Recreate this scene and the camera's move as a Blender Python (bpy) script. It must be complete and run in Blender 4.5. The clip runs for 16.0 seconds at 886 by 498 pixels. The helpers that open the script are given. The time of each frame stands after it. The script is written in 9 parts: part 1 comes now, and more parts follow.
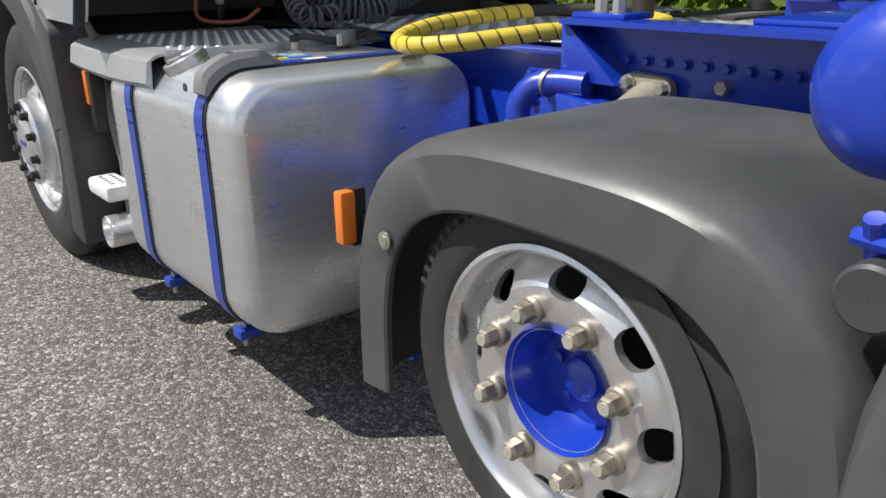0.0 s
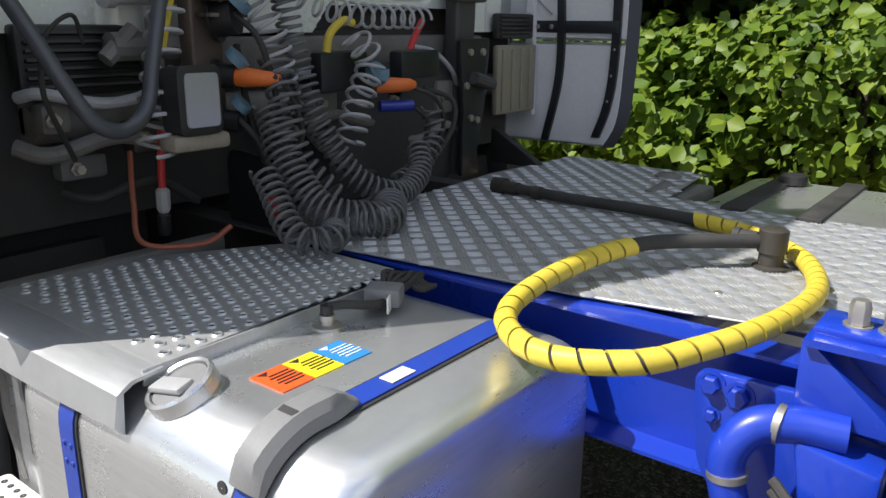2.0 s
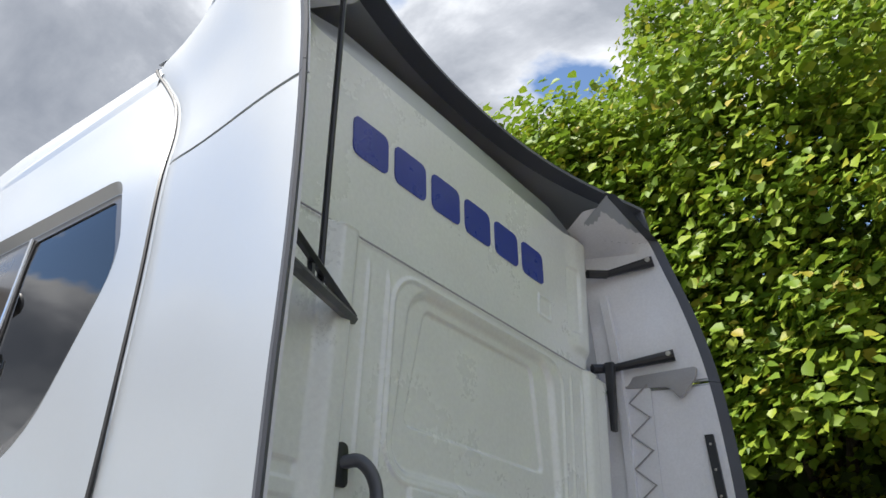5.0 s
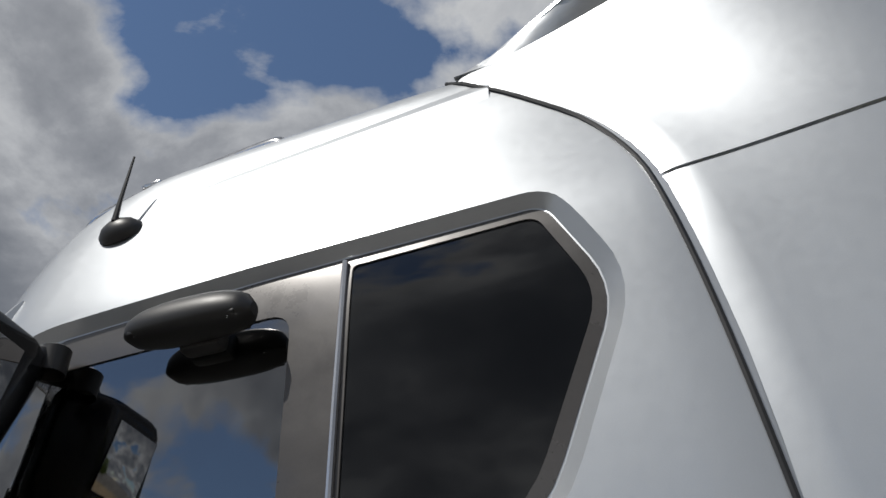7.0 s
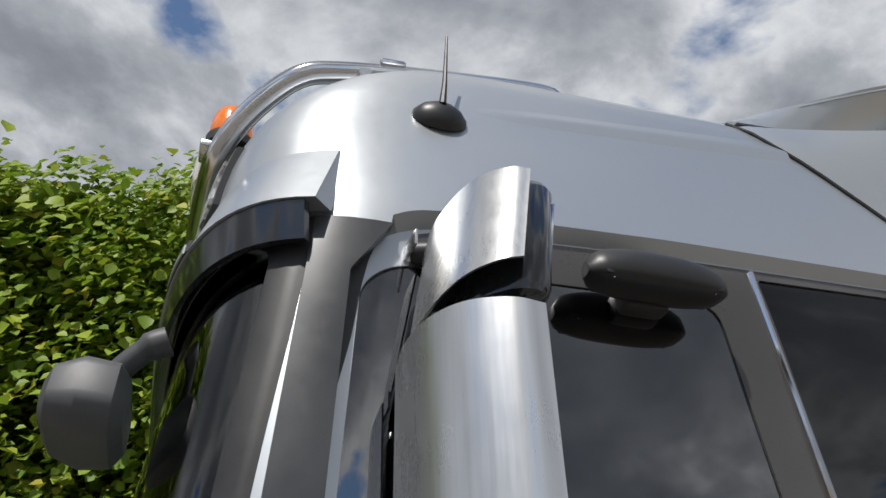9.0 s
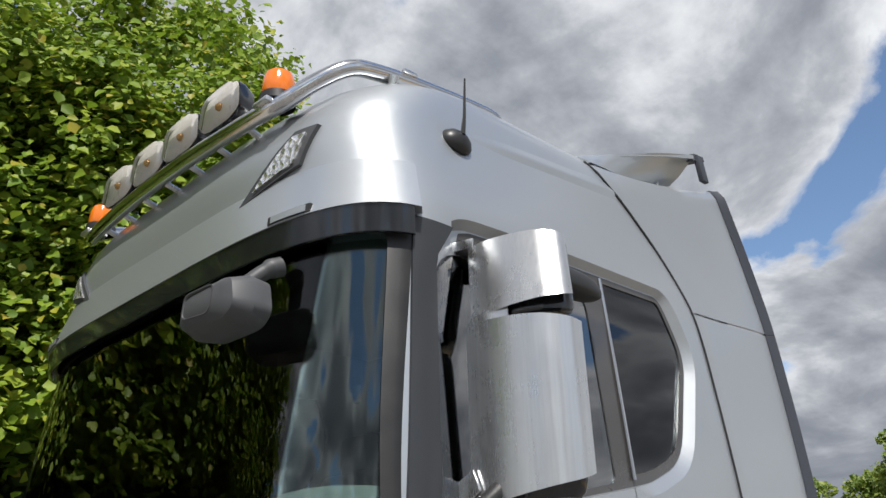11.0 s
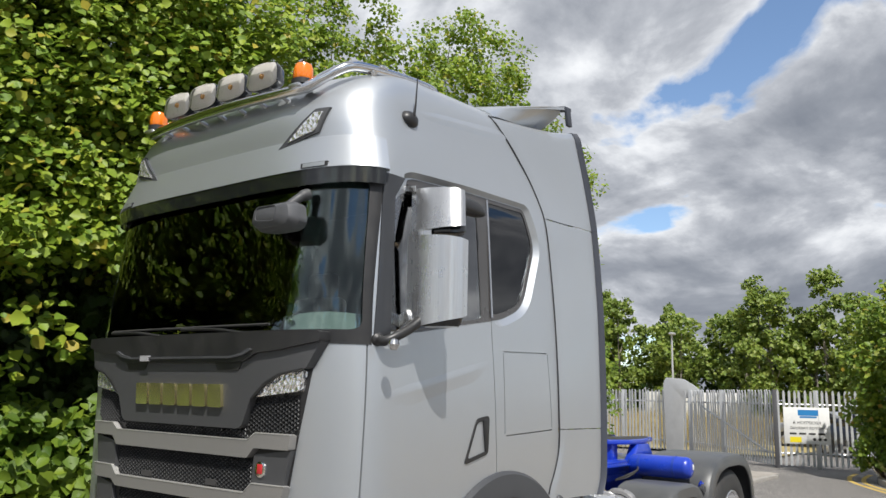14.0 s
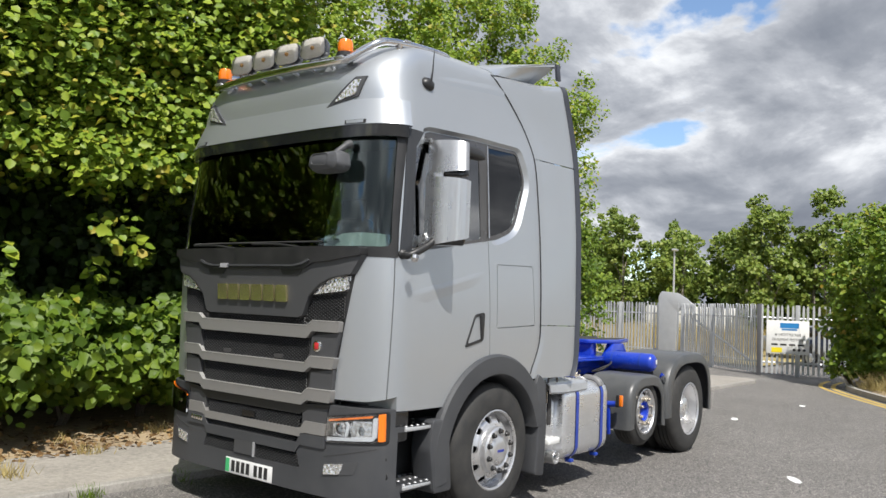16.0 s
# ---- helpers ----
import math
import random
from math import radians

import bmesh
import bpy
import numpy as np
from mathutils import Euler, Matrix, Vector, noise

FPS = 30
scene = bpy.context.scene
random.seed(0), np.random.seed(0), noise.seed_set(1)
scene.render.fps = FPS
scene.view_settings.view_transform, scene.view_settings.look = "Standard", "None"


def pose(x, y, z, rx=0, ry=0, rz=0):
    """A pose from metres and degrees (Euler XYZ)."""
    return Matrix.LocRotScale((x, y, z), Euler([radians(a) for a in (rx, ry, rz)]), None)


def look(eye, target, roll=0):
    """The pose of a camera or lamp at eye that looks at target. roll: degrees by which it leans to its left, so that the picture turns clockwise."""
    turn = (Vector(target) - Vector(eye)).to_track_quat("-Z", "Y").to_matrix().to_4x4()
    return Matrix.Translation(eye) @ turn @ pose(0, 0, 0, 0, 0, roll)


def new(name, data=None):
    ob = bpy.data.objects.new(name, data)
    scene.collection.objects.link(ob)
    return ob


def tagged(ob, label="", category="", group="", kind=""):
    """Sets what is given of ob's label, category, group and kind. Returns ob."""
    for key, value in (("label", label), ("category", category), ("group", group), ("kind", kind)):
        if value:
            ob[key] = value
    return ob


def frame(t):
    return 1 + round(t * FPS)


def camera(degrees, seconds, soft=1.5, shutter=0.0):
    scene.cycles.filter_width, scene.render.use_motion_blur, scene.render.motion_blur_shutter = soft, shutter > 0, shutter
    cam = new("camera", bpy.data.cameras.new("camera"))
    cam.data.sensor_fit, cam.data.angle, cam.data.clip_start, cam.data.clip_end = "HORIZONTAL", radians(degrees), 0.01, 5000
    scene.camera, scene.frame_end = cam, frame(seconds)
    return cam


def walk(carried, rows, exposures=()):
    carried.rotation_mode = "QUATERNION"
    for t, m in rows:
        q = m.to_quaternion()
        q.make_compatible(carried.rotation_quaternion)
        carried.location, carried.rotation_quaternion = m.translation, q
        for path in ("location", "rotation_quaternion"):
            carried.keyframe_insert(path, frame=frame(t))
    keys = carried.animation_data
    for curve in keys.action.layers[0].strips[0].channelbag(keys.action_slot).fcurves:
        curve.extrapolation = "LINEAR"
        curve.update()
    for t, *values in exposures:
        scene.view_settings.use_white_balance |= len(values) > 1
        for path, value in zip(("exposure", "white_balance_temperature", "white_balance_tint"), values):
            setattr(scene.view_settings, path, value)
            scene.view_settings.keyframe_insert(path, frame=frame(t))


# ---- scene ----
cam = camera(59.3, 16.0)
PATH = [
    (0, (-3.552, 1.974, 1.186), (-2.113, 0.77, 0.492), -0.7),
    (0.5, (-3.262, 1.921, 1.258), (-1.88, 0.65, 0.569), -0.9),
    (1, (-3.003, 1.853, 1.379), (-1.696, 0.496, 0.708), -0.8),
    (1.5, (-2.732, 1.828, 1.474), (-1.502, 0.385, 0.837), -0.1),
    (2, (-2.544, 1.798, 1.52), (-1.372, 0.276, 0.964), 0.6),
    (2.5, (-2.388, 1.769, 1.583), (-1.216, 0.202, 1.168), 1.2),
    (3, (-2.282, 1.79, 1.656), (-1.086, 0.198, 1.471), 1.1),
    (3.5, (-2.228, 1.861, 1.746), (-1.015, 0.272, 1.808), 1.2),
    (4, (-2.184, 1.946, 1.788), (-0.985, 0.382, 2.131), 1.0),
    (4.5, (-2.155, 2.019, 1.809), (-1.007, 0.506, 2.436), 1.4),
    (5, (-2.066, 2.073, 1.814), (-0.994, 0.643, 2.711), 2.2),
    (5.2, (-2.005, 2.086, 1.813), (-0.965, 0.707, 2.821), 3.1),
    (7.3, (-0.161, 2.402, 1.84), (0.211, 0.855, 3.051), -2.8),
    (7.5, (0.004, 2.417, 1.843), (0.315, 0.843, 3.037), -2.7),
    (8, (0.422, 2.394, 1.868), (0.524, 0.788, 3.056), -2.4),
    (8.5, (0.816, 2.302, 1.896), (0.638, 0.7, 3.08), -1.2),
    (8.7, (1.003, 2.271, 1.912), (0.679, 0.687, 3.089), -1.2),
    (10.8, (2.383, 2.534, 1.815), (1.106, 1.246, 2.659), -1.8),
    (11, (2.496, 2.59, 1.796), (1.178, 1.319, 2.6), -1.5),
    (11.5, (2.77, 2.74, 1.769), (1.37, 1.506, 2.487), -0.9),
    (12, (3.056, 2.847, 1.721), (1.594, 1.642, 2.361), -0.5),
    (12.5, (3.285, 3.041, 1.693), (1.784, 1.847, 2.26), -0.1),
    (13, (3.493, 3.312, 1.688), (1.961, 2.128, 2.189), 0.3),
    (13.5, (3.75, 3.563, 1.665), (2.2, 2.375, 2.099), 0.9),
    (14, (4.007, 3.758, 1.652), (2.448, 2.562, 2.022), 1.5),
    (14.5, (4.281, 3.99, 1.635), (2.717, 2.782, 1.941), 2.1),
    (15, (4.551, 4.157, 1.616), (2.985, 2.938, 1.863), 2.4),
    (15.5, (4.834, 4.337, 1.601), (3.267, 3.11, 1.793), 2.5),
    (16, (5.066, 4.575, 1.582), (3.494, 3.347, 1.728), 2.5),
]
walk(cam, [(t, look(e, g, r)) for t, e, g, r in PATH],
     [(0.0, 0.25), (1.0, 0.3), (1.5, 0.4), (2.0, 0.6), (2.5, 1.0), (3.0, 1.5), (3.5, 1.35), (4.5, 0.95), (5.2, 0.5), (7.3, -0.65), (8.0, -0.35), (8.7, -0.2), (10.8, 0.05), (12.5, 0.12), (16.0, 0.32)])

# ---------------------------------------------------------------- world, sun
SUN_AZ, SUN_EL = radians(52.0), radians(55.0)      # from +x towards +y
SUN_DIR = Vector((math.cos(SUN_EL) * math.cos(SUN_AZ), math.cos(SUN_EL) * math.sin(SUN_AZ), math.sin(SUN_EL)))


class Nodes:
    """Short hand for building a node tree."""

    def __init__(self, tree):
        self.tree = tree

    def add(self, kind, ins=None, **props):
        n = self.tree.nodes.new(kind)
        for k, v in props.items():
            setattr(n, k, v)
        for k, v in (ins or {}).items():
            if isinstance(v, bpy.types.NodeSocket):
                self.tree.links.new(v, n.inputs[k])
            else:
                n.inputs[k].default_value = v
        return n

    def ramp(self, fac, stops, mode="LINEAR"):
        n = self.tree.nodes.new("ShaderNodeValToRGB")
        n.color_ramp.interpolation = mode
        e = n.color_ramp.elements
        while len(e) < len(stops):
            e.new(0.5)
        for i, (p, c) in enumerate(stops):
            e[i].position = p
            e[i].color = (*c, 1) if len(c) == 3 else c
        self.tree.links.new(fac, n.inputs[0])
        return n.outputs[0]

    def math(self, op, a, b=0.0):
        return self.add("ShaderNodeMath", {0: a, 1: b}, operation=op).outputs[0]

    def mix(self, fac, a, b, blend="MIX"):
        n = self.add("ShaderNodeMix", {0: fac, 6: a, 7: b}, data_type="RGBA", blend_type=blend)
        return n.outputs[2]

    def noise(self, scale, detail=4, rough=0.55, vec=None, distort=0.0):
        ins = {"Scale": scale, "Detail": detail, "Roughness": rough, "Distortion": distort}
        if vec is not None:
            ins["Vector"] = vec
        return self.add("ShaderNodeTexNoise", ins).outputs[0]


def make_world():
    w = bpy.data.worlds.new("sky")
    scene.world = w
    w.use_nodes = True
    t = w.node_tree
    t.nodes.clear()
    N = Nodes(t)
    sky = N.add("ShaderNodeTexSky", sky_type="NISHITA", sun_disc=False, sun_elevation=SUN_EL,
                sun_rotation=radians(90) - SUN_AZ, air_density=1.0, dust_density=0.1, ozone_density=2.5)
    co = N.add("ShaderNodeTexCoord").outputs["Generated"]
    # clouds lie on a layer overhead: the direction is flattened towards the horizon
    sep = N.add("ShaderNodeSeparateXYZ", {0: co})
    up = N.math("ADD", N.math("MAXIMUM", sep.outputs[2], 0.0), 0.34)
    flat = N.add("ShaderNodeCombineXYZ", {0: N.math("DIVIDE", sep.outputs[0], up), 1: N.math("DIVIDE", sep.outputs[1], up), 2: 0.35})
    big = N.noise(1.9, 12, 0.52, N.add("ShaderNodeVectorMath", {0: flat.outputs[0], 1: (-0.12, 2.51, 0.0)}, operation="ADD").outputs[0], 0.25)
    shade = N.noise(3.1, 10, 0.60, N.add("ShaderNodeVectorMath", {0: flat.outputs[0], 1: (3.1, 1.7, 4.0)}, operation="ADD").outputs[0], 0.3)
    cover = N.ramp(big, [(0.402, (0, 0, 0)), (0.440, (1, 1, 1))])
    # thin cloud edges are bright, thick cloud is grey underneath
    thick = N.math("ADD", big, N.math("MULTIPLY", N.math("SUBTRACT", 0.5, shade), 0.62))
    tone = N.ramp(thick, [(0.34, (6.4, 6.5, 6.6)), (0.43, (4.7, 4.85, 5.1)), (0.50, (3.0, 3.15, 3.45)), (0.58, (2.0, 2.15, 2.45)), (0.68, (1.45, 1.6, 1.9)), (0.85, (1.1, 1.2, 1.5))])
    col = N.mix(cover, sky.outputs[0], tone)
    bg = N.add("ShaderNodeBackground", {0: col, 1: 0.145})
    out = N.add("ShaderNodeOutputWorld", {0: bg.outputs[0]})
    return w


make_world()
sun_data = bpy.data.lights.new("sun", "SUN")
sun_data.energy, sun_data.angle, sun_data.color = 4.6, radians(0.55), (1.0, 0.965, 0.91)
sun = new("sun", sun_data)
sun.matrix_world = look((0, 0, 30), Vector((0, 0, 30)) - SUN_DIR)

# ---------------------------------------------------------------- materials
def material(name, build):
    m = bpy.data.materials.new(name)
    m.use_nodes = True
    t = m.node_tree
    t.nodes.clear()
    N = Nodes(t)
    out = t.nodes.new("ShaderNodeOutputMaterial")
    b = t.nodes.new("ShaderNodeBsdfPrincipled")
    t.links.new(b.outputs[0], out.inputs[0])
    build(N, b, out)
    return m


def put_in(N, b, **ins):
    for k, v in ins.items():
        s = b.inputs[k.replace("_", " ")]
        if isinstance(v, bpy.types.NodeSocket):
            N.tree.links.new(v, s)
        else:
            s.default_value = (*v, 1) if isinstance(v, tuple) and len(v) == 3 else v


def bump(N, b, height, strength=0.3, dist=0.002):
    n = N.add("ShaderNodeBump", {"Height": height, "Strength": strength, "Distance": dist})
    N.tree.links.new(n.outputs[0], b.inputs["Normal"])


def where(N):
    return N.add("ShaderNodeTexCoord").outputs["Object"]


def plain(name, col, rough=0.5, metal=0.0, dirt=0.25, scale=6.0, coat=0.0, fine=90.0, fine_bump=0.08, dirt_col=None):
    """Paint, plastic, rubber or metal with two scales of variation."""
    def build(N, b, out):
        co = where(N)
        big = N.ramp(N.noise(scale, 6, 0.6, co), [(0.35, (0, 0, 0)), (0.72, (1, 1, 1))])
        small = N.noise(fine, 3, 0.6, co)
        dc = dirt_col or tuple(c * 0.62 + 0.02 for c in col)
        c1 = N.mix(N.math("MULTIPLY", big, dirt), (*col, 1), (*dc, 1))
        c2 = N.mix(0.18, c1, N.ramp(small, [(0.3, tuple(c * 0.75 for c in col)), (0.7, tuple(min(1, c * 1.2) for c in col))]))
        r = N.math("ADD", rough - 0.06, N.math("MULTIPLY", N.math("ADD", N.math("MULTIPLY", small, 0.4), big), 0.13))
        put_in(N, b, Base_Color=c2, Roughness=r, Metallic=metal, Coat_Weight=coat, Coat_Roughness=0.06)
        bump(N, b, small, fine_bump, 0.001)
    return material(name, build)


def silver_paint():
    def build(N, b, out):
        co = where(N)
        flake = N.noise(900, 2, 0.5, co)
        film = N.ramp(N.noise(1.6, 6, 0.6, co), [(0.3, (0, 0, 0)), (0.75, (1, 1, 1))])
        fine = N.noise(45, 5, 0.65, co)
        c = N.mix(N.math("MULTIPLY", film, 0.22), (0.485, 0.51, 0.535, 1), (0.42, 0.435, 0.445, 1))
        c = N.mix(0.12, c, N.ramp(flake, [(0.3, (0.41, 0.425, 0.445)), (0.7, (0.66, 0.685, 0.71))]))
        put_in(N, b, Base_Color=c, Metallic=0.70, Roughness=N.math("ADD", 0.34, N.math("MULTIPLY", fine, 0.10)),
               Coat_Weight=0.45, Coat_Roughness=N.math("ADD", 0.10, N.math("MULTIPLY", film, 0.10)))
        bump(N, b, N.noise(3.0, 2, 0.4, co), 0.02, 0.004)
    return material("silver_paint", build)


def brushed(name, col, rough=0.3, stretch=(1, 1, 60), stain=0.3, metal=1.0, stain_col=(0.42, 0.41, 0.39), scale=7.0, relief=None):
    def build(N, b, out):
        co = where(N)
        st = N.add("ShaderNodeMapping", {0: co, 3: stretch}).outputs[0]
        streak = N.noise(scale, 5, 0.65, st)
        cloud = N.ramp(N.noise(5, 6, 0.65, co), [(0.4, (0, 0, 0)), (0.75, (1, 1, 1))])
        c = N.mix(N.math("MULTIPLY", cloud, stain), (*col, 1), (*stain_col, 1))
        c = N.mix(0.25, c, N.ramp(streak, [(0.3, tuple(v * 0.7 for v in col)), (0.7, tuple(min(1, v * 1.15) for v in col))]))
        r = N.math("ADD", rough - 0.05, N.math("MULTIPLY", N.math("ADD", streak, cloud), 0.10))
        put_in(N, b, Base_Color=c, Metallic=metal, Roughness=r)
        if relief:
            v = N.add("ShaderNodeTexVoronoi", {"Vector": co, "Scale": relief})
            bump(N, b, v.outputs["Distance"], 0.9, 0.012)
        else:
            bump(N, b, streak, 0.05, 0.0008)
    return material(name, build)


def asphalt_mat():
    def build(N, b, out):
        co = N.add("ShaderNodeNewGeometry").outputs["Position"]
        v = N.add("ShaderNodeTexVoronoi", {"Vector": co, "Scale": 85.0, "Randomness": 1.0}, feature="F1")
        ve = N.add("ShaderNodeTexVoronoi", {"Vector": co, "Scale": 85.0, "Randomness": 1.0}, feature="DISTANCE_TO_EDGE")
        v2 = N.add("ShaderNodeTexVoronoi", {"Vector": co, "Scale": 150.0}, feature="F1")
        stone = N.ramp(N.add("ShaderNodeSeparateColor", {0: v.outputs["Color"]}).outputs[0],
                       [(0.0, (0.09, 0.087, 0.082)), (0.45, (0.21, 0.198, 0.185)), (0.8, (0.36, 0.338, 0.315)), (1.0, (0.56, 0.52, 0.48))])
        gap = N.ramp(ve.outputs["Distance"], [(0.02, (1, 1, 1)), (0.13, (0, 0, 0))])
        c = N.mix(N.math("MULTIPLY", gap, 0.85), stone, (0.045, 0.043, 0.041, 1))
        patch = N.ramp(N.noise(0.45, 6, 0.6, co), [(0.38, (0, 0, 0)), (0.68, (1, 1, 1))])
        c = N.mix(N.math("MULTIPLY", patch, 0.35), c, (0.085, 0.08, 0.074, 1))
        spots = N.ramp(N.noise(2.6, 5, 0.7, co), [(0.62, (0, 0, 0)), (0.72, (1, 1, 1))])
        c = N.mix(N.math("MULTIPLY", spots, 0.25), c, (0.23, 0.20, 0.165, 1))
        put_in(N, b, Base_Color=c, Roughness=0.8, Specular_IOR_Level=0.35)
        h = N.math("ADD", N.math("MULTIPLY", ve.outputs["Distance"], 1.2), N.math("MULTIPLY", v2.outputs["Distance"], 0.35))
        bump(N, b, h, 0.75, 0.009)
    return material("asphalt", build)


def leaf_mat(name, cols, trans=0.45):
    green = "leaf" in name and "dry" not in name

    def build(N, b, out):
        rnd = N.add("ShaderNodeNewGeometry").outputs["Random Per Island"]
        co = where(N)
        c = N.ramp(rnd, cols)
        if green and "shade" not in name:
            c = N.mix(0.35, c, N.ramp(N.noise(1.1, 3, 0.5, co), [(0.3, (0.06, 0.115, 0.016)), (0.7, (0.21, 0.27, 0.032))]))
        put_in(N, b, Base_Color=c, Roughness=0.5, Specular_IOR_Level=0.35)
        tr = N.add("ShaderNodeBsdfTranslucent", {0: N.mix(0.5, c, (0.22, 0.36, 0.03, 1)) if green else c})
        ms = N.add("ShaderNodeMixShader", {0: trans, 1: b.outputs[0], 2: tr.outputs[0]})
        N.tree.links.new(ms.outputs[0], out.inputs[0])
    return material(name, build)


def glass_mat(name, tint=(0.75, 0.82, 0.80), rough=0.0, extra=0.03):
    """A thin pane: the part that is not mirrored passes straight through, tinted."""
    def build(N, b, out):
        tr = N.add("ShaderNodeBsdfTransparent", {0: (*tint, 1)})
        gl = N.add("ShaderNodeBsdfGlossy", {0: (1, 1, 1, 1), 1: rough})
        fr = N.add("ShaderNodeFresnel", {0: 1.47})
        fac = N.math("ADD", N.math("MULTIPLY", fr.outputs[0], 1.0), extra)
        ms = N.add("ShaderNodeMixShader", {0: fac, 1: tr.outputs[0], 2: gl.outputs[0]})
        N.tree.links.new(ms.outputs[0], out.inputs[0])
    return material(name, build)


def lens_mat(name, col, emit=0.0):
    def build(N, b, out):
        co = where(N)
        rib = N.noise(160, 2, 0.5, co)
        put_in(N, b, Base_Color=col, Roughness=0.16, Coat_Weight=0.8, Coat_Roughness=0.04, Subsurface_Weight=0.0)
        bump(N, b, rib, 0.3, 0.002)
    return material(name, build)


def earth_mat(name, cols, scale, rough=0.9, strength=0.6):
    def build(N, b, out):
        co = N.add("ShaderNodeNewGeometry").outputs["Position"]
        n1 = N.noise(scale, 8, 0.7, co)
        n2 = N.noise(scale * 14, 5, 0.7, co)
        c = N.ramp(n1, cols)
        c = N.mix(0.4, c, N.ramp(n2, [(0.3, tuple(v * 0.5 for v in cols[0][1])), (0.7, tuple(min(1, v * 1.25) for v in cols[-1][1]))]))
        put_in(N, b, Base_Color=c, Roughness=rough)
        bump(N, b, n2, strength, 0.02)
    return material(name, build)


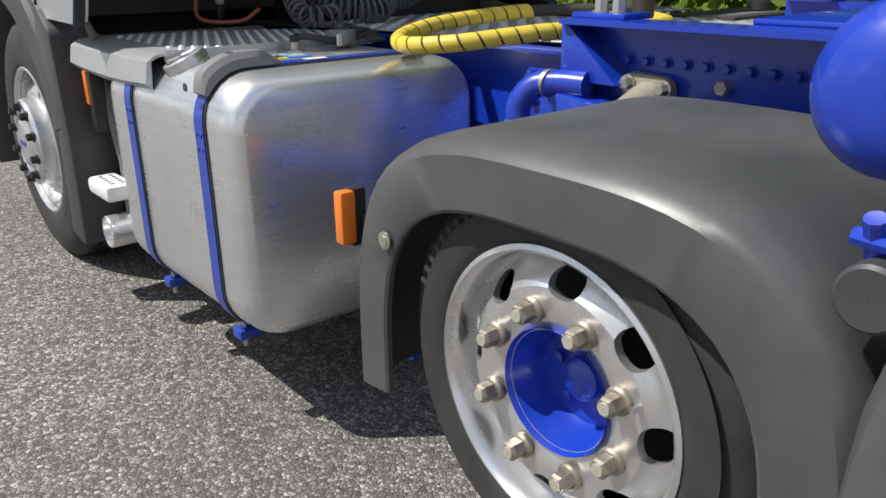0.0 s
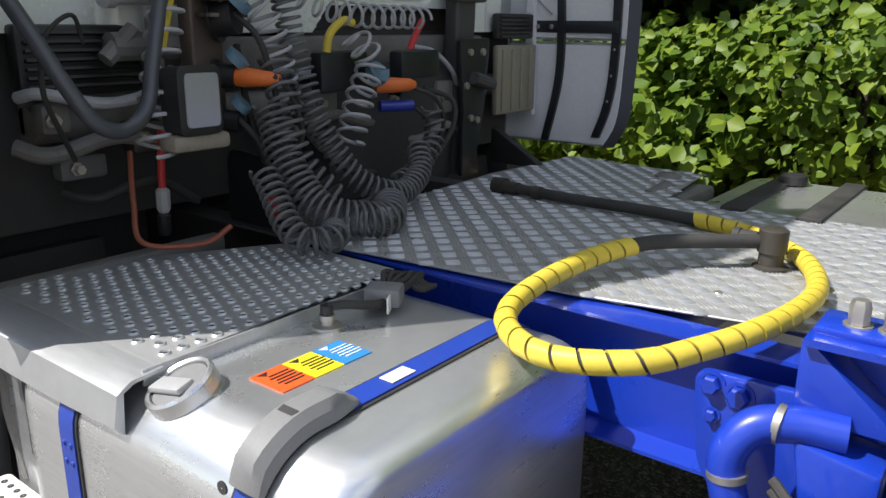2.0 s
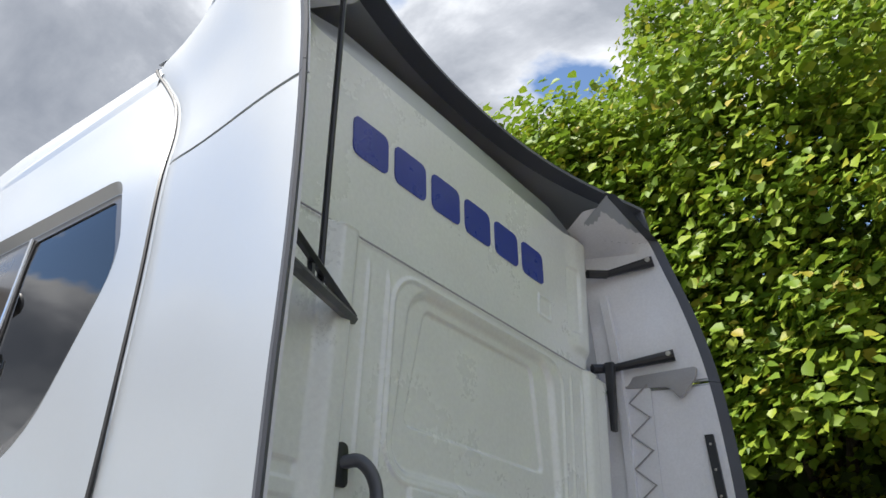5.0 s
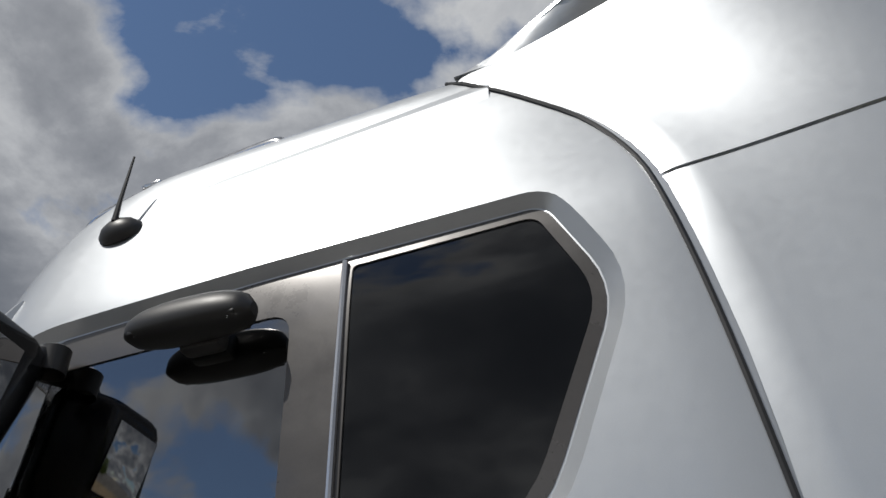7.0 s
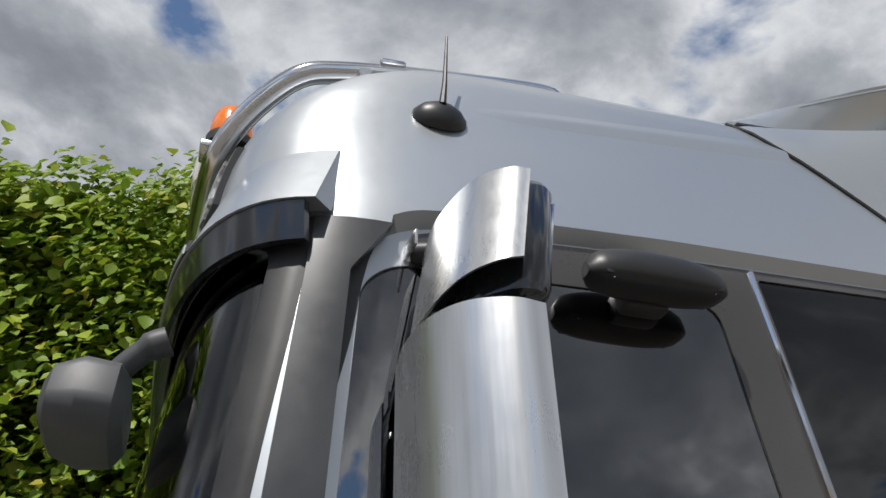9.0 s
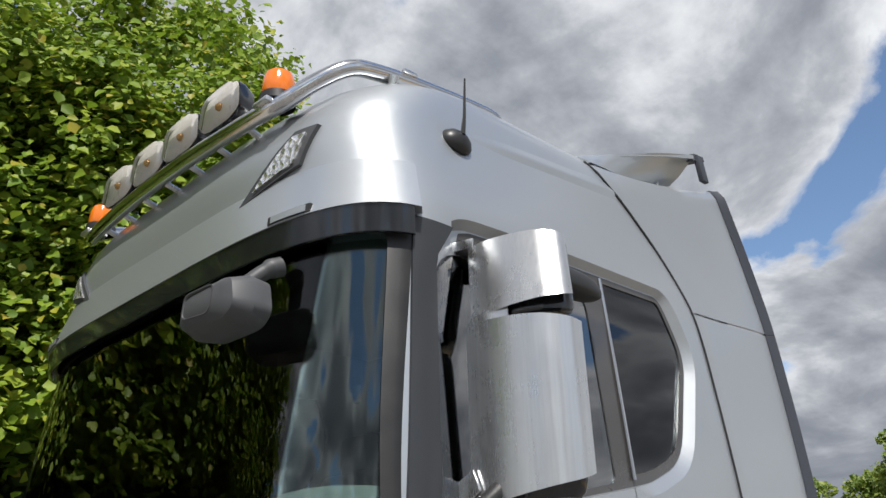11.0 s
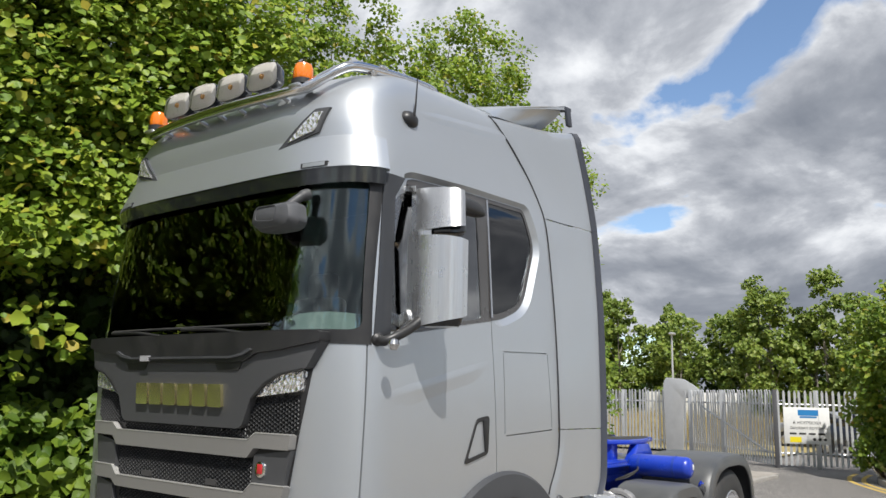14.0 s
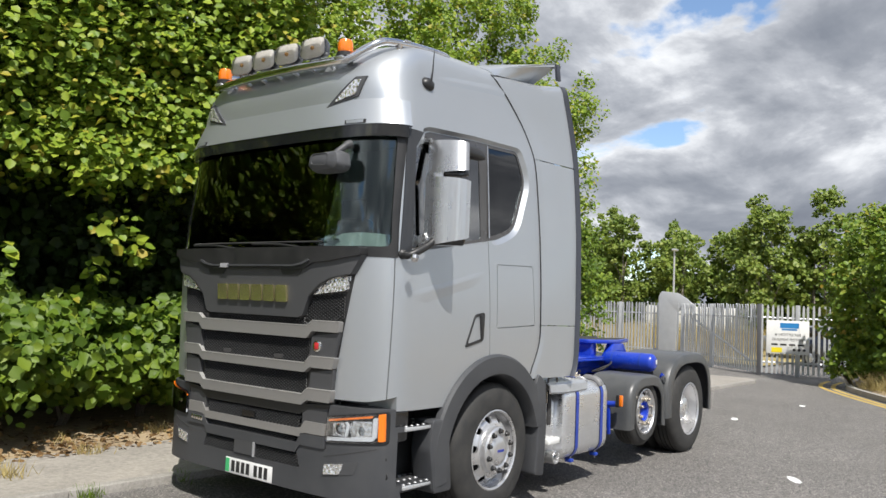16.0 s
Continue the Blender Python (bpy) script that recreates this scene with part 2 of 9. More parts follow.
M = {
    "paint": silver_paint(),
    "paint_in": plain("inner_fairing_paint", (0.72, 0.73, 0.76), 0.38, 0.0, 0.3, 5, 0.2),
    "wall": plain("cab_back_paint", (0.74, 0.77, 0.735), 0.28, 0.05, 0.25, 2.2, 0.5, 60, 0.02),
    "dark": plain("dark_grey_plastic", (0.046, 0.048, 0.053), 0.52, 0.0, 0.35, 5, 0.0, 240, 0.15, (0.10, 0.10, 0.10)),
    "grey": plain("slate_grey_plastic", (0.072, 0.073, 0.077), 0.48, 0.2, 0.3, 5, 0.0, 200, 0.06),
    "slat": plain("grille_slat_paint", (0.27, 0.262, 0.252), 0.40, 0.30, 0.25, 4, 0.1, 200, 0.03),
    "slat_light": plain("grille_bar_edge", (0.55, 0.54, 0.52), 0.30, 0.40, 0.2, 4, 0.1, 200, 0.03),
    "mesh": plain("grille_mesh_plastic", (0.035, 0.036, 0.038), 0.34, 0.0, 0.4, 9, 0.0, 200, 0.05, (0.07, 0.07, 0.068)),
    "mirror_grey": plain("mid_grey_plastic", (0.075, 0.077, 0.083), 0.5, 0.0, 0.3, 5, 0.0, 220, 0.1),
    "black": plain("black_plastic", (0.016, 0.016, 0.017), 0.42, 0.0, 0.35, 8, 0.0, 150, 0.1, (0.05, 0.048, 0.045)),
    "gloss": plain("gloss_black", (0.012, 0.013, 0.015), 0.14, 0.0, 0.2, 8, 0.6, 150, 0.01),
    "grimy": plain("grimy_metal", (0.20, 0.195, 0.19), 0.68, 0.2, 0.8, 11, 0.0, 70, 0.5, (0.13, 0.11, 0.09)),
    # near-black with deep shade put into the colour, for hollows and hidden parts
    "void": plain("painted_deep_shade", (0.042, 0.042, 0.044), 0.85, 0.0, 0.6, 6, 0.0, 50, 0.4, (0.05, 0.045, 0.04)),
    "rubber": plain("rubber", (0.024, 0.024, 0.024), 0.72, 0.0, 0.6, 9, 0.0, 130, 0.25, (0.07, 0.066, 0.06)),
    "fender": plain("fender_plastic", (0.062, 0.065, 0.068), 0.37, 0.0, 0.5, 4, 0.0, 180, 0.10, (0.14, 0.138, 0.13)),
    "blue": plain("blue_paint", (0.010, 0.045, 0.44), 0.30, 0.0, 0.22, 7, 0.5, 60, 0.08, (0.015, 0.03, 0.22)),
    "strap": plain("strap_blue", (0.014, 0.05, 0.36), 0.36, 0.0, 0.3, 12, 0.2, 120, 0.06, (0.02, 0.035, 0.2)),
    "logo": plain("logo_blue", (0.012, 0.03, 0.30), 0.30, 0.0, 0.1, 8, 0.3, 100, 0.01),
    "tank": brushed("tank_aluminium", (0.80, 0.81, 0.83), 0.27, (1, 1, 22), 0.45, 0.85, (0.56, 0.56, 0.56), 5.0),
    "alu": brushed("tread_aluminium", (0.54, 0.55, 0.565), 0.36, (1, 8, 1), 0.5, 0.65, (0.34, 0.34, 0.33), 9.0),
    "alu_dull": brushed("dull_aluminium", (0.42, 0.425, 0.43), 0.46, (1, 8, 1), 0.6, 0.45, (0.27, 0.265, 0.26), 9.0),
    "rim": brushed("polished_rim", (0.76, 0.76, 0.77), 0.27, (1, 1, 1), 0.35, 0.85, (0.52, 0.50, 0.46), 12.0),
    "steel": brushed("stainless_steel", (0.68, 0.68, 0.68), 0.26, (14, 14, 0.6), 0.15, 0.92, (0.52, 0.52, 0.51), 9.0),
    "chrome": brushed("chrome_tube", (0.72, 0.72, 0.73), 0.11, (1, 1, 1), 0.15, 1.0, (0.45, 0.44, 0.42), 9.0),
    "zinc": brushed("zinc_bolt", (0.52, 0.50, 0.46), 0.38, (1, 1, 1), 0.6, 0.8, (0.22, 0.19, 0.15), 40.0),
    "nut": plain("weathered_nut", (0.40, 0.36, 0.30), 0.48, 0.7, 0.9, 50, 0.0, 160, 0.3, (0.16, 0.13, 0.10)),
    "nutcap": plain("nut_face", (0.62, 0.60, 0.50), 0.42, 0.5, 0.5, 60),
    "cast": plain("sandy_cast_iron", (0.30, 0.27, 0.22), 0.82, 0.1, 0.7, 16, 0.0, 90, 0.5, (0.17, 0.14, 0.11)),
    "rust": plain("rusty_plate", (0.13, 0.098, 0.080), 0.80, 0.2, 0.9, 9, 0.0, 80, 0.5, (0.16, 0.13, 0.11)),
    "coil": plain("grey_air_coil", (0.40, 0.405, 0.42), 0.46, 0.0, 0.45, 20),
    "coil_dark": plain("dark_electric_coil", (0.115, 0.117, 0.124), 0.42, 0.0, 0.6, 20, 0.0, 120, 0.1, (0.13, 0.125, 0.12)),
    "yellow": plain("yellow_spiral_guard", (0.70, 0.54, 0.055), 0.45, 0.0, 0.5, 14, 0.0, 80, 0.1, (0.45, 0.35, 0.06)),
    "orange": plain("orange_plastic", (0.75, 0.17, 0.03), 0.42, 0.0, 0.4, 20),
    "red": plain("red_plastic", (0.55, 0.03, 0.035), 0.42, 0.0, 0.4, 20),
    "cap_blue": plain("blue_grey_cap", (0.12, 0.22, 0.30), 0.45, 0.0, 0.4, 20),
    "white": plain("white_paint", (0.78, 0.78, 0.76), 0.45, 0.0, 0.3, 6),
    "label_o": plain("orange_sticker", (0.80, 0.11, 0.02), 0.4, 0.0, 0.15, 20),
    "label_y": plain("yellow_sticker", (0.80, 0.66, 0.02), 0.4, 0.0, 0.15, 20),
    "label_b": plain("blue_sticker", (0.03, 0.22, 0.52), 0.4, 0.0, 0.15, 20),
    "ink": plain("black_print", (0.02, 0.02, 0.02), 0.5),
    "amber": lens_mat("amber_lens", (0.85, 0.20, 0.01)),
    "seat": plain("cab_fabric", (0.10, 0.11, 0.12), 0.8, 0.0, 0.4, 7),
    "dash": plain("dash_plastic", (0.20, 0.235, 0.225), 0.6, 0.0, 0.3, 5),
    "beige": plain("beige_cover", (0.27, 0.25, 0.19), 0.5, 0.1, 0.5, 6),
    "glass": glass_mat("tinted_side_glass", (0.09, 0.125, 0.13), 0.0, 0.17),
    "quarter": glass_mat("dark_quarter_glass", (0.07, 0.08, 0.085), 0.0, 0.015),
    "bowl": plain("warm_lamp_reflector", (0.86, 0.81, 0.74), 0.30, 0.12, 0.3, 30),
    "worklens": plain("frosted_work_lens", (0.46, 0.47, 0.48), 0.16, 0.45, 0.7, 45, 0.6, 300, 0.25, (0.45, 0.46, 0.47)),
    "drl": plain("white_light_guide", (0.55, 0.57, 0.60), 0.3),
    "wind": glass_mat("windscreen_glass", (0.62, 0.72, 0.70)),
    "clear": glass_mat("clear_lamp_glass", (0.93, 0.94, 0.95)),
    "reflector": brushed("lamp_reflector", (0.86, 0.86, 0.85), 0.14, (1, 1, 1), 0.1, 0.75, (0.6, 0.6, 0.6), 30.0, 38.0),
    "mirror": brushed("mirror_silver", (0.9, 0.9, 0.9), 0.03, (1, 1, 1), 0.0),
    "frame": plain("window_frame_brown", (0.072, 0.067, 0.064), 0.28, 0.3, 0.2, 5, 0.5, 150, 0.01),
    "brass": brushed("polished_letters", (0.80, 0.72, 0.36), 0.13, (1, 1, 1), 0.1, 0.9),
    "green": plain("green_plate_band", (0.05, 0.45, 0.16), 0.4),
    "clearlens": glass_mat("projector_lens", (0.75, 0.78, 0.80)),
    "post": plain("dark_post_cover", (0.030, 0.032, 0.036), 0.32, 0.0, 0.25, 6, 0.3, 180, 0.03),
    "edge": plain("dark_rubber_edge", (0.045, 0.050, 0.065), 0.5, 0.0, 0.3, 5),
    "stay": plain("black_steel", (0.018, 0.020, 0.026), 0.4, 0.2, 0.4, 9, 0.2),
    "rib": plain("grey_moulding", (0.34, 0.34, 0.35), 0.55, 0.0, 0.4, 8),
    "bulb": plain("lamp_bulb", (0.75, 0.42, 0.16), 0.2, 0.3),
    "cast_dark": plain("dark_coupling", (0.075, 0.068, 0.058), 0.5, 0.5, 0.6, 20, 0.0, 90, 0.3),
    "tubegrey": plain("tube_grey_paint", (0.075, 0.080, 0.095), 0.4, 0.2, 0.3, 9, 0.2),
    "copper": plain("copper_hose", (0.30, 0.09, 0.05), 0.5, 0.2, 0.4, 20),
    "path": earth_mat("old_tarmac", [(0.3, (0.22, 0.205, 0.18)), (0.55, (0.33, 0.305, 0.27)), (0.75, (0.42, 0.38, 0.33))], 1.6, 0.9, 0.4),
    "soil": earth_mat("brown_soil", [(0.3, (0.19, 0.135, 0.085)), (0.5, (0.33, 0.245, 0.15)), (0.72, (0.46, 0.36, 0.22))], 1.3, 0.95, 0.9),
    "meadow": earth_mat("dry_meadow", [(0.3, (0.20, 0.17, 0.06)), (0.5, (0.34, 0.27, 0.11)), (0.75, (0.42, 0.34, 0.16))], 0.4),
    "concrete": earth_mat("kerb_concrete", [(0.3, (0.24, 0.225, 0.20)), (0.55, (0.33, 0.31, 0.28)), (0.8, (0.40, 0.38, 0.35))], 3.0, 0.85, 0.3),
    "yellow_line": earth_mat("worn_yellow", [(0.30, (0.26, 0.20, 0.09)), (0.40, (0.62, 0.42, 0.08)), (0.8, (0.66, 0.47, 0.12))], 6.0),
    "bark": earth_mat("bark", [(0.3, (0.045, 0.035, 0.026)), (0.6, (0.10, 0.08, 0.06)), (0.8, (0.16, 0.14, 0.11))], 6.0),
    "bark_pale": earth_mat("pale_bark", [(0.3, (0.16, 0.14, 0.11)), (0.6, (0.28, 0.25, 0.21)), (0.8, (0.38, 0.35, 0.30))], 3.0),
    "leaf": leaf_mat("tree_leaf", [(0.0, (0.075, 0.145, 0.018)), (0.45, (0.165, 0.255, 0.026)), (0.85, (0.29, 0.355, 0.038)), (0.955, (0.34, 0.30, 0.035)), (1.0, (0.44, 0.25, 0.035))], 0.30),
    "leaf_hedge": leaf_mat("hedge_leaf", [(0.0, (0.05, 0.11, 0.014)), (0.5, (0.12, 0.21, 0.020)), (1.0, (0.26, 0.34, 0.032))], 0.32),
    # yellow-green leaf, brightened to stand for direct sun on the crowns
    "leaf_sunlit": leaf_mat("yellow_green_sunlit_leaf", [(0.0, (0.12, 0.22, 0.022)), (0.45, (0.26, 0.38, 0.034)), (0.88, (0.42, 0.50, 0.05)), (1.0, (0.55, 0.40, 0.05))], 0.30),
    "leaf_far": leaf_mat("far_leaf", [(0.0, (0.09, 0.15, 0.028)), (0.5, (0.20, 0.27, 0.05)), (1.0, (0.33, 0.37, 0.09))], 0.25),
    # leaf colour darkened to stand for shade inside hedge and woods
    "leaf_shaded": leaf_mat("shade_leaf", [(0.0, (0.02, 0.045, 0.010)), (0.6, (0.04, 0.075, 0.014)), (1.0, (0.065, 0.10, 0.02))], 0.2),
    "litter": leaf_mat("dry_leaf", [(0.0, (0.10, 0.055, 0.025)), (0.5, (0.20, 0.12, 0.05)), (1.0, (0.34, 0.22, 0.10))], 0.1),
    "straw": leaf_mat("straw_blade", [(0.0, (0.28, 0.22, 0.08)), (0.6, (0.42, 0.33, 0.13)), (1.0, (0.50, 0.42, 0.20))], 0.2),
    "galv": plain("galvanised_steel", (0.58, 0.59, 0.60), 0.5, 0.5, 0.4, 3),
    "galv_dark": plain("dark_post", (0.13, 0.13, 0.14), 0.5, 0.3, 0.4, 3),
    "car_blue": plain("dark_blue_car", (0.02, 0.03, 0.06), 0.25, 0.3, 0.1, 2, 0.8),
    "car_grey": plain("pale_grey_car", (0.40, 0.41, 0.42), 0.3, 0.4, 0.1, 2, 0.8),
    "cover_grey": plain("cover_grey_plastic", (0.20, 0.20, 0.205), 0.5, 0.0, 0.35, 14, 0.0, 160, 0.1),
    "asphalt": asphalt_mat(),
}

# ---------------------------------------------------------------- mesh tools
def mesh_of(name, verts, faces, smooth=True, sharp=35.0):
    me = bpy.data.meshes.new(name)
    me.from_pydata([tuple(v) for v in verts], [], faces)
    me.update()
    if smooth and len(me.polygons):
        me.polygons.foreach_set("use_smooth", [True] * len(me.polygons))
        me.set_sharp_from_angle(angle=radians(sharp))
    return me


def part(name, geo, mat, parent=None, label="", smooth=True, sharp=35.0):
    """Links a bmesh, or verts and faces, or a mesh, as one mesh object under a thing or a part."""
    if isinstance(geo, bmesh.types.BMesh):
        me = bpy.data.meshes.new(name)
        geo.normal_update()
        geo.to_mesh(me)
        geo.free()
        if smooth and len(me.polygons):
            me.polygons.foreach_set("use_smooth", [True] * len(me.polygons))
            me.set_sharp_from_angle(angle=radians(sharp))
    elif isinstance(geo, tuple):
        me = mesh_of(name, geo[0], geo[1], smooth, sharp)
    else:
        me = geo
    me.materials.clear()
    me.materials.append(M[mat] if isinstance(mat, str) else mat)
    ob = new(name, me)
    if parent is not None:
        ob.parent = parent
    if label:
        tagged(ob, label)
    return ob


def thing(name, label, category, at=(0, 0, 0), group="", kind=""):
    ob = new(name)
    ob.location = at
    ob.empty_display_size = 0.1
    return tagged(ob, label, category, group, kind)


def add_box(bm, c, s, bevel=0.0, rot=None, seg=2):
    """A box with centre c and size s, its edges rounded."""
    m = Matrix.Translation(c) @ (rot.to_4x4() if rot is not None else Matrix.Identity(4)) @ Matrix.Diagonal((*s, 1))
    r = bmesh.ops.create_cube(bm, size=1.0, matrix=m)
    if bevel > 0:
        es = list({e for v in r["verts"] for e in v.link_edges})
        bmesh.ops.bevel(bm, geom=es, offset=min(bevel, 0.49 * min(s)), segments=seg, profile=0.5, affect="EDGES")
    return bm


def box(c, s, bevel=0.004, rot=None, seg=2):
    return add_box(bmesh.new(), c, s, bevel, rot, seg)


def rot_of(rx=0, ry=0, rz=0):
    return Euler((radians(rx), radians(ry), radians(rz))).to_matrix()


def frames_along(pts, closed=False):
    """Tangent, side and up at each point of a line, carried along without twist."""
    P = [Vector(p) for p in pts]
    n = len(P)
    T = []
    for i in range(n):
        a = P[(i - 1) % n] if closed or i > 0 else P[i]
        b = P[(i + 1) % n] if closed or i < n - 1 else P[i]
        d = b - a
        T.append(d.normalized() if d.length > 1e-9 else Vector((0, 0, 1)))
    s = T[0].cross(Vector((0, 0, 1)))
    if s.length < 0.05:
        s = T[0].cross(Vector((1, 0, 0)))
    s.normalize()
    out = []
    for t in T:
        s = s - t * s.dot(t)
        if s.length < 1e-6:
            s = t.orthogonal()
        s.normalize()
        out.append((t, s, t.cross(s)))
    return P, out


def tube(pts, r, seg=10, closed=False, cap=True):
    """A round bar or hose along pts; r may be a number or one radius a point."""
    P, F = frames_along(pts, closed)
    n = len(P)
    V, Q = [], []
    for i, (p, (t, s, u)) in enumerate(zip(P, F)):
        rr = r[i] if isinstance(r, (list, tuple)) else r
        for k in range(seg):
            a = 2 * math.pi * k / seg
            V.append(p + s * (rr * math.cos(a)) + u * (rr * math.sin(a)))
    for i in range(n if closed else n - 1):
        j = (i + 1) % n
        for k in range(seg):
            l = (k + 1) % seg
            Q.append((i * seg + k, j * seg + k, j * seg + l, i * seg + l))
    if cap and not closed:
        Q.append(tuple(range(seg)))
        Q.append(tuple((n - 1) * seg + k for k in reversed(range(seg))))
    return V, Q


def spline(ctrl, n=8, closed=False):
    """A smooth line through the control points."""
    C = [Vector(c) for c in ctrl]
    out = []
    m = len(C)
    for i in range(m if closed else m - 1):
        p0 = C[(i - 1) % m] if closed or i > 0 else C[i] * 2 - C[i + 1]
        p1, p2 = C[i], C[(i + 1) % m]
        p3 = C[(i + 2) % m] if closed or i < m - 2 else C[i + 1] * 2 - C[i]
        for k in range(n):
            t = k / n
            out.append(0.5 * ((2 * p1) + (p2 - p0) * t + (2 * p0 - 5 * p1 + 4 * p2 - p3) * t * t + (3 * p1 - p0 - 3 * p2 + p3) * t ** 3))
    if not closed:
        out.append(C[-1])
    return out


def helix(ctrl, turns, radius, per=14, r0=None):
    """A coil wound round a smooth line."""
    axis = spline(ctrl, 24)
    P, F = frames_along(axis)
    L = [0.0]
    for a, b in zip(P, P[1:]):
        L.append(L[-1] + (b - a).length)
    total = L[-1]
    n = int(turns * per)
    out = []
    j = 0
    for i in range(n + 1):
        d = total * i / n
        while j < len(L) - 2 and L[j + 1] < d:
            j += 1
        f = (d - L[j]) / max(1e-9, L[j + 1] - L[j])
        p = P[j].lerp(P[j + 1], f)
        t, s, u = F[j]
        a = 2 * math.pi * i / per
        rr = radius * (1 + 0.08 * math.sin(i * 0.37))
        out.append(p + s * (rr * math.cos(a)) + u * (rr * math.sin(a)))
    return out


def lathe(profile, c, axis="y", seg=48, sign=1):
    """Turns (along, radius) pairs round an axis through c."""
    V, Q = [], []
    n = len(profile)
    for k in range(seg):
        a = 2 * math.pi * k / seg
        ca, sa = math.cos(a), math.sin(a)
        for h, r in profile:
            h = h * sign
            if axis == "y":
                V.append((c[0] + r * ca, c[1] + h, c[2] + r * sa))
            elif axis == "z":
                V.append((c[0] + r * ca, c[1] + r * sa, c[2] + h))
            else:
                V.append((c[0] + h, c[1] + r * ca, c[2] + r * sa))
    for k in range(seg):
        l = (k + 1) % seg
        for i in range(n - 1):
            Q.append((k * n + i, k * n + i + 1, l * n + i + 1, l * n + i))
    return V, Q


def loft(rings, close_ring=True, caps=True):
    n, m = len(rings), len(rings[0])
    V = [p for r in rings for p in r]
    Q = []
    for i in range(n - 1):
        for k in range(m if close_ring else m - 1):
            l = (k + 1) % m
            Q.append((i * m + k, i * m + l, (i + 1) * m + l, (i + 1) * m + k))
    if caps:
        Q.append(tuple(reversed(range(m))))
        Q.append(tuple((n - 1) * m + k for k in range(m)))
    return V, Q


def prism(outline, lo, hi, axis="y"):
    """A flat outline given thickness along an axis. The outline is in the other two axes, in xyz order."""
    def at(p, h):
        return (h, p[0], p[1]) if axis == "x" else (p[0], h, p[1]) if axis == "y" else (p[0], p[1], h)
    m = len(outline)
    V = [at(p, lo) for p in outline] + [at(p, hi) for p in outline]
    Q = [tuple(range(m)), tuple(m + k for k in reversed(range(m)))]
    Q += [(k, m + k, m + (k + 1) % m, (k + 1) % m) for k in range(m)]
    return V, Q


def bm_of(geo):
    me = bpy.data.meshes.new("tmp")
    me.from_pydata([tuple(v) for v in geo[0]], [], geo[1])
    bm = bmesh.new()
    bm.from_mesh(me)
    bpy.data.meshes.remove(me)
    bmesh.ops.recalc_face_normals(bm, faces=bm.faces)
    return bm


def soft_prism(outline, lo, hi, axis="y", bevel=0.006, seg=2):
    bm = bm_of(prism(outline, lo, hi, axis))
    es = [e for e in bm.edges if e.calc_face_angle(0) > 0.6]
    bmesh.ops.bevel(bm, geom=es, offset=bevel, segments=seg, profile=0.5, affect="EDGES")
    return bm


def rounded(outline, r, seg=5):
    """Rounds the corners of a polygon."""
    out = []
    n = len(outline)
    for i in range(n):
        p = Vector(outline[i])
        a, b = Vector(outline[i - 1]), Vector(outline[(i + 1) % n])
        da, db = (a - p), (b - p)
        rr = r[i] if isinstance(r, (list, tuple)) else r
        k = min(rr, da.length * 0.48, db.length * 0.48)
        s, e = p + da.normalized() * k, p + db.normalized() * k
        for j in range(seg + 1):
            t = j / seg
            q = s * (1 - t) ** 2 + p * 2 * t * (1 - t) + e * t * t
            out.append((q.x, q.y))
    return out


def joined(*geos):
    V, Q = [], []
    for v, q in geos:
        o = len(V)
        V += list(v)
        Q += [tuple(i + o for i in f) for f in q]
    return V, Q


def cut(solid, cutters, op="DIFFERENCE"):
    """Cuts closed meshes out of a closed mesh and gives the mesh that is left."""
    def ob_of(g):
        bm = bm_of(g)
        me = bpy.data.meshes.new("cut")
        bm.to_mesh(me)
        bm.free()
        return new("cut", me)
    base = ob_of(solid) if isinstance(solid, tuple) else new("cut", solid)
    tools = []
    for c in cutters:
        o = ob_of(c)
        tools.append(o)
        md = base.modifiers.new("b", "BOOLEAN")
        md.operation, md.object, md.solver = op, o, "EXACT"
    dg = bpy.context.evaluated_depsgraph_get()
    dg.update()
    me = bpy.data.meshes.new_from_object(base.evaluated_get(dg))
    for o in [base] + tools:
        d = o.data
        bpy.data.objects.remove(o)
        if d is not None and d.users == 0:
            bpy.data.meshes.remove(d)
    me.polygons.foreach_set("use_smooth", [True] * len(me.polygons))
    me.set_sharp_from_angle(angle=radians(28))
    return me


def lerp_table(tab, z):
    for (a, va), (b, vb) in zip(tab, tab[1:]):
        if z <= b:
            t = max(0.0, min(1.0, (z - a) / (b - a)))
            return va + (vb - va) * t
    return tab[-1][1]


def smooth_table(tab, z):
    """A smooth curve through the table's values."""
    n = len(tab)
    if z <= tab[0][0]:
        return tab[0][1]
    for i in range(n - 1):
        a, va = tab[i]
        b, vb = tab[i + 1]
        if z <= b:
            h = b - a
            m0 = (vb - tab[i - 1][1]) / (b - tab[i - 1][0]) if i > 0 else (vb - va) / h
            m1 = (tab[i + 2][1] - va) / (tab[i + 2][0] - a) if i < n - 2 else (vb - va) / h
            t = (z - a) / h
            return ((2 * t ** 3 - 3 * t * t + 1) * va + (t ** 3 - 2 * t * t + t) * h * m0
                    + (-2 * t ** 3 + 3 * t * t) * vb + (t ** 3 - t * t) * h * m1)
    return tab[-1][1]


def circle(c, r, n=24, a0=0.0):
    return [(c[0] + r * math.cos(a0 + 2 * math.pi * k / n), c[1] + r * math.sin(a0 + 2 * math.pi * k / n)) for k in range(n)]

# ---------------------------------------------------------------- the tractor unit: cab shell
# x runs forwards from the front axle, y to the truck's own left side, z up from the ground.
truck = thing("tractor_unit", "silver three-axle tractor unit with blue chassis parked on asphalt", "truck")

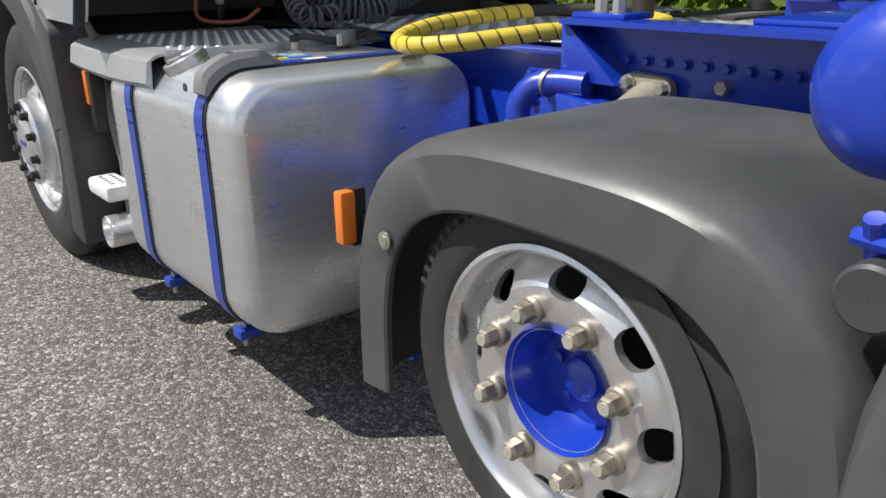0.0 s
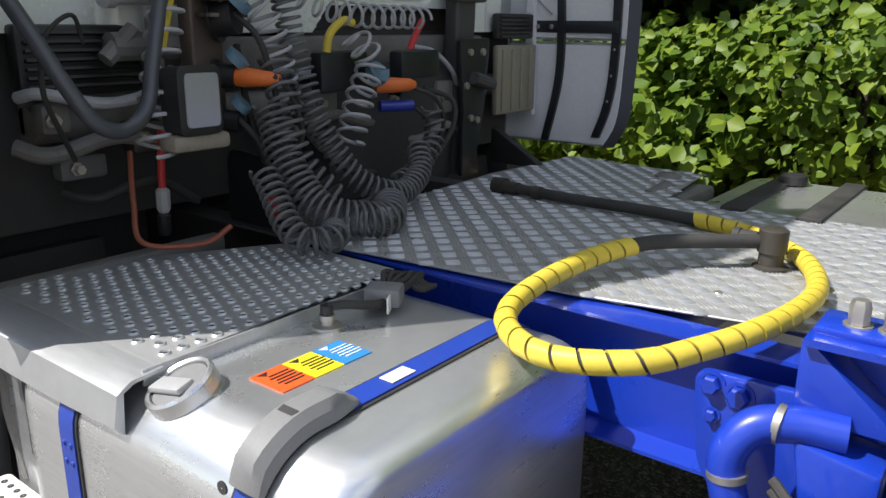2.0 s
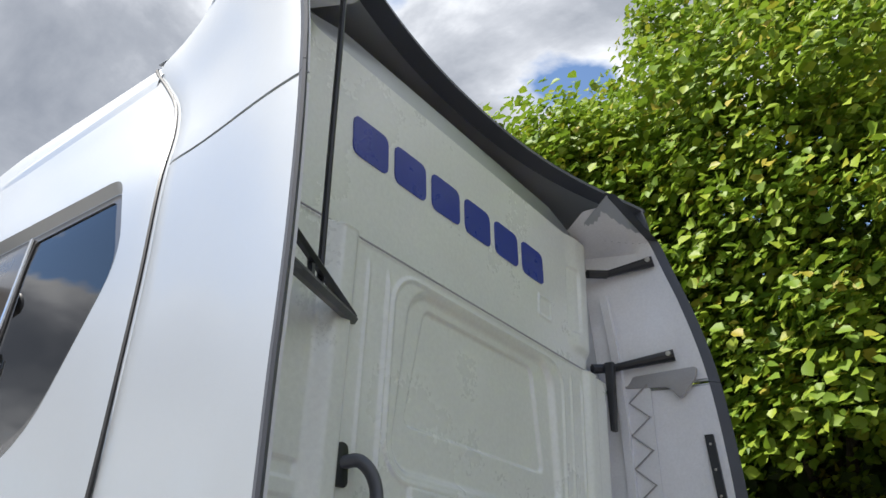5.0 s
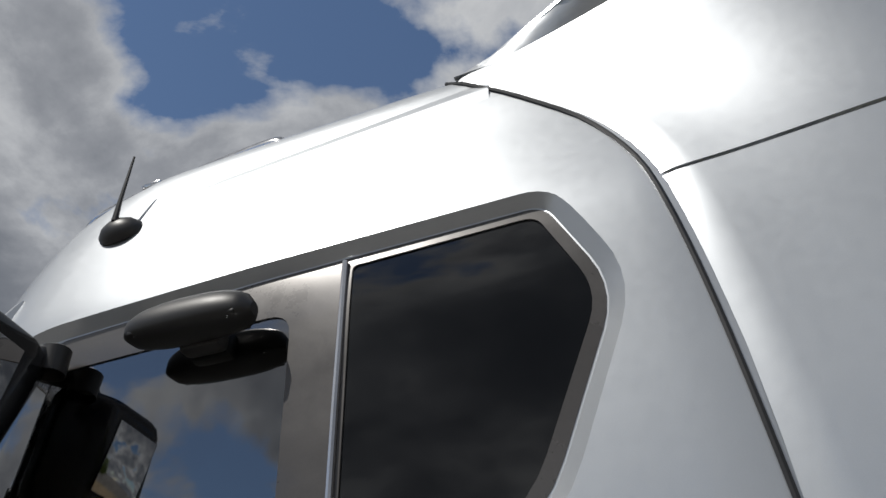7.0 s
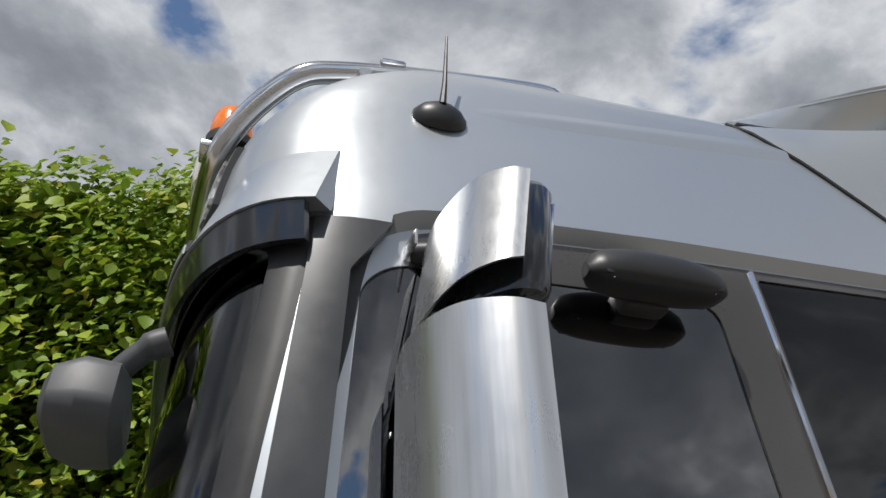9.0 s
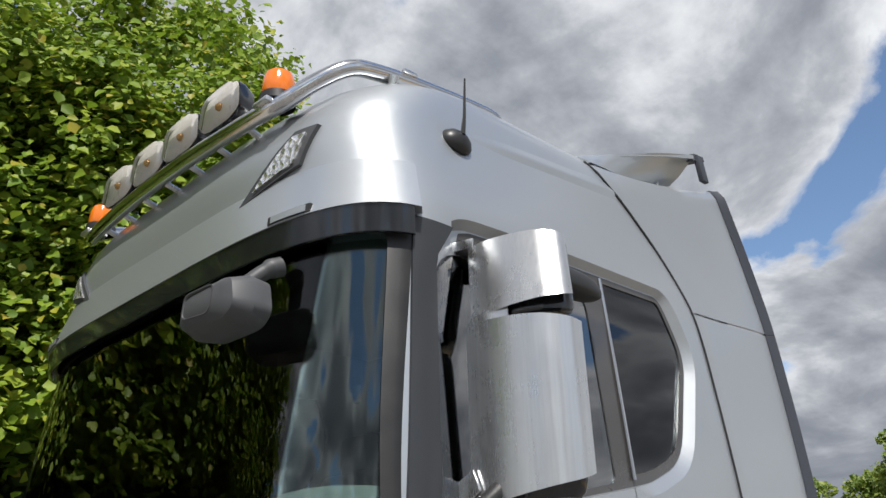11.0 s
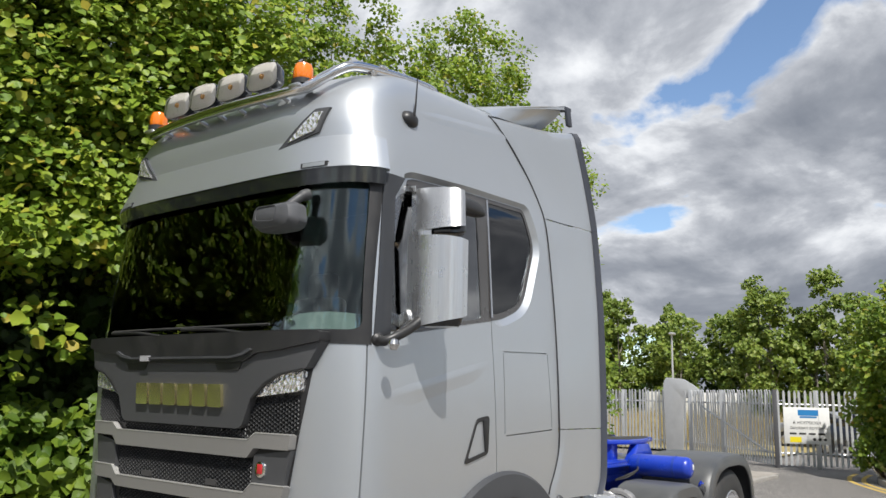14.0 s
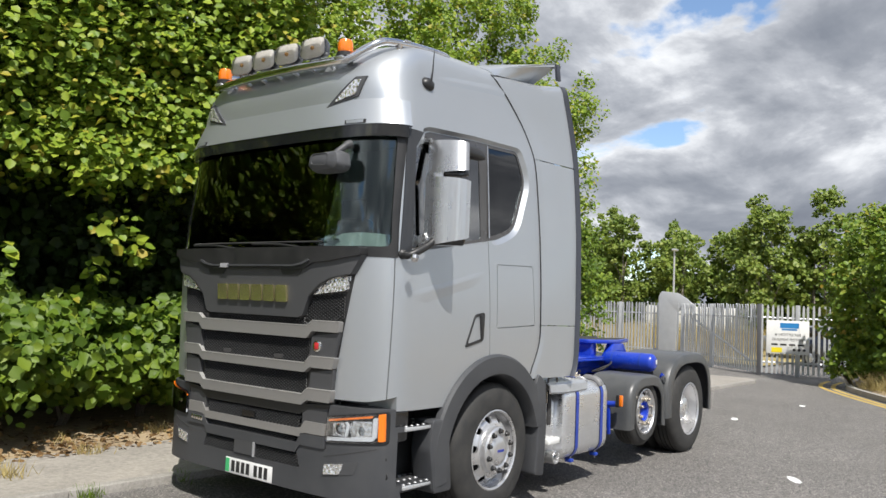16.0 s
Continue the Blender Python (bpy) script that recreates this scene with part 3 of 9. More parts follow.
YS = [(0.80, 1.222), (1.6, 1.225), (2.10, 1.205), (2.50, 1.185), (2.82, 1.165), (3.00, 1.125), (3.15, 1.085), (3.30, 1.048), (3.42, 0.998), (3.49, 0.90), (3.53, 0.71)]
XF = [(0.80, 1.375), (1.30, 1.39), (1.90, 1.405), (2.15, 1.40), (2.75, 1.345), (2.95, 1.335), (3.13, 1.325), (3.27, 1.275), (3.40, 1.14), (3.48, 0.93), (3.53, 0.70)]
XR = -0.588
DEEP, POW = 0.55, 4.4


def sstep(a, b, x):
    t = max(0.0, min(1.0, (x - a) / (b - a)))
    return t * t * (3 - 2 * t)


def cab_y(z):
    return smooth_table(YS, z)


def front_x(z, y, inset=0.0):
    """How far forward the nose reaches at a height and a distance from the middle."""
    ys = cab_y(z) - inset
    f = min(1.0, abs(y) / ys)
    return smooth_table(XF, z) - inset - DEEP + DEEP * max(0.0, 1 - f ** POW) ** (1 / POW)


def cab_ring(z, inset=0.0):
    ys, xf = cab_y(z) - inset, smooth_table(XF, z) - inset
    half = []
    for k in range(25):
        a = math.pi / 2 * k / 24
        y = ys * math.sin(a) ** (2 / POW)
        x = xf - DEEP + DEEP * math.cos(a) ** (2 / POW)
        half.append((x, y))
    xs = xf - DEEP
    xr = XR + inset
    for k in range(1, 12):
        half.append((xs + (xr + 0.02 - xs) * k / 11, ys))
    for k in range(1, 5):
        a = math.pi / 2 * k / 4
        half.append((xr + 0.02 - 0.02 * math.sin(a), ys - 0.02 + 0.02 * math.cos(a)))
    for k in range(1, 4):
        half.append((xr, (ys - 0.02) * (1 - k / 3)))
    up = sstep(2.95, 3.45, z)
    half = [(x, y, z + up * 0.065 * max(-0.25, min(1.15, (0.95 - x) / 1.1))) for x, y in half]
    pts = list(half)
    pts += [(x, -y, q) for x, y, q in reversed(half[1:-1])]
    return pts


def cab_solid(z0, z1, inset=0.0, n=44):
    return loft([cab_ring(z0 + (z1 - z0) * i / n, inset) for i in range(n + 1)])


# outlines of the side openings in (x, z)
DOOR_WIN = rounded([(1.075, 1.955), (0.255, 2.10), (0.281, 2.735), (0.97, 2.705), (1.03, 2.655)], [0.03, 0.03, 0.06, 0.05, 0.05])
QUARTER_WIN = rounded([(0.14, 2.135), (0.045, 2.15), (-0.185, 2.235), (-0.355, 2.625), (-0.255, 2.845), (0.148, 2.825)], [0.015, 0.05, 0.10, 0.07, 0.03, 0.015])
SURROUND = rounded([(1.16, 1.925), (0.21, 2.085), (0.04, 2.115), (-0.205, 2.205), (-0.385, 2.625), (-0.272, 2.870), (0.36, 2.842), (0.92, 2.798), (1.10, 2.70)], [0.02, 0.04, 0.05, 0.12, 0.09, 0.04, 0.05, 0.05, 0.04])
WIND = rounded([(-1.155, 1.955), (1.155, 1.955), (1.115, 2.73), (-1.115, 2.73)], 0.05)
ARCH_C, ARCH_R = (0.06, 0.47), 0.755


def side_pair(outline, lo, hi):
    return [prism(outline, lo, hi, "y"), prism(outline, -hi, -lo, "y")]


def recess(s):
    """The chamfered hollow in which the side windows lie."""
    n = len(SURROUND)
    cx, cz = 0.45, 2.42
    rings = []
    for off, grow in ((-0.030, 0.0), (-0.030, 0.004), (0.045, 0.085)):
        ring = []
        for k, (x, z) in enumerate(SURROUND):
            a, b = Vector(SURROUND[k - 1]), Vector(SURROUND[(k + 1) % n])
            d = (b - a).normalized()
            nx, nz = d.y, -d.x
            if (x - cx) * nx + (z - cz) * nz < 0:
                nx, nz = -nx, -nz
            g = grow * (0.15 if nz < -0.75 and x > 0.1 else 1.0) * (0.12 if x > 1.0 else 1.0)
            ring.append((x + nx * g, s * (cab_y(z) + off + (0.08 if off > 0 and g < grow else 0.0)), z + nz * g))
        rings.append(ring)
    return loft(rings)


def build_cab_shell():
    outer = cab_solid(0.88, 3.53, 0.0, 60)
    cutters = [cab_solid(1.30, 3.42, 0.055, 30)]
    cutters += [recess(1), recess(-1)]
    cutters += side_pair(DOOR_WIN, 0.95, 1.5) + side_pair(QUARTER_WIN, 0.95, 1.5)
    cutters.append(prism(WIND, 0.95, 1.8, "x"))
    # wheel arches, the engine tunnel and the raised rear end
    cutters += [prism(circle(ARCH_C, ARCH_R, 64), 0.62, 1.5, "y"), prism(circle(ARCH_C, ARCH_R, 64), -1.5, -0.62, "y")]
    cutters.append(prism([(-0.8, 0.7), (0.05, 0.7), (0.05, 1.03), (-0.8, 1.03)], -1.5, 1.5, "y"))
    cutters.append(prism([(-0.8, 0.7), (1.18, 0.7), (1.18, 1.16), (-0.8, 1.16)], -0.62, 0.62, "y"))
    cutters.append(prism([(1.150, 0.7), (1.8, 0.7), (1.8, 0.925), (1.30, 0.935), (1.160, 0.975)], -1.5, 1.5, "y"))
    # panel joints: door edges, sill and locker flap
    w = 0.0035
    def groove(p, q):
        p, q = Vector(p), Vector(q)
        n = Vector((-(q - p).y, (q - p).x)).normalized() * w
        return [tuple(p + n), tuple(q + n), tuple(q - n), tuple(p - n)]
    lines = [((0.20, 2.14), (0.145, 1.20)),
             ((0.07, 1.918), (-0.44, 1.935)), ((-0.45, 1.93), (-0.49, 1.47)), ((-0.49, 1.455), (0.05, 1.43)), ((0.065, 1.44), (0.075, 1.91))]
    for p, q in lines:
        cutters += side_pair(groove(p, q), 1.19, 1.4)
    cutters += side_pair(groove((1.215, 1.91), (1.219, 0.90)), 1.12, 1.4)
    return cut(outer, cutters)


cab = part("cab_body", build_cab_shell(), "paint", truck, "silver metallic sleeper cab body")


def patch(outline, axis, out, inn, side=1, z0=None, z1=None):
    """A curved plate that follows the cab's skin between two offsets, with an outline seen along an axis."""
    zs = [p[1] for p in outline]
    z0, z1 = (min(zs) - 0.06, max(zs) + 0.06)
    n = max(4, int((z1 - z0) / 0.05))
    me = cut(cab_solid(z0, z1, -out, n), [cab_solid(z0 - 0.02, z1 + 0.02, -inn, n)])
    lo, hi = (0.7, 1.9)
    if side < 0:
        lo, hi = -1.9, -0.7
    return cut(me, [prism(outline, lo, hi, axis)], "INTERSECT")


def grown(outl, k):
    c = Vector((sum(p[0] for p in outl) / len(outl), sum(p[1] for p in outl) / len(outl)))
    return [tuple(c + (Vector(p) - c) * k) for p in outl]


def mirrored(outl):
    return [(-a, b) for a, b in reversed(outl)]


def side_at(x, z):
    """Half width of the cab's skin at a place, round the front corner too."""
    ys, xs = cab_y(z), smooth_table(XF, z) - DEEP
    return ys * max(0.0, 1 - (max(0.0, x - xs) / DEEP) ** POW) ** (1 / POW)


def skin_flank(x, z):
    """Half width of the cab at a place, allowing for the roof's rise towards the back."""
    lift = sstep(2.95, 3.45, z) * 0.065 * max(-0.25, min(1.15, (0.95 - x) / 1.1))
    return cab_y(z - lift)


for s in (1, -1):
    # dark frames round the side glass, the panes behind their edges
    me = patch(SURROUND, "y", -0.029, -0.045, s)
    me = cut(me, [prism(o, 0.9, 1.5, "y") if s > 0 else prism(o, -1.5, -0.9, "y") for o in (DOOR_WIN, QUARTER_WIN)])
    part("window_frame", me, "frame", truck, "satin dark brown window frame panel")
    for nm, outl in (("door_window", DOOR_WIN), ("quarter_window", QUARTER_WIN)):
        g = part(nm, patch(grown(outl, 1.02), "y", -0.033, -0.037, s), "glass" if nm == "door_window" else "quarter", truck, "dark tinted side glass")
        g.visible_shadow = False
    part("bright_strip", tube([(0.164, s * (cab_y(2.835) - 0.024), 2.838), (0.160, s * (cab_y(2.5) - 0.024), 2.5), (0.154, s * (cab_y(2.12) - 0.022), 2.115)], 0.007, 8), "chrome", truck)
wind = part("windscreen", patch(grown(WIND, 1.025), "x", -0.012, -0.017), "wind", truck, "large green-tinted windscreen")
wind.visible_shadow = False
# black band round the windscreen, corner posts
ring = cut(patch([(-1.18, 1.885), (1.18, 1.885), (1.145, 2.78), (-1.145, 2.78)], "x", 0.003, -0.02), [prism(WIND, 0.7, 1.9, "x")])
part("windscreen_surround", ring, "black", truck, "black windscreen surround")
for s in (1, -1):
    o = [(1.19, 1.905), (1.095, 1.935), (1.055, 2.66), (0.98, 2.775), (1.12, 2.78)]
    me = patch(o, "y", 0.006, -0.02, s)
    part("corner_post", me, "post", truck, "dark brown satin plastic windscreen post cover")
    part("post_screw", lathe([(0, 0.005), (0.003, 0.004), (0.003, 0.001)], (1.085, s * (cab_y(2.41) - 0.012), 2.41), "y", 12, s), "zinc", truck)

# sun visor: gloss black blade under a silver brow that wraps the corners
def brow(z_lo, z_hi, out_lo, out_hi, thick, reach, mat, name, label):
    rows = []
    n = 40
    for i in range(n + 1):
        f = -1 + 2 * i / n
        a = f * reach
        sec = []
        for zz, oo in ((z_lo, out_lo), (z_hi, out_hi), (z_hi, out_hi - thick), (z_lo, out_lo - thick)):
            ys, xf = cab_y(zz) + oo, smooth_table(XF, zz) + oo
            y = ys * math.copysign(abs(math.sin(a)) ** (2 / POW), a)
            x = xf - DEEP + DEEP * math.cos(a) ** (2 / POW)
            sec.append((x, y, zz))
        rows.append(sec)
    part(name, loft(rows), mat, truck, label)


brow(2.705, 2.786, 0.026, 0.040, 0.010, radians(73), "gloss", "sun_visor", "gloss black sun visor")
brow(2.786, 2.975, 0.044, 0.004, 0.035, radians(75.5), "paint", "visor_brow", "silver brow over the windscreen")
for s in (1, -1):
    o = [(s * a, b) for a, b in ((0.785, 2.792), (0.950, 2.792), (0.950, 2.818), (0.785, 2.818))][::s]
    slot = part("brow_slot", patch(o, "x", 0.0455, 0.02), "black", truck, "slim black edged slot in the brow")
    part("slot_cover", patch(grown(o, 0.82), "x", 0.048, 0.03), "paint", slot)

# roof marker lamps in dark frames
for s in (1, -1):
    lamp = part("roof_lamp", patch([(s * a, b) for a, b in ((0.56, 2.93), (0.84, 3.00), (0.885, 3.14), (0.80, 3.14))][::s], "x", 0.012, -0.01), "dark", truck, "dark framed roof spotlight")
    part("lamp_glass", patch([(s * a, b) for a, b in ((0.64, 2.965), (0.82, 3.01), (0.855, 3.115), (0.80, 3.115))][::s], "x", 0.018, 0.008), "reflector", lamp, "clear spotlight lens")

# ---------------------------------------------------------------- nose
def front_panel(name, outl, out, inn, mat, label="", parent=None, both=False):
    me = patch(outl, "x", out, inn)
    p = part(name, me, mat, parent or truck, label)
    if both:
        part(name, patch(mirrored(outl), "x", out, inn), mat, parent or truck, label)
    return p


def both_sides(outl):
    """A closed outline across the nose from its right half."""
    return outl + [(-a, b) for a, b in reversed(outl)]


nose = rounded(both_sides([(0.505, 1.462), (0.545, 1.48), (0.600, 1.612), (0.690, 1.690), (0.790, 1.738), (0.955, 1.765), (1.035, 1.905)]), 0.014)
front_panel("nose_panel", nose, 0.045, -0.01, "grey", "slate grey plastic nose panel")
front_panel("grille_back", both_sides([(0.806, 0.89), (0.828, 1.124), (0.876, 1.395), (0.958, 1.80)]), 0.004, -0.03, "black")
front_panel("upper_lamp", rounded([(0.612, 1.619), (0.705, 1.690), (0.800, 1.732), (0.928, 1.757), (0.912, 1.655)], 0.012), 0.034, 0.0, "reflector", "slim clear upper lamp", None, True)
front_panel("lamp_brow", [(0.600, 1.612), (0.690, 1.690), (0.790, 1.738), (0.935, 1.765), (0.935, 1.757), (0.800, 1.731), (0.705, 1.684), (0.618, 1.612)], 0.049, 0.03, "black", "", None, True)
part("cowl", patch(rounded(both_sides([(0.475, 1.793), (0.555, 1.798), (0.640, 1.838), (0.800, 1.852), (1.035, 1.893), (1.03, 1.945)]), 0.012), "x", 0.062, -0.01), "black", truck, "black wiper cowl")
part("cowl_ledge", patch(rounded(both_sides([(0.46, 1.812), (0.555, 1.826), (0.62, 1.853), (0.60, 1.862), (0.54, 1.838), (0.46, 1.824)]), 0.003), "x", 0.074, 0.06), "dark", truck)
for y in (-0.42, 0.42):
    part("cowl_clip", patch(rounded([(y - 0.085, 1.752), (y + 0.085, 1.752), (y + 0.11, 1.795), (y - 0.11, 1.795)], 0.012), "x", 0.050, 0.04), "black", truck)
part("cowl_catch", patch([(-0.345, 1.80), (-0.265, 1.80), (-0.265, 1.832), (-0.345, 1.832)], "x", 0.078, 0.06), "rib", truck)


def inside(p, outl):
    """Whether a place lies inside an outline."""
    hit = False
    for k, (a, b) in enumerate(outl):
        c, d = outl[k - 1]
        if (b > p[1]) != (d > p[1]) and p[0] < (c - a) * (p[1] - b) / (d - b) + a:
            hit = not hit
    return hit


def mesh_grille(outl, parent, out=0.012):
    """Black grille mesh: a lattice of six-sided openings, with a flat rim and a recessed throat each."""
    V, Q = [], []
    w, h = 0.0123, 0.0105
    lo, hi = min(b for a, b in outl), max(b for a, b in outl)
    y_lo, y_hi = min(a for a, b in outl), max(a for a, b in outl)
    hexa = ((-1, 0), (-0.5, 1), (0.5, 1), (1, 0), (0.5, -1), (-0.5, -1))
    for k in range(int((hi - lo) / h)):
        z = lo + h * (k + 0.5)
        for q in range(int((y_hi - y_lo) / (3 * w)) + 1):
            y = y_lo + 3 * w * (q + (0.5 if k % 2 else 0))
            if not inside((y, z), outl):
                continue
            o = len(V)
            for size, dx in ((1.0, 0.0), (0.86, 0.003), (0.70, -0.004), (0.62, -0.026)):
                V.extend((front_x(z, y) + out + dx - 0.003 * b, y + a * w * size, z + b * h * size) for a, b in hexa)
            for r in range(3):
                for i in range(6):
                    Q.append((o + 6 * r + i, o + 6 * r + (i + 1) % 6, o + 6 * r + 6 + (i + 1) % 6, o + 6 * r + 6 + i))
    return part("grille_mesh", (V, Q), "mesh", parent, "black hexagonal grille mesh", False)


side_mesh = [(0.548, 1.452), (0.880, 1.458), (0.900, 1.636), (0.612, 1.612)]
for outl in ([(-0.585, 1.160), (0.585, 1.160), (0.600, 1.322), (-0.600, 1.322)], [(-0.560, 0.945), (0.560, 0.945), (0.580, 1.092), (-0.580, 1.092)],
             [(-0.56, 1.418), (0.56, 1.418), (0.535, 1.468), (-0.535, 1.468)], side_mesh, mirrored(side_mesh)):
    mesh_grille(outl, truck)
# grille bars: the middle hangs lower than the two ends
for z_mid, z_end, y_mid, y_end, o in (((1.325, 1.410), (1.375, 1.446), 0.59, (0.869, 0.877), 0.044), ((1.094, 1.155), (1.130, 1.205), 0.575, (0.828, 0.848), 0.042), ((0.872, 0.943), (0.908, 0.988), 0.555, (0.812, 0.826), 0.040)):
    bar_line = both_sides([(y_mid, z_mid[0]), (y_mid + 0.05, z_end[0]), (y_end[0], z_end[0]), (y_end[1], z_end[1]), (y_mid + 0.055, z_end[1]), (y_mid + 0.005, z_mid[1])])
    front_panel("grille_slat", rounded(bar_line, 0.008), o, 0.0, "slat", "taupe grey grille bar")
    edge = both_sides([(y_mid, z_mid[1]), (y_mid + 0.055, z_end[1]), (y_end[1], z_end[1]), (y_end[1], z_end[1] + 0.004), (y_mid + 0.053, z_end[1] + 0.004), (y_mid, z_mid[1] + 0.004)])
    front_panel("slat_edge", edge, o + 0.002, o - 0.03, "slat_light")
for z0, z1, y0, y1 in ((1.207, 1.373, 0.83, 0.868), (0.990, 1.128, 0.815, 0.827)):
    front_panel("slat_end", [(0.612, z0 - 0.03), (y0, z0), (y1, z1), (0.628, z1 - 0.03)], 0.028, 0.0, "grey", "", None, True)
for y in (-0.29, 0.29):
    part("tow_slot", patch(rounded([(y - 0.045, 1.168), (y + 0.045, 1.168), (y + 0.045, 1.198), (y - 0.045, 1.198)], 0.008), "x", 0.022, 0.0), "void", truck, "black slot in the grille mesh")
badge = part("badge", lathe([(0, 0.040), (0.008, 0.038), (0.010, 0.030), (0.010, 0.001)], (front_x(1.275, 0.68) + 0.026, 0.68, 1.275), "x", 20), "chrome", truck, "small round red shield badge")
part("badge_shield", box((front_x(1.275, 0.68) + 0.038, 0.68, 1.277), (0.004, 0.036, 0.046), 0.004), "red", badge)
# maker's name: plain polished blocks
for i in range(6):
    y = -0.325 + 0.133 * i
    o = rounded([(y - 0.052, 1.563), (y + 0.058, 1.563), (y + 0.046, 1.680), (y - 0.060, 1.680)], 0.012, 3)
    part("name_block", patch(o, "x", 0.064, 0.046), "brass", truck, "polished raised block")

# ---------------------------------------------------------------- bumper, lamps, steps
def bumper():
    solid = cab_solid(0.29, 0.893, -0.012, 10)
    cutters = [prism([(-0.9, 0.1), (0.70, 0.1), (0.70, 1.0), (-0.9, 1.0)], -1.5, 1.5, "y")]
    cutters += side_pair([(0.60, 0.395), (1.15, 0.395), (1.15, 0.745), (0.60, 0.745)], 0.93, 1.5)
    cutters += side_pair([(0.60, 0.775), (1.17, 0.775), (1.17, 1.0), (0.60, 1.0)], 0.93, 1.5)
    cutters += side_pair([(0.60, 0.1), (1.05, 0.1), (1.12, 0.365), (0.60, 0.365)], 1.05, 1.5)
    cutters.append(prism([(-0.775, 0.60), (0.775, 0.60), (0.79, 1.0), (-0.79, 1.0)], 1.27, 1.8, "x"))
    cutters.append(prism([(-0.54, 0.445), (0.54, 0.445), (0.49, 0.60), (-0.49, 0.60)], 1.27, 1.8, "x"))
    return cut(solid, cutters)


part("bumper", bumper(), "dark", truck, "dark grey plastic front bumper")
front_panel("bumper_back", both_sides([(0.80, 0.43), (0.80, 0.97)]), -0.045, -0.075, "black")
low_mesh = both_sides([(0.545, 0.450), (0.490, 0.542)])
for outl in (both_sides([(0.500, 0.712), (0.520, 0.800)]), both_sides([(0.475, 0.618), (0.480, 0.652)]), low_mesh):
    mesh_grille(outl, truck, 0.004)
for z_mid, z_end, y_mid, y_end, mat in (((0.655, 0.708), (0.685, 0.765), 0.53, 0.765, "slat"), ((0.545, 0.612), (0.600, 0.680), 0.50, 0.768, "dark")):
    bar_line = both_sides([(y_mid, z_mid[0]), (y_mid + 0.04, z_end[0]), (y_end, z_end[0]), (y_end, z_end[1]), (y_mid + 0.045, z_end[1]), (y_mid + 0.005, z_mid[1])])
    front_panel("grille_slat", rounded(bar_line, 0.006), 0.022, -0.03, mat, "taupe grey grille bar" if mat == "slat" else "dark grey lower bar")
front_panel("slat_end", [(0.545, 0.735), (0.765, 0.770), (0.775, 0.865), (0.545, 0.845)], 0.012, -0.03, "grey", "", None, True)
front_panel("bumper_rail", rounded(both_sides([(0.52, 0.805), (0.60, 0.85), (0.79, 0.868), (0.79, 0.895), (0.52, 0.872)]), 0.006), 0.016, -0.04, "black")
part("centre_flap", patch(rounded([(-0.155, 0.452), (0.075, 0.452), (0.075, 0.548), (-0.155, 0.548)], 0.008), "x", 0.022, -0.02), "grey", truck, "square grey flap in the lower grille")
part("flap_edge", patch([(0.060, 0.448), (0.078, 0.448), (0.078, 0.552), (0.060, 0.552)], "x", 0.028, 0.02), "rib", truck)
part("radar_cover", patch(rounded([(-0.09, 0.722), (0.05, 0.722), (0.05, 0.765), (-0.09, 0.765)], 0.006), "x", 0.018, -0.02), "gloss", truck, "small black sensor cover")
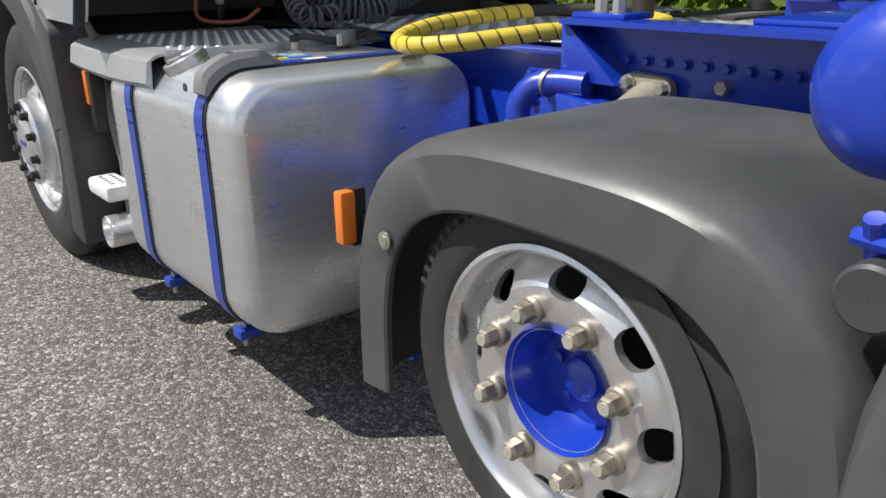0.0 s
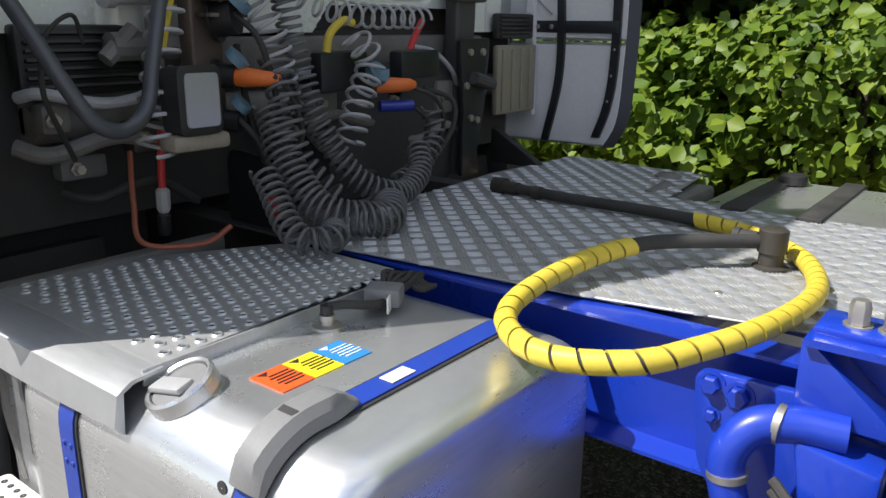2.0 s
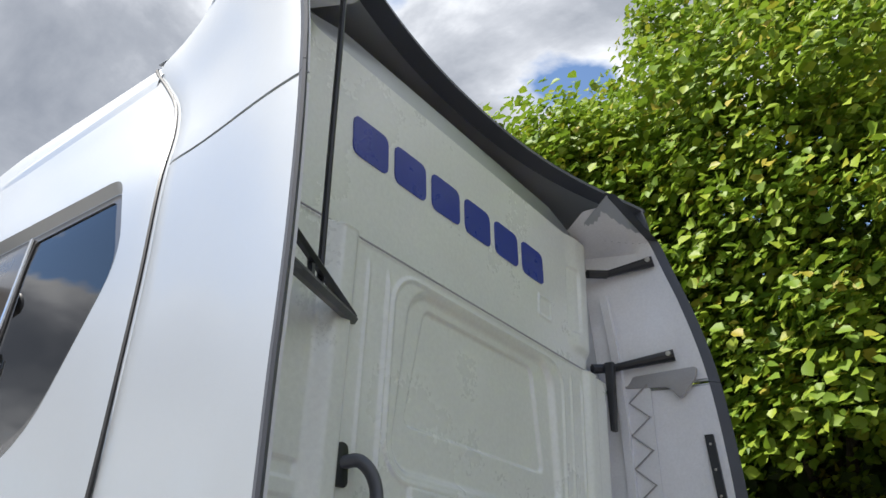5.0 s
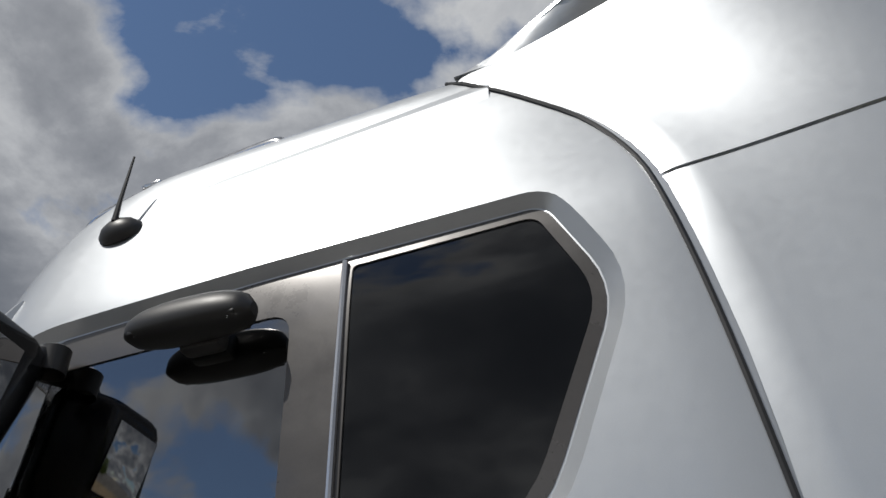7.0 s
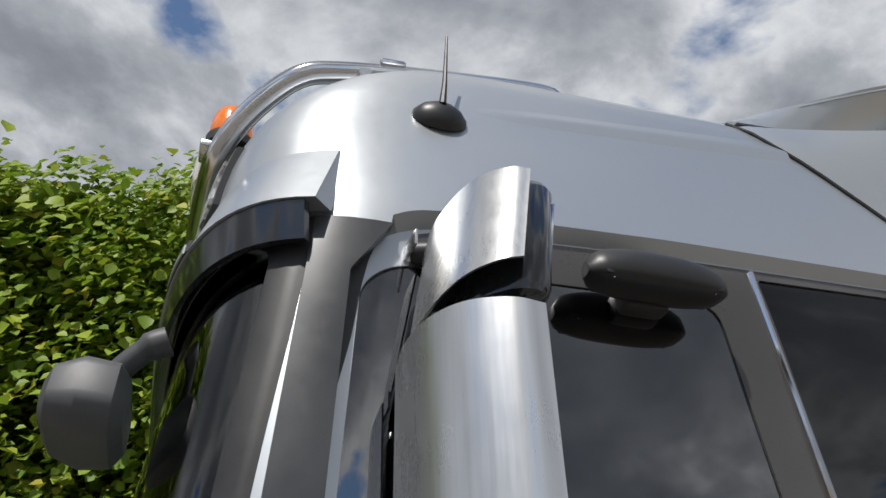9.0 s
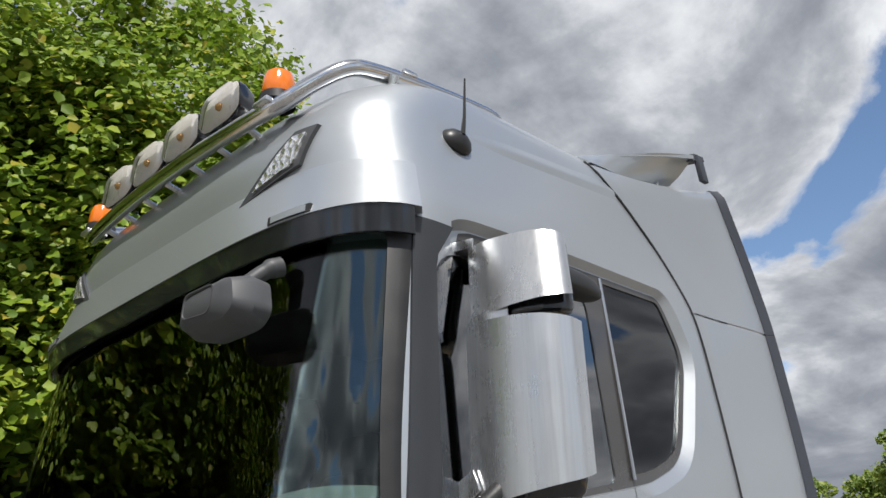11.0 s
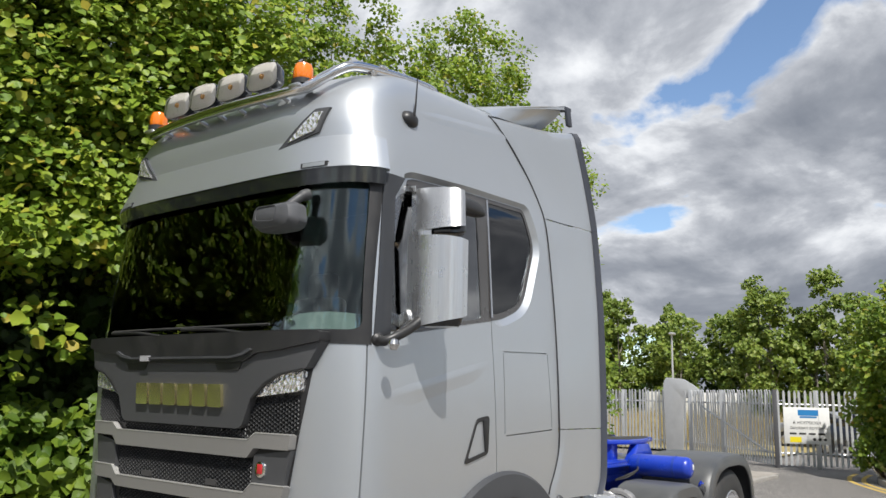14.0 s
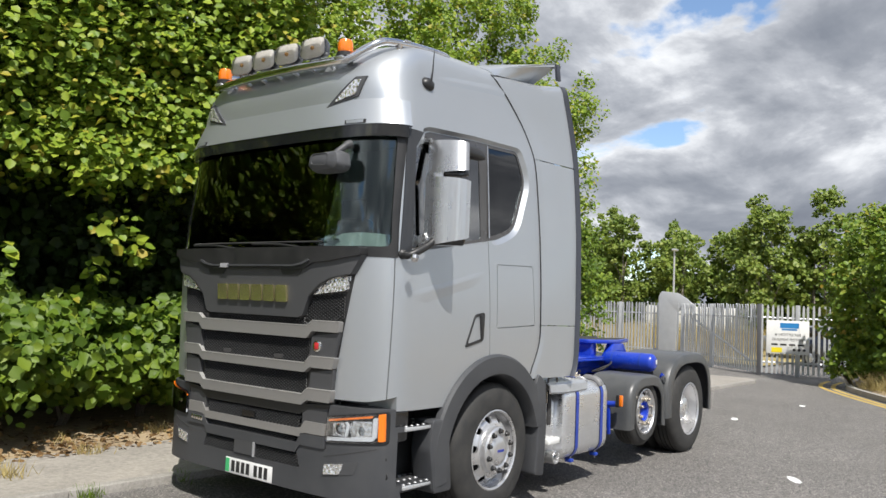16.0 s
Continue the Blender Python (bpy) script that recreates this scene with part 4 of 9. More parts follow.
for s in (1, -1):
    # panel joint under the lamps, tow eye cap and screw
    o = [(s * a, b) for a, b in ((0.762, 0.556), (0.90, 0.585), (1.13, 0.640), (1.13, 0.634), (0.90, 0.578), (0.762, 0.549))][::s]
    part("panel_joint", patch(o, "x", 0.0135, 0.0), "void", truck)
    for y, z, r in ((1.165, 0.575, 0.012), (1.168, 0.465, 0.018)):
        part("bumper_hole", lathe([(0, r * 1.3), (0.004, r * 1.2), (0.003, r * 0.7), (0.001, r * 0.6), (0.0, 0.001)], (front_x(z, y) + 0.012, s * y, z), "x", 16), "black", truck)
    o = rounded([(s * a, b) for a, b in ((0.778, 0.646), (1.185, 0.672), (1.186, 0.882), (0.785, 0.824))][::s], 0.018)
    hl = part("headlamp", patch(o, "x", 0.018, -0.03), "gloss", truck, "large clear headlamp with amber edge")
    for q in ([(0.835, 0.700), (0.930, 0.700), (0.945, 0.775), (0.922, 0.796), (0.835, 0.785)], [(0.985, 0.695), (1.105, 0.712), (1.112, 0.815), (0.985, 0.808), (0.960, 0.775)]):
        bowl = rounded([(s * a, b) for a, b in q][::s], 0.014)
        part("reflector", patch(bowl, "x", 0.023, 0.012), "reflector", hl)
    for y0, y1 in ((0.845, 0.92), (0.99, 1.09)):
        yy = (y0 + y1) / 2
        part("projector", lathe([(0.0, 0.036), (0.010, 0.037), (0.016, 0.030), (0.020, 0.016), (0.021, 0.001)], (front_x(0.745, yy) + 0.016, s * yy, 0.748), "x", 24), "clearlens", hl)
    q = [(s * a, b) for a, b in ((0.790, 0.664), (1.118, 0.690), (1.136, 0.715), (1.138, 0.840), (1.118, 0.836), (1.114, 0.722), (1.100, 0.712), (0.870, 0.692), (0.793, 0.686))][::s]
    part("light_guide", patch(q, "x", 0.026, 0.012), "drl", hl, "white running light guide")
    q = [(s * a, b) for a, b in ((0.930, 0.700), (0.950, 0.705), (0.965, 0.775), (0.945, 0.800), (0.930, 0.795), (0.947, 0.772))][::s]
    part("light_guide", patch(q, "x", 0.025, 0.012), "drl", hl)
    o = rounded([(s * a, b) for a, b in ((0.800, 0.790), (1.110, 0.838), (1.112, 0.852), (0.800, 0.802))][::s], 0.004)
    part("running_light", patch(o, "x", 0.026, 0.012), "amber", hl, "amber indicator strip")
    o = rounded([(s * a, b) for a, b in ((1.148, 0.688), (1.176, 0.690), (1.174, 0.868), (1.146, 0.862))][::s], 0.006)
    part("indicator", patch(o, "x", 0.026, 0.012), "amber", hl, "amber indicator lens")
    lens = part("headlamp_lens", patch(rounded([(s * a, b) for a, b in ((0.786, 0.654), (1.142, 0.680), (1.143, 0.868), (0.792, 0.816))][::s], 0.014), "x", 0.034, 0.031), "clear", hl)
    lens.visible_shadow = False
    o = rounded([(s * a, b) for a, b in ((0.748, 0.424), (0.999, 0.464), (1.027, 0.545), (0.760, 0.511))][::s], 0.008)
    fog = part("fog_lamp", patch(o, "x", 0.015, -0.02), "grey", truck, "small fog lamp")
    o = rounded([(s * a, b) for a, b in ((0.765, 0.436), (0.900, 0.455), (0.925, 0.525), (0.772, 0.503))][::s], 0.008)
    part("fog_glass", patch(o, "x", 0.020, 0.006), "reflector", fog)
plate_x = front_x(0.352, 0.02) + 0.020
plate = part("number_plate", box((plate_x, 0.02, 0.352), (0.006, 0.52, 0.111), 0.002), "white", truck, "white front number plate")
part("plate_band", box((plate_x + 0.0045, -0.215, 0.352), (0.003, 0.04, 0.095), 0.0), "green", plate)
for i in range(7):
    part("plate_bar", box((plate_x + 0.0045, -0.150 + 0.056 * i + (0.03 if i > 3 else 0), 0.352), (0.003, 0.036, 0.078), 0.0), "ink", plate)
for i in range(5):
    y = -0.70 + 0.032 * i
    part("type_mark", box((front_x(0.65, y) + 0.024, y, 0.648 - 0.001 * i), (0.006, 0.024, 0.034), 0.003), "chrome", truck)


def step_tread(x0, x1, y0, y1, z):
    st = part("step_plate", box(((x0 + x1) / 2, (y0 + y1) / 2, z), (x1 - x0, y1 - y0, 0.03), 0.008), "galv", truck, "aluminium tread step")
    for i in range(6):
        for j in range(3):
            part("tread_stud", lathe([(0, 0.013), (0.004, 0.010), (0.005, 0.005), (0.001, 0.003)], (x0 + 0.035 + (x1 - x0 - 0.07) * i / 5, y0 + 0.03 + (y1 - y0 - 0.06) * j / 2, z + 0.015), "z", 10), "galv", st)


for s in (1, -1):
    for z in (0.760, 0.380):
        y0, y1 = (0.98, 1.235) if s > 0 else (-1.235, -0.98)
        step_tread(0.73, 1.10, y0, y1, z)
    part("step_back", box((0.92, s * 0.93, 0.60), (0.50, 0.03, 0.60), 0.01), "dark", truck)
    # arch trim: a broad black band round the cab's wheel opening
    rings = []
    for i in range(33):
        a = radians(-10 + 175 * i / 32)
        ca, sa = math.cos(a), math.sin(a)
        def at(r, y):
            return (ARCH_C[0] + r * ca, s * y, ARCH_C[1] + r * sa)
        rings.append([at(0.765, 1.20), at(0.762, 1.240), at(0.745, 1.256), at(0.66, 1.262), at(0.615, 1.258), at(0.60, 1.235), at(0.60, 0.70), at(0.63, 0.70), at(0.63, 1.20)])
    part("arch_trim", loft(rings), "dark", truck, "dark plastic wheel arch trim")
    # lower trim in front of and behind the wheel
    part("arch_front", soft_prism(rounded([(0.60, 0.30), (0.80, 0.30), (0.86, 0.60), (0.835, 0.80), (0.66, 0.80), (0.63, 0.55)], 0.03), *((1.08, 1.255) if s > 0 else (-1.255, -1.08)), "y", 0.012), "dark", truck)
    flap = part("rear_mudflap", soft_prism(rounded([(-0.52, 0.24), (-0.665, 0.22), (-0.69, 0.60), (-0.665, 0.98), (-0.55, 1.06), (-0.50, 0.98), (-0.555, 0.62)], 0.03), *((1.10, 1.258) if s > 0 else (-1.258, -1.10)), "y", 0.014), "dark", truck)
    o = [(-0.545, 0.27), (-0.575, 0.27), (-0.605, 0.62), (-0.555, 0.95), (-0.52, 0.95), (-0.565, 0.62)]
    part("spray_mat", prism(o, *((0.74, 1.10) if s > 0 else (-1.10, -0.74)), "y"), "rubber", truck, "black spray suppression mat")
    for i in range(20):
        z = 0.30 + 0.031 * i
        x = lerp_table([(0.27, -0.528), (0.62, -0.548), (0.95, -0.503)], z)
        part("mat_rib", box((x - 0.012, s * 0.92, z), (0.016, 0.34, 0.012), 0.0), "rubber", truck)
    # body crease and door handle
    hp = rounded([(0.475, 1.285), (0.245, 1.335), (0.235, 1.548), (0.36, 1.530)], 0.03)
    hd = part("door_handle", cut(patch(hp, "y", 0.006, -0.03, s), [prism(grown(hp, 0.80), *((1.0, 1.5) if s > 0 else (-1.5, -1.0)), "y")]), "black", truck, "black recessed door handle")
    part("handle_cup", patch(grown(hp, 0.86), "y", -0.004, -0.03, s), "dark", hd)
    part("handle_grip", soft_prism(rounded([(0.275, 1.345), (0.255, 1.35), (0.255, 1.53), (0.30, 1.525)], 0.01), *((1.21, 1.238) if s > 0 else (-1.238, -1.21)), "y", 0.005), "black", hd)
    # swage line along the door
    rings = []
    for i in range(41):
        t = i / 40
        x = 1.20 - 1.00 * t
        z = 1.625 + 0.220 * t ** 1.15
        h = 0.005 * min(1.0, 3 * t, 5 * (1 - t)) - 0.001
        rings.append([(x, s * (side_at(x, z + dz) + dy), z + dz) for dz, dy in ((0.06, -0.003), (0.02, h * 0.35), (0.002, h), (-0.010, h * 0.7), (-0.15, -0.003))])
    part("swage_line", loft(rings), "paint", truck)
    # soft crease along the roof's flank
    rings = []
    for i in range(25):
        t = i / 24
        x, z = 0.76 - 0.93 * t, 3.225 + 0.132 * t
        h = 0.006 * min(1.0, 5 * t)
        rings.append([(x, s * (skin_flank(x, z + dz) + dy), z + dz) for dz, dy in ((0.05, -0.003), (0.012, h * 0.6), (0.0, h), (-0.008, h * 0.75), (-0.05, -0.003))])
    part("roof_crease", loft(rings), "paint", truck)

# wipers
for y0, y1 in ((0.62, -0.05), (-0.10, -0.80)):
    pts = [(front_x(1.93, y0) + 0.03, y0, 1.925), (front_x(1.97, (y0 + y1) / 2) + 0.03, (y0 + y1) / 2, 1.965), (front_x(1.99, y1) + 0.02, y1, 1.975)]
    wp = part("wiper", tube(spline(pts, 6), 0.009, 8), "black", truck, "black windscreen wiper")
    part("wiper_blade", tube(spline([(front_x(1.985, y) + 0.012, y, 1.985) for y in (y0 + 0.05, (y0 + y1) / 2, y1)], 6), 0.007, 6), "rubber", wp)

# ---------------------------------------------------------------- back wall of the cab
def soft_rect(y, z, y0, y1, z0, z1, r, w):
    """1 inside a rounded rectangle, 0 outside, with a soft edge of width w."""
    cy, cz = (y0 + y1) / 2, (z0 + z1) / 2
    dy, dz = abs(y - cy) - (y1 - y0) / 2 + r, abs(z - cz) - (z1 - z0) / 2 + r
    d = math.hypot(max(dy, 0), max(dz, 0)) + min(max(dy, dz), 0) - r
    return 1 - sstep(-w / 2, w / 2, d)


def edge_of(y, z, y0, y1, z0, z1, r, w):
    """1 along the outline of a rounded rectangle."""
    cy, cz = (y0 + y1) / 2, (z0 + z1) / 2
    dy, dz = abs(y - cy) - (y1 - y0) / 2 + r, abs(z - cz) - (z1 - z0) / 2 + r
    d = math.hypot(max(dy, 0), max(dz, 0)) + min(max(dy, dz), 0) - r
    return max(0.0, 1 - (d / w) ** 2)


def slanted(y, z, y0, y1, z0, z1, lean, r, w):
    """As soft_rect, with its two upright sides leaning towards each other at the top."""
    k = lean * (z - z0)
    return soft_rect(y, z, y0 + k, y1 - k, z0, z1, r, w)


def wall_out(y, z):
    """How far the pressed sheet stands out behind x = -0.60."""
    low = 1 - sstep(2.825, 2.865, z)
    h = 0.085 * low
    h += 0.016 * max(0, 1 - ((z - 2.885) / 0.014) ** 2) + 0.010 * max(0, 1 - ((z - 2.835) / 0.010) ** 2)
    # large hollow panel with a raised rim, an inner hollow that narrows upwards
    h += -0.020 * slanted(y, z, -0.55, 0.43, 2.225, 2.775, 0.10, 0.09, 0.030) + 0.007 * edge_of(y, z, -0.585, 0.465, 2.195, 2.80, 0.11, 0.010)
    h += -0.012 * slanted(y, z, -0.45, 0.36, 2.36, 2.735, 0.20, 0.03, 0.010)
    # two flat bars, the hollow below them, and the hump that rises into it
    for zz in (2.165, 2.086):
        h += 0.011 * soft_rect(y, z, -0.528, 0.348, zz - 0.021, zz + 0.021, 0.004, 0.007)
    h += -0.016 * soft_rect(y, z, -0.535, 0.330, 1.885, 2.032, 0.012, 0.010)
    h += 0.024 * slanted(y, z, -0.52, 0.33, 1.60, 1.952, 0.16, 0.08, 0.026)
    h += -0.010 * slanted(y, z, -0.44, 0.245, 1.772, 1.826, 0.30, 0.028, 0.008)
    h += -0.013 * soft_rect(y, z, -0.527, 0.235, 1.592, 1.712, 0.035, 0.010)
    # upright pillars and folds
    h += 0.034 * (1 - sstep(0.0, 0.055, abs(y - 0.70) - 0.018)) * low
    h += 0.020 * (1 - sstep(0.0, 0.05, abs(y + 0.82) - 0.02)) * low
    for c, g in ((0.492, 0.008), (0.580, 0.006), (-0.655, 0.006), (-0.745, 0.007)):
        h += g * max(0.0, 1 - ((y - c) / 0.008) ** 2) * (1 - sstep(2.74, 2.80, z))
    # shallow boxes beside the pillars
    for y0, y1 in ((0.775, 1.04), (-1.13, -0.895)):
        for z0, z1 in ((2.139, 2.178), (2.059, 2.095), (1.768, 1.827)):
            h += -0.008 * soft_rect(y, z, y0, y1, z0, z1, 0.004, 0.006)
        h += -0.015 * soft_rect(y, z, y0 - 0.065 * (y0 > 0), y1, 1.622, 1.730, 0.03, 0.012)
    # sides of the upper panel
    h += 0.018 * (sstep(0.80, 0.90, abs(y))) * sstep(2.95, 3.0, z)
    h += -0.014 * soft_rect(y, z, -0.92, -0.82, 3.05, 3.36, 0.03, 0.012)
    h += 0.006 * edge_of(y, z, -0.66, -0.56, 3.03, 3.12, 0.01, 0.008)
    # rounded flanks
    h -= 0.12 * sstep(0.94, 1.12, abs(y)) ** 2
    return h


def back_wall():
    ny, nz = 400, 390
    y0, y1, z0, z1 = -1.09, 1.09, 1.49, 3.52
    V, Q = [], []
    for j in range(nz + 1):
        z = z0 + (z1 - z0) * j / nz
        for i in range(ny + 1):
            y = y0 + (y1 - y0) * i / ny
            V.append((-0.60 - wall_out(y, z), y, z))
    for j in range(nz):
        for i in range(ny):
            y = y0 + (y1 - y0) * (i + 0.5) / ny
            z = z0 + (z1 - z0) * (j + 0.5) / nz
            if z < 1.575 - 0.12 * max(0, abs(y + 0.34) - 0.33) / 0.1 and abs(y + 0.34) < 0.43:
                continue
            a = j * (ny + 1) + i
            Q.append((a, a + 1, a + ny + 2, a + ny + 1))
    return V, Q


bw = part("cab_back_panel", back_wall(), "wall", truck, "pale grey-green pressed steel back wall of the cab", sharp=60)
for i in range(6):
    y = 0.53 - 0.208 * i
    o = rounded([(y - 0.092, 3.172), (y + 0.080, 3.172), (y + 0.092, 3.312), (y - 0.080, 3.312)], 0.03, 3)
    part("name_block", prism([(a, b + 0.0) for a, b in o], -0.6045, -0.60, "x"), "logo", truck, "flat blue block")
part("wall_seam", tube([(-0.683, 0.93, 2.838), (-0.683, -0.93, 2.838)], 0.0035, 6), "rib", truck)
# filler below the wall, the opening's shade put into its colour
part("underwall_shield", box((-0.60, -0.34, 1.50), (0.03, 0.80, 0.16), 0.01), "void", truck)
vent = part("wall_vent", box((-0.715, -1.04, 1.513), (0.03, 0.28, 0.10), 0.01), "black", truck, "black slotted air vent")
for i in range(6):
    part("vent_slat", box((-0.733, -1.04, 1.473 + 0.016 * i), (0.012, 0.24, 0.005), 0.0), "dark", vent)

# ---------------------------------------------------------------- side fairings behind the cab
REAR_EDGE = [(1.00, -1.09), (1.12, -1.155), (1.35, -1.175), (1.60, -1.18), (2.10, -1.165), (2.50, -1.145), (2.90, -1.10), (3.20, -1.03), (3.45, -0.95), (3.60, -0.905)]
FRONT_EDGE = [(1.00, -0.44), (1.10, -0.47), (1.20, -0.53), (1.35, -0.585), (1.60, -0.585), (2.20, -0.572), (2.85, -0.50), (3.10, -0.40), (3.30, -0.23), (3.357, -0.17), (3.44, -0.09), (3.485, -0.05), (3.505, -0.14), (3.56, -0.62), (3.60, -0.86)]


def skin_y(x, z):
    """The cab's own half width at a place, allowing for the roof's rise towards the back."""
    lift = sstep(2.95, 3.45, z) * 0.065 * max(-0.25, min(1.15, (0.95 - x) / 1.1))
    return cab_y(z - lift)


def fair_y(x, z):
    a, b = smooth_table(FRONT_EDGE, z), smooth_table(REAR_EDGE, z)
    t = sstep(a, b, x) if b > a else 1 - sstep(b, a, x)
    y0 = skin_y(max(x, -0.6), z) + 0.010
    y1 = lerp_table([(1.0, 1.262), (2.2, 1.256), (2.9, 1.235), (3.6, 1.195)], z)
    return y0 + (y1 - y0) * t


def fairing(s, z0, z1, n, skin, name, mat, label, off0=0.0, off1=0.016, f0=None, f1=None):
    rings = []
    for i in range(n + 1):
        z = z0 + (z1 - z0) * i / n
        a, b = smooth_table(f0 or FRONT_EDGE, z), smooth_table(f1 or REAR_EDGE, z)
        row_o, row_i = [], []
        for k in range(15):
            x = a + (b - a) * k / 14
            y = fair_y(x, z)
            roll = (0.015, 0.002)[k] if k < 2 and f0 is None else 0.0
            row_o.append((x, s * (y - off0 - roll), z))
            row_i.append((x, s * (y - off1), z))
        rings.append(row_o + row_i[::-1])
    return part(name, loft(rings), mat, truck, label)


for s in (1, -1):
    body = [(z, x + 0.05) for z, x in REAR_EDGE]
    for z0, z1, n in ((1.02, 1.452, 12), (1.458, 2.845, 22), (2.855, 3.60, 18)):
        fairing(s, z0, z1, n, 0, "side_fairing", "paint", "silver side air deflector panel", 0.0, 0.014, None, body)
        fairing(s, z0 + 0.01, z1 - 0.012, n, 0, "fairing_lining", "paint_in", "pale inner face of the side deflector", 0.0145, 0.022, [(z, min(x + 0.07, -0.42)) for z, x in FRONT_EDGE], body)
        # flared rubber lip on the trailing edge
        rings = []
        for i in range(n + 1):
            z = z0 - 0.004 + (z1 - z0 + 0.008) * i / n
            b = smooth_table(REAR_EDGE, z)
            y = fair_y(b + 0.05, z)
            rings.append([(b + dx, s * (y + dy), z) for dx, dy in ((0.056, 0.003), (0.036, 0.012), (0.018, 0.030), (0.012, 0.026), (0.030, 0.004), (0.050, -0.014))])
        part("rubber_edge", loft(rings), "edge", truck, "dark rubber trailing edge")
    # thin dark tube added along the fairing's front edge for the groove's shade
    seam_pts = [(smooth_table(FRONT_EDGE, 1.06 + 2.42 * k / 48) + 0.004, s * (skin_y(max(-0.57, smooth_table(FRONT_EDGE, 1.06 + 2.42 * k / 48)), 1.06 + 2.42 * k / 48) + 0.001), 1.06 + 2.42 * k / 48) for k in range(49)]
    part("fairing_seal", tube(seam_pts, 0.006, 6), "black", truck, "dark line drawn in for the shaded fairing seam")
    yi = lambda x, z: s * (fair_y(x, z) - 0.028)
    # stays on the inner face
    for z in (1.955, 1.513) if s < 0 else ():
        st = part("fairing_stay", box((-0.89, yi(-0.89, z), z), (0.43, 0.012, 0.05), 0.004), "stay", truck, "black steel stay bar")
        for x in (-0.735, -0.80, -1.08):
            part("stay_bolt", lathe([(0, 0.010), (0.005, 0.010), (0.007, 0.001)], (x, yi(x, z) - s * 0.006, z), "y", 10, -s), "zinc", st)
    pts = [(-1.035, yi(-1.04, 2.62), 2.62), (-1.070, yi(-1.07, 2.2), 2.2), (-1.088, yi(-1.09, 1.8), 1.8), (-1.092, yi(-1.09, 1.4), 1.40), (-1.072, yi(-1.07, 1.2), 1.20), (-1.025, yi(-1, 1.06), 1.06)]
    def flat_bar(pts, w, t):
        P = spline(pts, 6)
        rings = []
        for p in P:
            rings.append([(p.x - w / 2, p.y - t / 2, p.z), (p.x + w / 2, p.y - t / 2, p.z), (p.x + w / 2, p.y + t / 2, p.z), (p.x - w / 2, p.y + t / 2, p.z)])
        return loft(rings)
    if s > 0:
        pts = [(x + 0.008, y, z) for x, y, z in pts]
    rail = part("fairing_rail", flat_bar(pts, 0.036, 0.018), "stay", truck, "black upright rail with rivets")
    for k in range(14):
        z = 2.58 - 0.105 * k
        x = lerp_table([(1.06, -1.025), (1.2, -1.072), (1.4, -1.092), (1.8, -1.088), (2.2, -1.070), (2.62, -1.035)], z)
        x += 0.008 if s > 0 else 0.0
        part("rivet", lathe([(0, 0.006), (0.003, 0.005), (0.004, 0.001)], (x, yi(x, z) - s * 0.010, z), "y", 8, -s), "zinc", rail)
    pts = [(-0.830, yi(-0.83, 1.77), 1.77), (-0.846, yi(-0.85, 1.48), 1.48), (-0.838, yi(-0.84, 1.27), 1.27), (-0.785, yi(-0.79, 1.03), 1.03)]
    part("fairing_rail", flat_bar(pts, 0.034, 0.018), "stay", truck)
    # zigzag stiffener
    zz = []
    for k in range(19):
        z = 2.86 - 0.072 * k
        zz.append((-0.71 if k % 2 else -0.80, yi(-0.75, z) - s * 0.003, z))
    part("zigzag_rib", tube(zz, 0.0045, 6), "rib", truck, "zigzag moulded stiffening rib")
    part("rib_panel", flat_bar([(-0.755, yi(-0.75, 2.88) + s * 0.006, 2.88), (-0.765, yi(-0.75, 2.2) + s * 0.006, 2.2), (-0.77, yi(-0.75, 1.56) + s * 0.006, 1.56)], 0.115, 0.004), "paint_in", truck)
    part("corner_channel", flat_bar([(-0.66, s * 1.075, 3.28), (-0.68, s * 1.145, 2.9), (-0.70, s * 1.185, 2.2), (-0.71, s * 1.195, 1.40), (-0.72, s * 1.19, 1.14)], 0.035, 0.03), "paint_in", truck, "bright vertical channel at the cab corner")
    # folding hinges
    for z, x0, x1 in ((3.435, -0.67, -0.885), (2.967, -0.67, -0.935)) if s < 0 else ():
        hg = part("fairing_hinge", joined(tube([(x0 + 0.06, s * 1.02, z - 0.045), (x0, s * 1.10, z - 0.03)], 0.022, 8), tube([(x0, s * 1.10, z - 0.03), (x1, s * (fair_y(x1, z) - 0.045), z + 0.01)], [0.017, 0.026], 10)), "stay", truck, "black folding hinge arm")
        part("hinge_bolt", lathe([(0, 0.012), (0.01, 0.012), (0.012, 0.001)], (x1 + 0.015, s * (fair_y(x1, z) - 0.07), z + 0.01), "y", 10, -s), "zinc", hg)
    if s > 0:
        continue
    part("hinge_leg", soft_prism([(-0.655, 2.95), (-0.700, 2.95), (-0.692, 2.64), (-0.668, 2.64)], *((1.04, 1.075) if s > 0 else (-1.075, -1.04)), "y", 0.006), "stay", truck)
    part("mount_bracket", soft_prism(rounded([(-0.69, 2.905), (-1.03, 2.91), (-1.02, 2.86), (-0.945, 2.775), (-0.90, 2.835), (-0.69, 2.855)], 0.02), *((1.165, 1.185) if s > 0 else (-1.185, -1.165)), "y", 0.004), "rib", truck)
    # ribbed beige cover under the panel
    cv = part("lower_cover", box((-0.735, s * 1.03, 1.30), (0.03, 0.30, 0.28), 0.012), "beige", truck, "beige ribbed lower cover")
    for k in range(4):
        part("cover_rib", box((-0.752, s * (0.92 + 0.07 * k), 1.30), (0.012, 0.022, 0.25), 0.005), "beige", cv)

